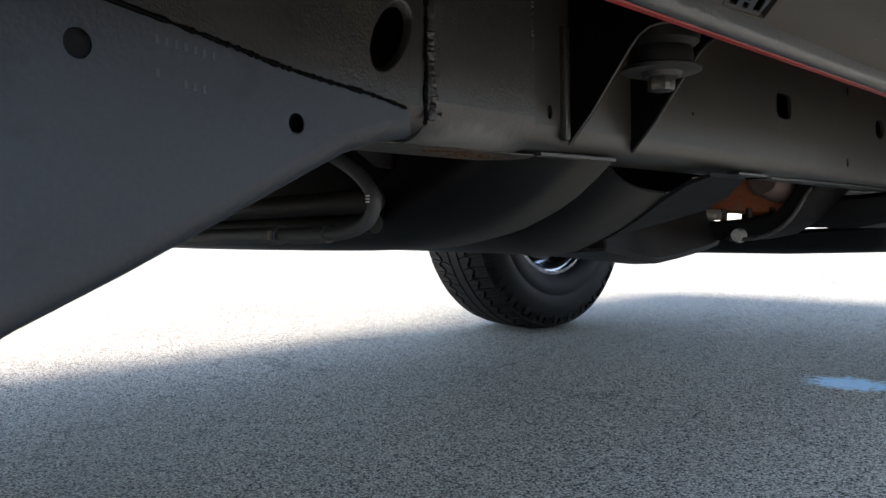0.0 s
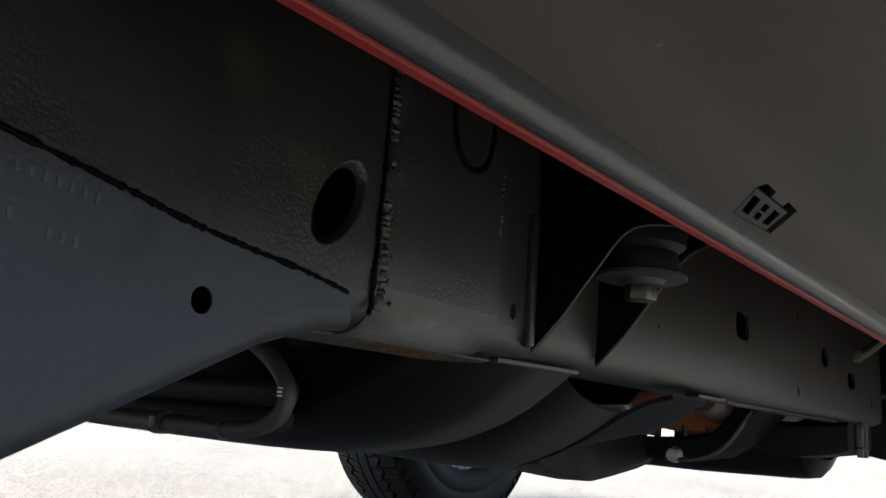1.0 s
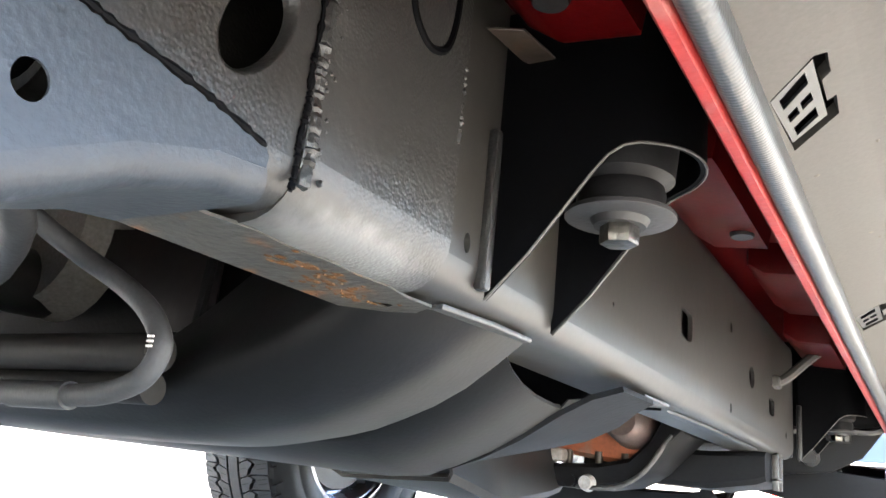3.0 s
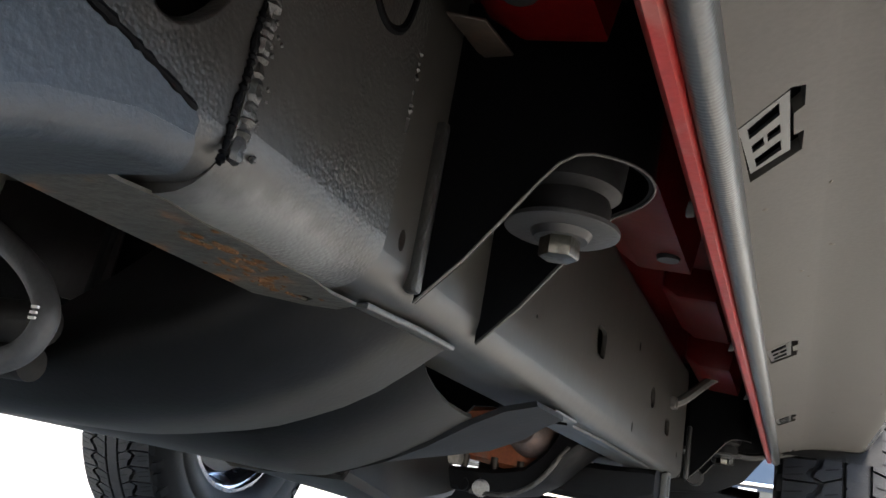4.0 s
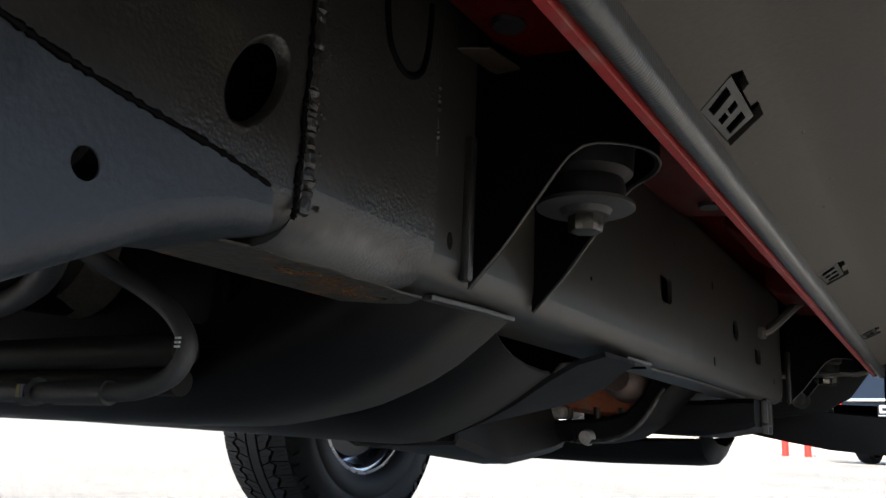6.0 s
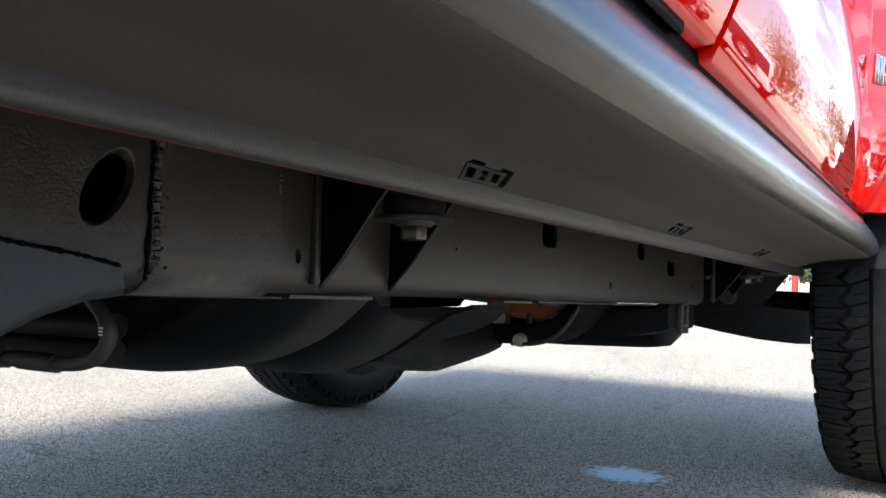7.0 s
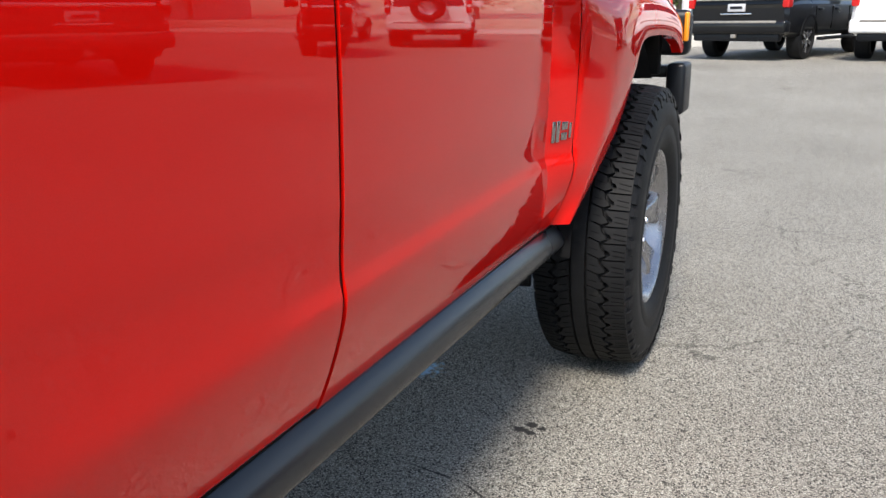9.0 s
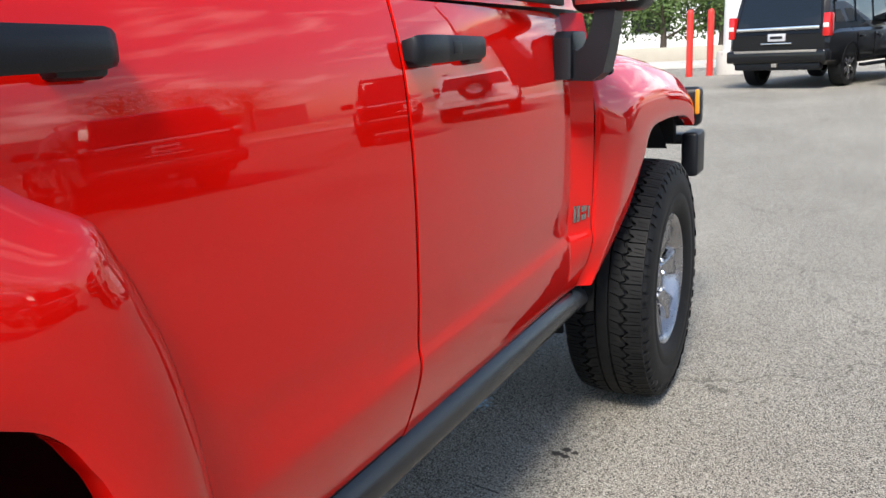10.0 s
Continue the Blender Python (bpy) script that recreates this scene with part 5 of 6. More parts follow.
for s in (1, -1):
    far = s < 0
    # doors
    fd = part("front_door", skin(1.3012, 2.2330, 0.540, 1.252, s, 46, 190, folds=(2.1440, 2.1480, 2.1500, 2.1520, 2.1560)), RED, suv, "glossy red front door", 60, True)
    rd = part("rear_door", skin(0.36, 1.2946, 0.5475, 1.252, s, 46, 190, inside([(y + 0.035 if y > 0 else y, z + 0.04) for y, z in LIP_R])), RED, suv, "glossy red rear door cut round the wheel arch", 60, True)
    part("rear_quarter", skin(-0.93, 0.355, 0.60, 1.252, s, 50, 34, inside([(y + 0.035 if y > 0 else y - 0.035, z + 0.04) for y, z in LIP_R])), RED, suv, "", 60, True)
    part("rear_flare", flare(LIP_R, OUT_R, s, 0.968, SOFT), RED, suv, "glossy red rear wheel flare", 60, True)
    part("front_flare", flare(LIP_F, OUT_F, s, 0.974, CREASED), RED, suv, "glossy red front wheel flare", 60, True)
    # dark inner side behind the gaps
    bm = bmesh.new()
    box(bm, s * 0.845, s * 0.865, 0.80, 2.27, 0.56, 1.26, 0.004)
    part("door_jamb", bm, BLACK_STEEL, suv, "", raked=True)
    # dark strips set in the door gaps, standing for their shade
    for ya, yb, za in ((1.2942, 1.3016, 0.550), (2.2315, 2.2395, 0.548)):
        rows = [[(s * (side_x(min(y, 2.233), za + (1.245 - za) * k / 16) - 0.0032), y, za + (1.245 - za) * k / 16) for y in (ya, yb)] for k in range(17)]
        part("gap_shade_strip", sheet(rows, 0.003), RED_UNDER, suv, "", raked=True)
    # fender top, falling from hood to flare
    rows = []
    for y, z in ((2.262, 1.100), (2.33, 1.118), (2.56, 1.128), (2.80, 1.124), (3.02, 1.106), (3.23, 1.074), (3.40, 1.030)):
        rows.append([(s * 0.60, y, z + 0.045), (s * 0.74, y, z + 0.036), (s * 0.82, y, z + 0.022), (s * 0.862, y, z + 0.008), (s * 0.884, y, z - 0.006), (s * 0.893, y, z - 0.025), (s * 0.896, y, z - 0.06)])
    bm = bmesh.new()
    loft(bm, rows)
    part("fender", bm, RED, suv, "glossy red fender top", 60, True)
    # wheel housings
    for cy, r0, r1 in ((2.842, 0.50, 0.56), (0.0, 0.50, 0.56)):
        rows = []
        for x in (0.47, 0.60, 0.75, 0.90):
            rows.append([(s * x, cy + 0.55 * math.cos(radians(a)), 0.40 + 0.55 * math.sin(radians(a))) for a in range(46 if cy > 1 else 30, 175, 8)])
        bm = bmesh.new()
        loft(bm, rows)
        part("wheel_housing", bm, BLACK_STEEL, suv, "black inner wheel housing", 60, True)
    bm = bmesh.new()
    prism(bm, [(2.335, 0.56), (2.345, 0.56), (2.40, 0.76), (2.335, 0.76)], s * 0.50, s * 0.88, "x", 0.004)
    part("splash_panel", bm, BLACK_STEEL, suv, "", raked=True)
    # rocker guard: sloping face with grilles, rounded outer edge
    slope = math.atan2(0.040, 0.128)
    x0, z0, fold = 0.7575, 0.4570, 0.034
    mids = (1.197, 1.570, 1.940, 2.308)
    def face(q, h=0.0):
        """A point of the guard's lower face, q outwards from its inner edge and h into it: a steeper inner band, then a flatter one."""
        if q <= fold:
            return s * (x0 + q * math.cos(slope) - h * math.sin(slope)), z0 + q * math.sin(slope) + h * math.cos(slope)
        return s * (x0 + fold * math.cos(slope) + (q - fold)), z0 + fold * math.sin(slope) + (q - fold) * 0.055 + 0.0030 * (1 - math.exp(-(q - fold) / 0.012)) + h
    def slot(cy, grow=0.0):
        g = grow
        return [(0.002 - g, cy - 0.010 - g), (0.0190 + g, cy - 0.028 - g), (0.0190 + g, cy + 0.017 + g), (0.0045 - g, cy + 0.030 + g)]
    bm = pierced([(0.0, 0.80), (fold, 0.80), (fold, 2.3705), (0.0, 2.375)], [[(0.0015, c - 0.013), (0.0200, c - 0.032), (0.0245, c - 0.031), (0.0242, c - 0.017), (0.0206, c - 0.013), (0.0206, c + 0.004), (0.0242, c + 0.002), (0.0236, c + 0.018), (0.0036, c + 0.037)] for c in mids], 0.0, 0.0055, "z")
    for v in bm.verts:
        v.co.x, v.co.z = face(min(v.co.x, fold), v.co.z)
    guard = part("rocker_guard", bm, GUARD_LIT, suv, "grey textured plastic rocker guard with slotted grilles", raked=True)
    prof = [(abs(face(fold + d)[0]), face(fold + d)[1]) for d in (0.0, 0.003, 0.007, 0.012, 0.018, 0.027, 0.040, 0.055, 0.070, 0.079)]
    prof += [(0.8740, 0.4765), (0.8790, 0.4790), (0.8828, 0.4830), (0.8850, 0.4882), (0.8858, 0.4945), (0.8850, 0.5010), (0.8828, 0.5085), (0.8792, 0.5165), (0.8745, 0.5240), (0.8690, 0.5310), (0.8630, 0.5370), (0.8570, 0.5415)]
    ends = [2.3705 - 0.42 * max(0.0, min(x, 0.885) - 0.790) - 0.10 * max(0.0, z - 0.48) for x, z in prof]
    rows = []
    for f in (0.0, 0.01, 0.15, 0.35, 0.55, 0.75, 0.88, 0.94, 0.97, 0.985, 0.995, 1.0):
        row = []
        for (x, z), end in zip(prof, ends):
            y = 0.80 + (end - 0.80) * f
            row.append((s * (x - 0.006 * smoothstep(2.10, 2.34, y) * smoothstep(0.47, 0.53, z)), y, z))
        rows.append(row)
    bm = bmesh.new()
    loft(bm, [row[:11] for row in rows])
    part("guard_face", bm, GUARD_LIT, guard, "grey lower face, toned as lit from the ground", 60, True)
    bm = bmesh.new()
    loft(bm, [row[10:] for row in rows])
    part("guard_edge", bm, GUARD, guard, "smooth dark grey rounded edge", 60, True)
    bm = bmesh.new()
    tip = [bm.verts.new(p) for p in [(s * x0, 2.375, z0)] + rows[-1] + [(s * 0.800, 2.36, 0.5350), (s * x0, 2.375, 0.500)]]
    bm.faces.new(tip)
    bmesh.ops.triangulate(bm, faces=bm.faces[:])
    part("guard_end", bm, GUARD, guard, "", 30, True)
    # specks of dried mud on the underside
    rnd = random.Random(77)
    bm = bmesh.new()
    for _ in range(30):
        q, fy, r = 0.006 + 0.100 * rnd.random(), 0.84 + 1.40 * rnd.random() ** 1.4, 0.0007 + 0.0016 * rnd.random() ** 3
        turn, ln = rnd.uniform(0, 3.1), rnd.uniform(1.0, 2.2)
        ring = [(q + r * rnd.uniform(0.7, 1.2) * (ln * math.cos(k) * math.cos(turn) - math.sin(k) * math.sin(turn)), fy + r * rnd.uniform(0.7, 1.2) * (ln * math.cos(k) * math.sin(turn) + math.sin(k) * math.cos(turn))) for k in (0, 0.9, 1.8, 2.7, 3.6, 4.5, 5.4)]
        rim = [bm.verts.new((face(u)[0], v, face(u)[1] + 0.0001)) for u, v in ring]
        top = bm.verts.new((face(q)[0], fy, face(q)[1] - 0.0007))
        for k in range(7):
            bm.faces.new((rim[k], rim[(k + 1) % 7], top))
    tagged(part("mud_specks", bm, MUD, guard, "dried mud specks", raked=True), kind="stuff")
    for c in mids:
        a, b, d, e = slot(c - 0.0012, -0.0010)
        def mixp(u, v):
            top = (a[0] + (b[0] - a[0]) * u, a[1] + (b[1] - a[1]) * u)
            low = (e[0] + (d[0] - e[0]) * u, e[1] + (d[1] - e[1]) * u)
            return (top[0] + (low[0] - top[0]) * v, top[1] + (low[1] - top[1]) * v)
        def quad(u0, u1, v0, v1):
            return [mixp(u0, v0), mixp(u1, v0), mixp(u1, v1), mixp(u0, v1)]
        bm = pierced(slot(c - 0.0012, 0.0004), [quad(0.10, 0.86, 0.06, 0.27), quad(0.10, 0.42, 0.43, 0.59), quad(0.52, 0.86, 0.43, 0.59), quad(0.10, 0.86, 0.74, 0.94)], 0.0003, 0.0018, "z")
        for v in bm.verts:
            v.co.x, v.co.z = face(min(v.co.x, fold), v.co.z)
        part("slot_grille", bm, SLOT_GREY, guard, "grey slotted drain grille", raked=True)
        # near-black pocket walls put shade behind the grille openings
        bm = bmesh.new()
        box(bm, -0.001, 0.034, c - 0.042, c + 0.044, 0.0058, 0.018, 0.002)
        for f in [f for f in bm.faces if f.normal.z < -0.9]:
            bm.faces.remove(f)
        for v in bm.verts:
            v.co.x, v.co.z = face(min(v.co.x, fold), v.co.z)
        part("grille_pocket", bm, SHADE_BLACK, guard, "", raked=True)
    # silver edge channel and red flange of the sill
    bm = bmesh.new()
    prism(bm, [(s * (0.7525 + 0.0060 * math.cos(radians(a))), 0.4505 + 0.0060 * math.sin(radians(a))) for a in range(180, 361, 15)] + [(s * 0.7585, 0.462), (s * 0.7465, 0.462)], 0.78, 2.372, "y")
    part("edge_channel", bm, CHANNEL, guard, "silver ribbed edge strip", raked=True)
    bm = bmesh.new()
    prism(bm, [(s * 0.7365, 0.4540), (s * 0.7396, 0.4478), (s * 0.7408, 0.4465), (s * 0.7448, 0.4465), (s * 0.7460, 0.4480), (s * 0.7460, 0.478), (s * 0.7378, 0.478)], 0.78, 2.372, "y", 0.0008)
    part("sill_flange", bm, RED_WORN, suv, "worn red sill flange", raked=True)
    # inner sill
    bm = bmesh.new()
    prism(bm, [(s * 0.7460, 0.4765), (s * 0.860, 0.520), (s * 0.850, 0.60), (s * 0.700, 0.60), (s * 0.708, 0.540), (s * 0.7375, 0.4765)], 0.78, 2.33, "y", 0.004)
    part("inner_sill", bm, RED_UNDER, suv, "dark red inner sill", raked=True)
    for py in (1.105, 1.375, 1.75, 2.05):
        bm = bmesh.new()
        lathe(bm, [(0.0, 0.0), (0.0, 0.009), (0.002, 0.010), (0.005, 0.010)], (0, 0, 0), "z", 20)
        for v in bm.verts:
            v.co = Vector((s * (0.7255 - 0.0015 - v.co.z * 0.9 + v.co.x * 0.35), py + v.co.y, 0.505 + v.co.x * 0.9))
        part("rubber_plug", bm, SHIELD, suv, "", raked=True)
    for px, py, pz in ((0.673, 1.166, 0.5128), (0.690, 1.490, 0.5075)):
        bm = bmesh.new()
        lathe(bm, [(0.0, 0.0), (0.0, 0.008), (0.002, 0.009), (0.006, 0.009)], (s * px, py, pz - 0.003), "z", 20)
        part("rubber_plug", bm, SHIELD, suv, "", raked=True)
    # black strip put in as shade under the doors, then the rear door's seal
    bm = bmesh.new()
    prism(bm, [(s * 0.848, 0.530), (s * 0.862, 0.529), (s * 0.864, 0.538), (s * 0.862, 0.552), (s * 0.848, 0.552)], 0.80, 2.27, "y", 0.001)
    part("sill_gap_strip", bm, SHADE_BLACK, suv, "", raked=True)
    bm = bmesh.new()
    prism(bm, [(s * 0.860, 0.551), (s * 0.866, 0.5425), (s * 0.869, 0.5415), (s * 0.871, 0.5435), (s * 0.871, 0.551)], 0.80, 1.245, "y", 0.001)
    part("door_seal", bm, SHADE_BLACK, rd, "black rubber door seal", raked=True)

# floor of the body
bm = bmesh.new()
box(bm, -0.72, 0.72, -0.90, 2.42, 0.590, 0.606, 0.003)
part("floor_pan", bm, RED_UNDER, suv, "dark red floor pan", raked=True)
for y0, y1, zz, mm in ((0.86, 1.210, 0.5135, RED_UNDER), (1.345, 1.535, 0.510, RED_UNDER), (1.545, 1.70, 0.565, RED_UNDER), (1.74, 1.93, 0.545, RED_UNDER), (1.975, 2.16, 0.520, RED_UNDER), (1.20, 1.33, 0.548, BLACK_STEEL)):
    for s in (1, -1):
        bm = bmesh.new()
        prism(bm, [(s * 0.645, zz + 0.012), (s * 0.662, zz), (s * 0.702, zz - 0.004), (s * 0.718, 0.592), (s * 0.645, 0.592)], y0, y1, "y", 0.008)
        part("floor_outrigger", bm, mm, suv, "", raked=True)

# hood, cowl, cabin
bm = bmesh.new()
rows = []
for y, z in ((2.30, 1.165), (2.45, 1.175), (2.80, 1.165), (3.10, 1.14), (3.35, 1.10), (3.46, 1.06), (3.50, 1.00)):
    rows.append([(x, y, z + 0.02 * (1 - (x / 0.62) ** 2) - (0.012 if abs(x) > 0.59 else 0)) for x in (-0.62, -0.60, -0.4, -0.15, 0.15, 0.4, 0.60, 0.62)])
part("hood", sheet(rows, 0.004), RED, suv, "glossy red hood", 60, True)
CAB = [(-0.93, 1.25), (-0.93, 1.40), (-0.88, 1.72), (-0.80, 1.80), (-0.60, 1.835), (0.6, 1.845), (1.75, 1.83), (1.93, 1.775), (2.26, 1.26)]
for s in (1, -1):
    # upper side frames with openings for the panes
    def up_x(z):
        return along([(1.245, 0.894), (1.27, 0.886), (1.40, 0.858), (1.70, 0.795), (1.78, 0.770)], z)
    out = [(-0.93, 1.256), (2.250, 1.256), (1.93, 1.76), (1.75, 1.80), (-0.78, 1.79), (-0.88, 1.70)]
    holes = [[(1.42, 1.275), (2.11, 1.270), (1.82, 1.69), (1.42, 1.70)], [(0.62, 1.28), (1.28, 1.276), (1.28, 1.70), (0.62, 1.70)], [(-0.78, 1.30), (0.50, 1.29), (0.50, 1.70), (-0.72, 1.69)]]
    bm = pierced(out, holes, 0.0, 0.012, "x")
    for v in bm.verts:
        v.co.x = s * (up_x(v.co.z) - 0.012 + v.co.x)
    part("cabin_side", bm, RED, suv, "glossy red window frames", raked=True)
    for h in holes:
        bm = bmesh.new()
        bm.faces.new([bm.verts.new((s * (up_x(z) - 0.010), y, z)) for y, z in h])
        part("side_window", bm, DARK_GLASS, suv, "dark tinted side window", raked=True)
        line = [(s * (up_x(z) + 0.001), y, z) for y, z in h]
        bm = bmesh.new()
        for a, b in zip(line, line[1:] + line[:1]):
            tube(bm, [a, b], 0.007, 6, 1)
        part("window_seal", bm, RUBBER, suv, "black window seal", raked=True)
rows = []
for y, z in CAB[2:8]:
    w = 0.76 if 1.70 < z else 0.79
    rows.append([(x * w, y, z + 0.02 * (1 - x * x)) for x in (-1, -0.9, -0.5, 0, 0.5, 0.9, 1)])
part("roof", sheet(rows, 0.006), RED, suv, "glossy red roof", 60, True)
rows = [[(x * 0.775, 1.94, 1.765) for x in (-1, -0.4, 0.4, 1)], [(x * 0.86, 2.255, 1.255) for x in (-1, -0.4, 0.4, 1)]]
part("windscreen", sheet(rows, 0.006), DARK_GLASS, suv, "dark windscreen", raked=True)
rows = [[(x * 0.78, -0.885, 1.72) for x in (-1, -0.4, 0.4, 1)], [(x * 0.89, -0.935, 1.25) for x in (-1, -0.4, 0.4, 1)], [(x * 0.90, -0.95, 0.60) for x in (-1, -0.4, 0.4, 1)]]
part("tailgate", sheet(rows, 0.01), RED, suv, "glossy red tailgate", raked=True)
bm = bmesh.new()
box(bm, -0.86, 0.86, 2.20, 2.34, 1.10, 1.20, 0.02)
part("cowl", bm, TRIM, suv, "black cowl panel", raked=True)

# front end
bm = bmesh.new()
box(bm, -0.70, 0.70, 3.40, 3.50, 0.72, 1.02, 0.02)
part("grille_panel", bm, RED, suv, "red slotted grille panel", raked=True)
for s in (1, -1):
    bm = bmesh.new()
    box(bm, s * 0.60, s * 0.90, 3.34, 3.39, 0.80, 1.00, 0.006)
    part("lamp_bucket", bm, BLACK_STEEL, suv, "", raked=True)
for s in (1, -1):
    bm = bmesh.new()
    box(bm, s * 0.70, s * 0.985, 3.392, 3.47, 0.860, 1.005, 0.022, 3)
    lamp = part("headlamp", bm, TRIM, suv, "black headlamp surround", raked=True)
    bm = bmesh.new()
    box(bm, s * 0.968, s * 0.984, 3.372, 3.394, 0.905, 0.998, 0.006, 3)
    part("marker_lens", bm, AMBER, lamp, "amber side marker lens", raked=True)
    bm = bmesh.new()
    box(bm, s * 0.915, s * 0.978, 3.40, 3.56, 0.665, 0.835, 0.014, 3)
    guard_end = part("bumper_end", bm, TRIM, suv, "black bumper corner", raked=True)
    bm = bmesh.new()
    box(bm, s * 0.60, s * 0.92, 3.44, 3.54, 0.785, 0.825, 0.010)
    box(bm, s * 0.60, s * 0.92, 3.44, 3.54, 0.64, 0.682, 0.010)
    part("bumper_arm", bm, TRIM, guard_end, "", raked=True)
bm = bmesh.new()
box(bm, -0.66, 0.66, 3.44, 3.62, 0.60, 0.83, 0.02, 3)
part("front_bumper", bm, TRIM, suv, "black front bumper", raked=True)
bm = bmesh.new()
box(bm, -0.90, 0.90, -1.10, -0.96, 0.52, 0.72, 0.03, 3)
part("rear_bumper", bm, TRIM, suv, "black rear bumper", raked=True)


# door handles
def handle(y0, s, up=0.0):
    """Flat pull with a lock housing at its front end, over a dished recess."""
    rows = []
    prof = ((0.000, 0.008, 0.017), (0.006, 0.016, 0.0205), (0.020, 0.021, 0.0215), (0.095, 0.023, 0.0210), (0.100, 0.0215, 0.0205), (0.108, 0.0235, 0.0205), (0.200, 0.0235, 0.0190), (0.255, 0.0215, 0.0180), (0.268, 0.016, 0.0160), (0.276, 0.007, 0.0110))
    for dy, out, hz in prof:
        x = side_x(y0 + dy, 1.172) + 0.010 + out
        z = 1.175 + up + 0.002 * dy
        rows.append([(s * (x - 0.018), y0 + dy, z - hz * 0.8), (s * (x - 0.004), y0 + dy, z - hz), (s * x, y0 + dy, z - hz * 0.72), (s * (x + 0.001), y0 + dy, z), (s * x, y0 + dy, z + hz * 0.72), (s * (x - 0.004), y0 + dy, z + hz), (s * (x - 0.018), y0 + dy, z + hz * 0.8)])
    bm = bmesh.new()
    vs = loft(bm, rows, True)
    cap(bm, vs[0]), cap(bm, vs[-1])
    h = part("door_handle", bm, TRIM, suv, "dark grey plastic door handle", 40, True)
    for a, b in ((0.004, 0.060), (0.205, 0.262)):
        bm = bmesh.new()
        xx = side_x(y0 + a, 1.17)
        box(bm, s * (xx - 0.01), s * (xx + 0.022), y0 + a, y0 + b, 1.149 + up, 1.185 + up, 0.008)
        part("handle_foot", bm, TRIM, h, "", raked=True)
    bm = bmesh.new()
    xx = side_x(y0 + 0.11, 1.17) + 0.0335
    box(bm, s * (xx - 0.002), s * (xx + 0.0022), y0 + 0.112, y0 + 0.142, 1.166 + up, 1.186 + up, 0.002)
    part("lock_cover", bm, TRIM, h, "", raked=True)


for s in (1, -1):
    handle(1.304, s)
    handle(0.492, s, 0.010)


# door mirrors
def mirror(s):
    bm = bmesh.new()
    prism(bm, [(2.035, 1.098), (2.16, 1.098), (2.17, 1.13), (2.15, 1.205), (2.06, 1.205), (2.04, 1.190)], s * 0.885, s * 0.932, "x", 0.008)
    base = part("door_mirror", bm, TRIM, suv, "black plastic door mirror", raked=True)
    rows = []
    for x0, z0, x1, z1, w in ((0.915, 1.175, 0.915, 1.095, 0.040), (0.940, 1.160, 0.975, 1.092, 0.040), (0.955, 1.170, 1.000, 1.110, 0.040), (0.968, 1.200, 1.014, 1.165, 0.038), (0.978, 1.235, 1.024, 1.222, 0.036), (0.984, 1.280, 1.030, 1.280, 0.036)):
        rows.append([(s * x0, 2.095 - w, z0), (s * x1, 2.095 - w, z1), (s * x1, 2.095 + w, z1), (s * x0, 2.095 + w, z0)])
    bm = bmesh.new()
    vs = loft(bm, rows, True)
    cap(bm, vs[0]), cap(bm, vs[-1])
    bmesh.ops.bevel(bm, geom=[e for e in bm.edges if e.is_manifold and e.calc_face_angle(0) > 0.9], offset=0.006, segments=2, profile=0.5, affect="EDGES")
    part("mirror_arm", bm, TRIM, base, "", raked=True)
    bm = bmesh.new()
    box(bm, s * 0.925, s * 1.095, 2.045, 2.165, 1.243, 1.432, 0.028, 4)
    part("mirror_housing", bm, TRIM, base, "", raked=True)
    bm = bmesh.new()
    box(bm, s * 0.940, s * 1.081, 2.0425, 2.0455, 1.260, 1.416, 0.001)
    part("mirror_glass", bm, MIRROR, base, "silver mirror glass", raked=True)
    bm = bmesh.new()
    lathe(bm, [(0.0, 0.0), (0.0, 0.010), (0.012, 0.010), (0.014, 0.008), (0.014, 0.0)], (s * 0.992, 2.128, 1.112), "y", 14)
    part("hinge_knob", bm, TRIM, base, "", raked=True)


mirror(1)
mirror(-1)

# chrome badge on the door's front edge, drawn as plain shapes
for y0, y1, z0, z1 in ((2.164, 2.173, 0.734, 0.778), (2.177, 2.186, 0.734, 0.778), (2.192, 2.209, 0.737, 0.753), (2.192, 2.209, 0.758, 0.775), (2.215, 2.2205, 0.740, 0.772)):
    bm = bmesh.new()
    box(bm, 0.0, 0.0030, y0, y1, z0, z1, 0.001)
    for v in bm.verts:
        v.co.x += side_x(v.co.y, v.co.z) + 0.0005
    part("badge_bar", bm, BADGE, suv, "small chrome badge piece", raked=True)


# ---------------------------------------------------------------- other parked vehicles
BLACK_PAINT = material("black_paint", (0.006, 0.0065, 0.008), 0.3, 0.0, 0.05, 3.0, 500.0, 0.0, coat=0.6, spec=0.1)
WHITE_PAINT = material("white_paint", (0.78, 0.78, 0.77), 0.3, 0.0, 0.03, 3.0, 500.0, 0.0, coat=1.0)
MAROON = material("dark_red_paint", (0.20, 0.012, 0.015), 0.3, 0.0, 0.05, 3.0, 500.0, 0.0, coat=1.0)
SILVER = material("silver_paint", (0.45, 0.46, 0.47), 0.3, 0.5, 0.05, 3.0, 500.0, 0.0, coat=1.0)
LAMP_RED = glass_material("red_lens", (0.55, 0.012, 0.012), 0.1)
LAMP_WHITE = glass_material("clear_lens", (0.7, 0.68, 0.66), 0.1)
PLATE = material("plate_grey", (0.5, 0.5, 0.52), 0.5, 0.0, 0.1, 20.0, 200.0, 0.0)


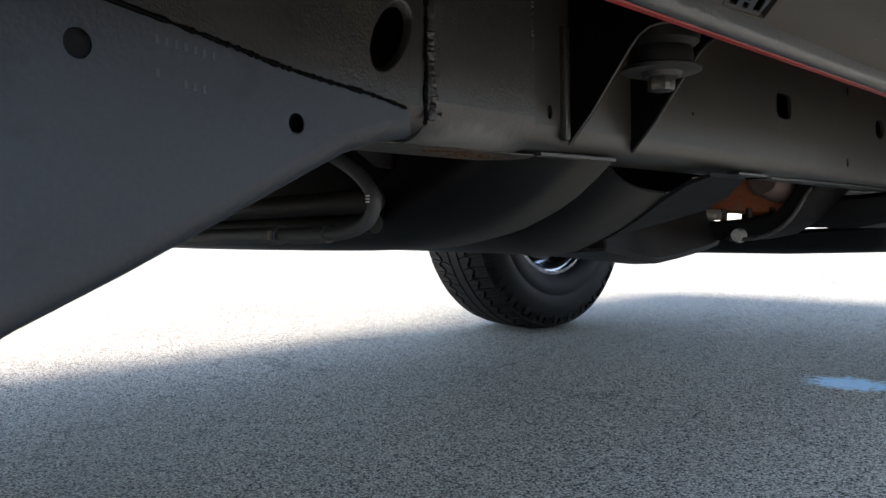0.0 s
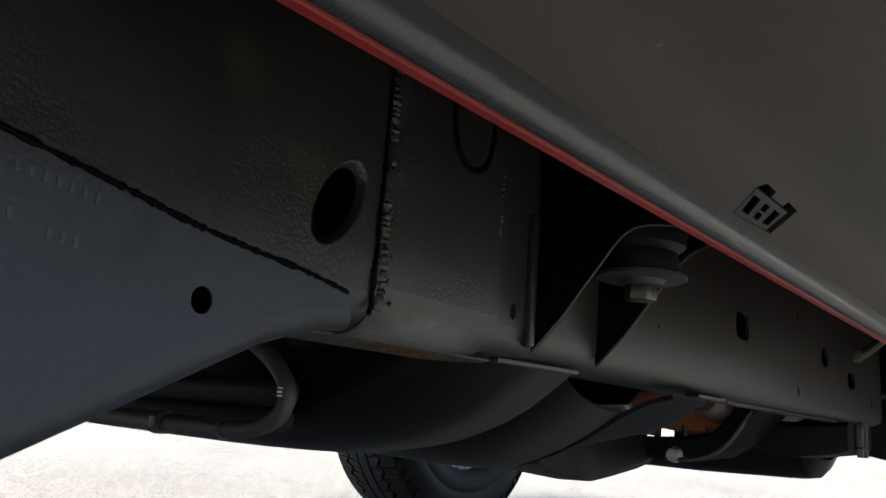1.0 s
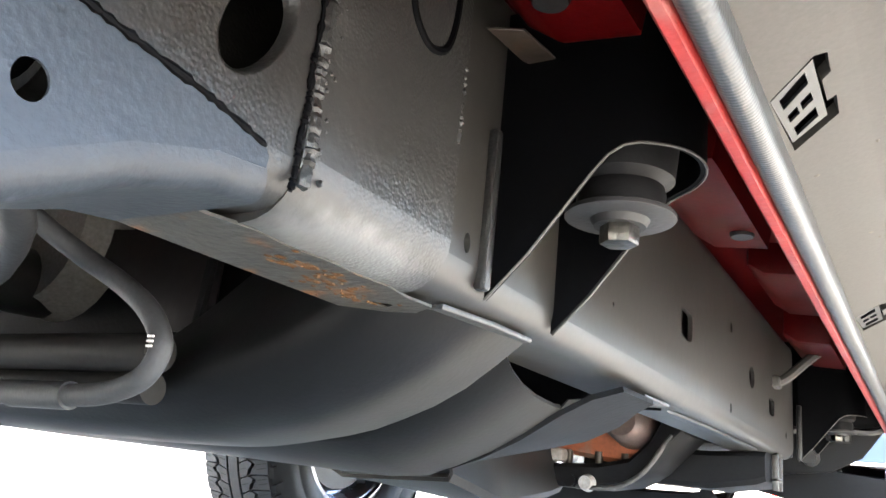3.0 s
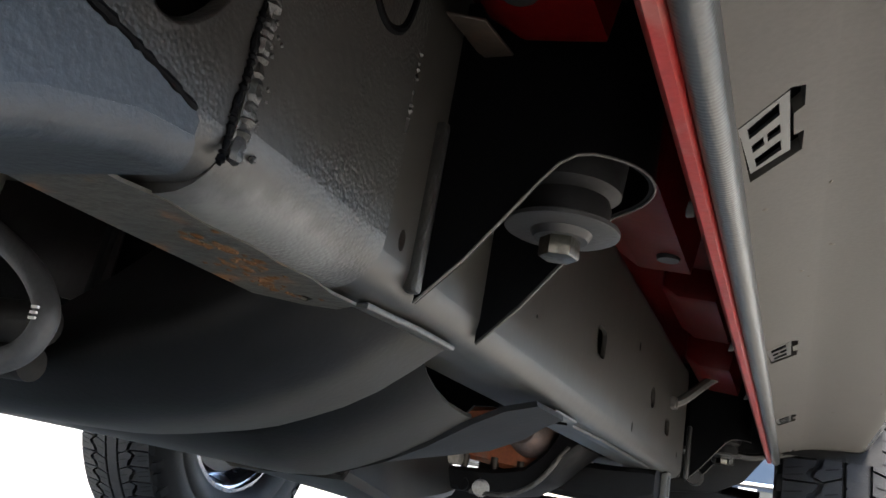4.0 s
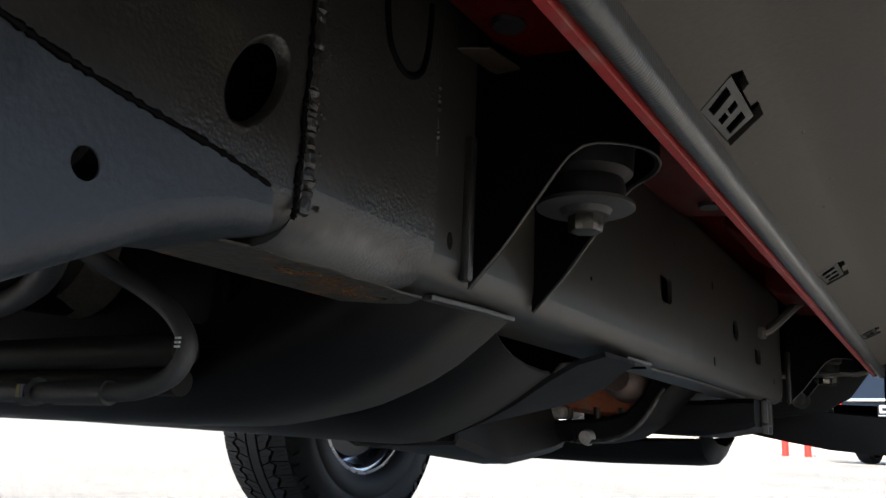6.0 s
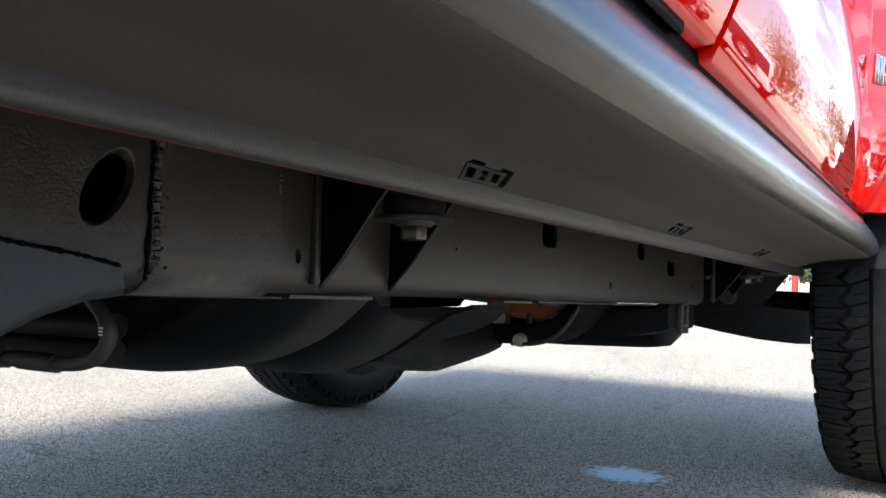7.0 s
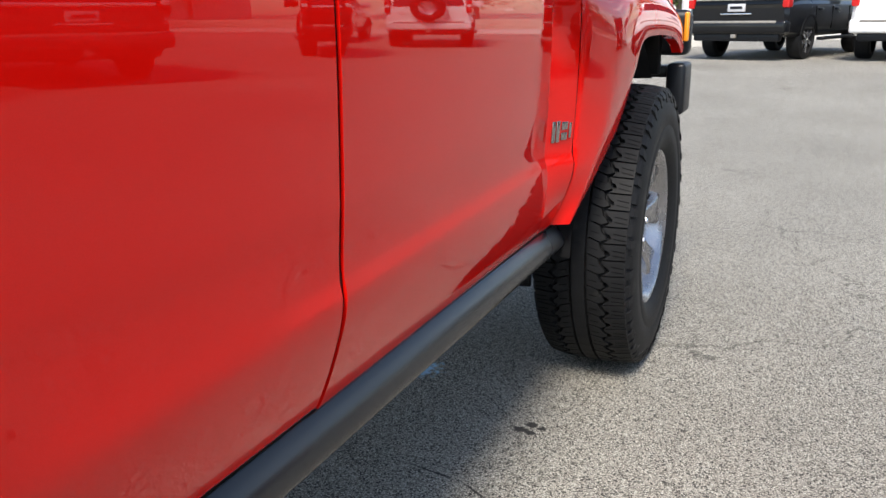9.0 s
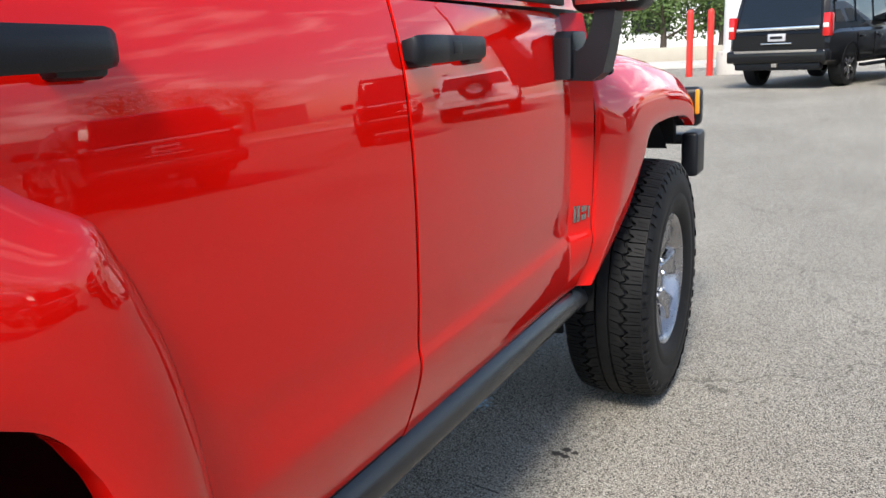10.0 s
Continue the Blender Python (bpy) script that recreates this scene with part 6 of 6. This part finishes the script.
def parked(name, label, paint, wide=1.0, high=1.95, long=5.2, spare=False, chrome=True):
    """A parked large utility vehicle, tail towards -y, its rear bumper at y = 0."""
    car = thing(name, label, "car", group="parked vehicles")
    w = wide
    # lower body: rings along the length
    st = [(0.03, 0.90, 0.55, 1.02), (0.10, 0.97, 0.45, 1.06), (0.6, 1.0, 0.42, 1.08), (1.6, 1.0, 0.42, 1.08), (3.4, 1.0, 0.42, 1.06), (4.3, 0.98, 0.45, 1.03), (4.95, 0.92, 0.50, 0.98), (long, 0.78, 0.60, 0.86)]
    bm = bmesh.new()
    rows = []
    for y, k, z0, z1 in st:
        rows.append([(-w * k * 0.90, y, z0), (-w * k * 0.97, y, z0 + 0.08), (-w * k, y, z0 + 0.28), (-w * k * 0.985, y, z1 - 0.06), (-w * k * 0.94, y, z1), (w * k * 0.94, y, z1), (w * k * 0.985, y, z1 - 0.06), (w * k, y, z0 + 0.28), (w * k * 0.97, y, z0 + 0.08), (w * k * 0.90, y, z0)])
    vs = loft(bm, rows, True)
    cap(bm, vs[0]), cap(bm, vs[-1])
    part("body", bm, paint, car, "", 30)
    # cabin
    bm = bmesh.new()
    rows = []
    for z, y0, y1, k in ((1.03, 0.05, 3.75, 0.945), (1.25, 0.09, 3.45, 0.92), (high - 0.16, 0.26, 2.75, 0.82), (high - 0.05, 0.34, 2.60, 0.78), (high, 0.50, 2.40, 0.68)):
        rows.append([(-w * k, y0 + 0.06, z), (-w * k * 0.9, y0, z), (w * k * 0.9, y0, z), (w * k, y0 + 0.06, z), (w * k, y1 - 0.10, z), (w * k * 0.85, y1, z), (-w * k * 0.85, y1, z), (-w * k, y1 - 0.10, z)])
    vs = loft(bm, rows, True)
    cap(bm, vs[-1])
    part("cabin", bm, paint, car, "", 30)
    # panes
    def pane(ps, name="window_pane"):
        bm = bmesh.new()
        bm.faces.new([bm.verts.new(p) for p in ps])
        bmesh.ops.recalc_face_normals(bm, faces=bm.faces[:])
        bmesh.ops.solidify(bm, geom=bm.faces[:], thickness=0.012)
        part(name, bm, DARK_GLASS, car, "dark tinted window")
    pane([(-w * 0.80, 0.060, 1.18), (w * 0.80, 0.060, 1.18), (w * 0.70, 0.225, high - 0.20), (-w * 0.70, 0.225, high - 0.20)], "rear_window")
    for s in (1, -1):
        for a, b in ((0.36, 1.25), (1.35, 2.15), (2.25, 3.10)):
            def sx(z):
                return s * w * (along([(1.03, 0.945), (1.25, 0.92), (high - 0.16, 0.82)], z) + 0.006)
            top = high - 0.22
            b2 = min(b, 2.62) if b > 2.5 else b
            pane([(sx(1.20), a, 1.20), (sx(1.20), b, 1.20), (sx(top), b2 - 0.02, top), (sx(top), a + 0.06, top)], "side_window")
    # tail: lamps, bumper, plate, handle bar
    for s in (1, -1):
        bm = bmesh.new()
        box(bm, s * w * 0.85, s * w * 0.980, 0.0, 0.22, 0.96, 1.38, 0.03, 2)
        lamp = part("tail_lamp", bm, LAMP_RED, car, "red tail lamp")
        bm = bmesh.new()
        box(bm, s * w * 0.865, s * w * 0.965, -0.010, 0.04, 1.12, 1.20, 0.008)
        part("reversing_lens", bm, LAMP_WHITE, lamp, "clear reversing lens")
    bm = bmesh.new()
    box(bm, -w * 0.97, w * 0.97, -0.08, 0.22, 0.50, 0.74, 0.05, 3)
    bumper = part("rear_bumper", bm, paint, car)
    bm = bmesh.new()
    box(bm, -w * 0.80, w * 0.80, -0.088, -0.02, 0.690, 0.735, 0.008)
    part("step_pad", bm, CASTING, bumper, "grey bumper step pad")
    bm = bmesh.new()
    box(bm, -w * 0.84, w * 0.84, 0.02, 0.2, 0.36, 0.52, 0.04)
    part("lower_valance", bm, TRIM, car)
    if chrome:
        bm = bmesh.new()
        box(bm, -w * 0.80, w * 0.80, -0.012, 0.05, 1.10, 1.165, 0.012)
        part("chrome_bar", bm, CHROME, car, "bright chrome tailgate bar")
    bm = bmesh.new()
    box(bm, -0.17, 0.17, -0.002, 0.04, 0.90, 1.04, 0.01)
    plate = part("number_plate", bm, PLATE, car, "grey dealer plate")
    bm = bmesh.new()
    box(bm, -0.12, 0.12, -0.008, 0.0, 0.945, 0.995, 0.003)
    part("plate_bar", bm, TRIM, plate)
    bm = bmesh.new()
    box(bm, -w * 0.30, w * 0.30, -0.006, 0.03, 0.845, 0.870, 0.006)
    part("latch_trim", bm, CHROME, car)
    bm = bmesh.new()
    tube(bm, [(w * 0.45, 0.30, 0.40), (w * 0.45, -0.05, 0.40)], 0.04, 12, 1, False)
    part("exhaust_tip", bm, CHROME, car, "chrome exhaust tip")
    bm = bmesh.new()
    box(bm, -0.05, 0.05, -0.06, 0.1, 0.42, 0.49, 0.01)
    part("tow_hitch", bm, CASTING, car)
    if spare:
        bm = bmesh.new()
        lathe(bm, [(0.0, 0.0), (-0.22, 0.0), (-0.225, 0.16), (-0.24, 0.20), (-0.24, 0.33), (-0.20, 0.375), (-0.05, 0.375), (0.0, 0.33)], (0.0, 0.0, 1.12), "y", 30)
        part("spare_tyre", bm, TYRE, car, "spare tyre on the tailgate")
        bm = bmesh.new()
        lathe(bm, [(-0.226, 0.0), (-0.250, 0.05), (-0.246, 0.08), (-0.236, 0.09), (-0.240, 0.19), (-0.245, 0.20)], (0.0, 0.0, 1.12), "y", 12)
        part("spare_rim", bm, ALLOY, car)
    # wheels
    for s in (1, -1):
        for y in (1.05, 4.05):
            bm = bmesh.new()
            lathe(bm, [(-0.14, 0.25), (-0.14, 0.35), (-0.11, 0.385), (0.0, 0.395), (0.11, 0.385), (0.135, 0.35), (0.135, 0.278), (0.12, 0.270)], (s * (w - 0.15), y, 0.392), "x", 32)
            tyre = part("tyre", bm, TYRE, car, "black tyre")
            bm = bmesh.new()
            lathe(bm, [(0.12, 0.274), (0.105, 0.262), (0.06, 0.245), (0.05, 0.0)] if s > 0 else [(-0.12, 0.274), (-0.105, 0.262), (-0.06, 0.245), (-0.05, 0.0)], (s * (w - 0.15), y, 0.392), "x", 32)
            part("rim", bm, BLACK_STEEL, tyre)
            for i in range(6):
                bm = bmesh.new()
                a = 2 * math.pi * i / 6
                box(bm, 0.085, 0.126, -0.034, 0.034, 0.03, 0.264, 0.006)
                bmesh.ops.rotate(bm, cent=(0, 0, 0), matrix=Matrix.Rotation(a, 3, "X"), verts=bm.verts[:])
                for v in bm.verts:
                    v.co = Vector((s * (v.co.x + w - 0.15), v.co.y + y, v.co.z + 0.392))
                part("spoke", bm, ALLOY, tyre)
        # arches, side step, mirror, door lines
        for y in (1.05, 4.05):
            bm = bmesh.new()
            lathe(bm, [(-0.02, 0.44), (0.0, 0.45), (0.012, 0.44), (0.012, 0.40), (-0.14, 0.40)] if s > 0 else [(0.02, 0.44), (0.0, 0.45), (-0.012, 0.44), (-0.012, 0.40), (0.14, 0.40)], (s * (w + 0.0), y, 0.392), "x", 40)
            bmesh.ops.delete(bm, geom=[f for f in bm.faces if f.calc_center_median().z < 0.44], context="FACES")
            part("wheel_arch", bm, BLACK_STEEL, car)
        bm = bmesh.new()
        box(bm, s * (w - 0.06), s * (w + 0.08), 1.6, 3.5, 0.34, 0.40, 0.02)
        part("side_step", bm, TRIM, car)
        bm = bmesh.new()
        box(bm, s * (w * 0.96), s * (w + 0.24), 3.02, 3.14, 1.16, 1.36, 0.03)
        part("door_mirror", bm, paint, car)
        for y in (1.32, 2.20, 3.18):
            bm = bmesh.new()
            box(bm, s * w * 0.955, s * (w * 1.0 + 0.0015), y, y + 0.012, 0.56, 0.98, 0.0)
            part("door_seam", bm, BLACK_STEEL, car)
        for y in (1.42, 2.32):
            bm = bmesh.new()
            box(bm, s * w * 0.99, s * (w + 0.035), y, y + 0.20, 0.90, 0.94, 0.012)
            part("door_handle", bm, paint, car)
        bm = bmesh.new()
        tube(bm, [(s * w * 0.70, 0.55, high - 0.02), (s * w * 0.72, 0.75, high + 0.05), (s * w * 0.72, 2.1, high + 0.05), (s * w * 0.70, 2.3, high - 0.02)], 0.022, 8, 4)
        part("roof_rail", bm, CHROME if chrome else TRIM, car)
    bm = bmesh.new()
    box(bm, -w * 0.62, w * 0.62, long - 0.16, long - 0.02, 0.62, 0.90, 0.04)
    part("front_grille", bm, CHROME, car)
    for s in (1, -1):
        bm = bmesh.new()
        box(bm, s * w * 0.62, s * w * 0.86, long - 0.22, long - 0.05, 0.70, 0.88, 0.03)
        part("headlamp", bm, LAMP_WHITE, car, "clear headlamp")
    return car


black_suv = parked("parked_suv", "black utility vehicle parked tail-out with a chrome tailgate bar", BLACK_PAINT, 1.0, 2.10)
black_suv.matrix_basis = pose(-0.19, 17.2, 0, 0, 0, -19)
white_suv = parked("parked_suv", "white utility vehicle parked beside the black one", WHITE_PAINT, 1.0, 1.92, chrome=False)
white_suv.matrix_basis = pose(2.70, 17.0, 0, 0, 0, -12)
fj = parked("parked_offroader", "white off-roader with a spare tyre on its tailgate", WHITE_PAINT, 0.95, 1.85, 4.7, True, False)
fj.matrix_basis = pose(6.5, 17.3, 0, 0, 0, -16)
copy_thing(black_suv, pose(7.2, 12.7, 0, 0, 0, -34))
dark = parked("parked_suv", "dark red utility vehicle parked across the aisle", MAROON, 0.96, 1.80)
dark.matrix_basis = pose(7.3, 7.0, 0, 0, 0, -62)
copy_thing(black_suv, pose(7.4, 3.6, 0, 0, 0, -72))
silver = parked("parked_suv", "silver utility vehicle parked across the aisle", SILVER, 0.95, 1.78)
silver.matrix_basis = pose(7.7, -0.2, 0, 0, 0, -80)
copy_thing(dark, pose(7.8, -4.0, 0, 0, 0, -84))
copy_thing(silver, pose(10.2, 18.6, 0, 0, 0, -14))


# ---------------------------------------------------------------- edge of the lot
CONCRETE = material("pale_concrete", (0.52, 0.50, 0.46), 0.8, 0.0, 0.15, 2.0, 60.0, 0.4, (0.40, 0.38, 0.34), 0.4)
TAN = material("tan_block_wall", (0.42, 0.38, 0.31), 0.85, 0.0, 0.2, 1.5, 40.0, 0.4)
WHITE_WALL = material("white_render", (0.72, 0.72, 0.70), 0.8, 0.0, 0.06, 0.7, 30.0, 0.2)
BOLLARD = material("red_bollard_paint", (0.58, 0.03, 0.02), 0.45, 0.0, 0.12, 6.0, 120.0, 0.15)
BARK = material("bark", (0.13, 0.10, 0.075), 0.9, 0.0, 0.3, 12.0, 60.0, 0.8)
LEAF = material("leaf_green", (0.075, 0.125, 0.028), 0.6, 0.0, 0.35, 1.6, 20.0, 0.0, (0.11, 0.17, 0.04), 0.5)

for bx, by in ((-2.85, 22.6), (-2.38, 22.9)):
    bm = bmesh.new()
    lathe(bm, [(0.0, 0.0), (0.0, 0.085), (1.62, 0.085), (1.68, 0.075), (1.71, 0.045), (1.72, 0.0)], (bx, by, 0), "z", 20)
    tagged(part("bollard", bm, BOLLARD), "round red painted steel bollard", "bollard", "bollards")

lamp_post = thing("lamp_post", "white lamp post on a round concrete base", "lamp post")
bm = bmesh.new()
lathe(bm, [(0.0, 0.0), (0.0, 0.48), (0.55, 0.48), (0.60, 0.45), (0.60, 0.0)], (-1.85, 23.6, 0), "z", 28)
part("base", bm, CONCRETE, lamp_post, "round concrete base")
bm = bmesh.new()
lathe(bm, [(0.60, 0.0), (0.60, 0.32), (3.0, 0.30), (9.0, 0.22), (9.0, 0.0)], (-1.85, 23.6, 0), "z", 20)
part("post", bm, WHITE_WALL, lamp_post)
bm = bmesh.new()
box(bm, -2.2, -1.5, 23.0, 23.5, 9.0, 9.2, 0.04)
part("lamp_head", bm, TRIM, lamp_post)

bm = bmesh.new()
box(bm, -60, 40, 31.5, 32.0, 0, 0.62, 0.03)
tagged(part("low_wall", bm, TAN), "low tan block wall along the lot", "wall", kind="structure")
bm = bmesh.new()
box(bm, -60, 40, 28.0, 31.5, -0.1, 0.12, 0.02)
tagged(part("kerb", bm, CONCRETE), "pale concrete kerb strip along the lot", "kerb", kind="structure")
store = thing("store", "long white rendered building behind the lot", "building")
bm = bmesh.new()
box(bm, -45, 2, 52, 70, 0, 4.2)
part("wall", bm, WHITE_WALL, store)
bm = bmesh.new()
box(bm, -45.3, 2.3, 51.7, 70.3, 4.2, 4.6, 0.05)
part("roof", bm, CONCRETE, store)
for i in range(10):
    bm = bmesh.new()
    box(bm, -43 + i * 4.4, -40.6 + i * 4.4, 51.9, 52.1, 1.2, 3.0, 0.02)
    part("window", bm, DARK_GLASS, store)


def tree(seed, at, high, spread):
    """Tapered trunk, forked limbs and a crown of many small leaf clumps with gaps."""
    rnd = random.Random(seed)
    t = thing("tree", "leafy green tree behind the lot", "tree", group="trees behind the lot")
    bm = bmesh.new()
    tube(bm, [(0, 0, 0), (0.05, 0.02, high * 0.2), (-0.04, 0.05, high * 0.45), (0.06, 0, high * 0.8)], lambda f: 0.16 * (1 - 0.8 * f) + 0.01, 9, 5)
    tips = []
    for i in range(11):
        a, z = i * 2.4 + rnd.random(), high * (0.22 + 0.05 * i)
        r = spread * (0.55 + 0.4 * rnd.random()) * (1 - 0.035 * i)
        end = Vector((r * math.cos(a), r * math.sin(a), z + high * (0.12 + 0.12 * rnd.random())))
        mid = Vector((end.x * 0.45, end.y * 0.45, z + high * 0.05))
        tube(bm, [(0, 0, z - high * 0.03), mid, end], lambda f: 0.055 * (1 - 0.8 * f) + 0.006, 6, 4)
        tips += [end, mid * 0.4 + end * 0.6, mid]
    tips.append(Vector((0, 0, high * 0.92)))
    trunk = part("trunk", bm, BARK, t)
    trunk.location = at
    vs, fs = [], []
    for tip in tips:
        for _ in range(150):
            c = tip + Vector((rnd.gauss(0, 1), rnd.gauss(0, 1), rnd.gauss(0, 0.75))) * spread * 0.27
            if c.z < high * 0.18:
                continue
            u = Vector((rnd.gauss(0, 1), rnd.gauss(0, 1), rnd.gauss(0, 1))).normalized()
            w = u.orthogonal().normalized()
            k = rnd.uniform(0.05, 0.11)
            n = len(vs)
            vs += [c - u * k, c + w * k * 0.55, c + u * k, c - w * k * 0.55]
            fs.append((n, n + 1, n + 2, n + 3))
    me = bpy.data.meshes.new("crown")
    me.from_pydata([tuple(v) for v in vs], [], fs)
    me.materials.append(LEAF)
    crown = new("crown", me)
    crown.parent, crown.location = t, at
    tagged(crown, "green leaves with gaps", kind="stuff")
    return t


for i, (tx, ty, th, ts) in enumerate(((-6.4, 35.0, 4.6, 1.9), (-4.2, 35.8, 4.8, 1.9), (-9.5, 36.0, 4.4, 1.8), (7.0, 40.0, 6.5, 2.4), (12.0, 40.0, 6.0, 2.3), (32.0, 6.0, 7.0, 2.6), (34.0, 14.0, 6.0, 2.4), (33.0, -4.0, 6.5, 2.5))):
    lot_tree = tree(40 + i, (tx, ty, 0), th, ts)
for i in range(11):
    copy_thing(lot_tree, pose(-2.0 + 2.2 * math.sin(i * 2.1), -26.0 + 6.5 * i + 4.0, 0, 0, 0, 0))

# hedge line and far building on the far side of the aisle
bm = bmesh.new()
box(bm, 44, 60, -60, 60, 0, 3.6, 0.05)
tagged(part("far_building", bm, CONCRETE), "long pale building across the lot", "building")
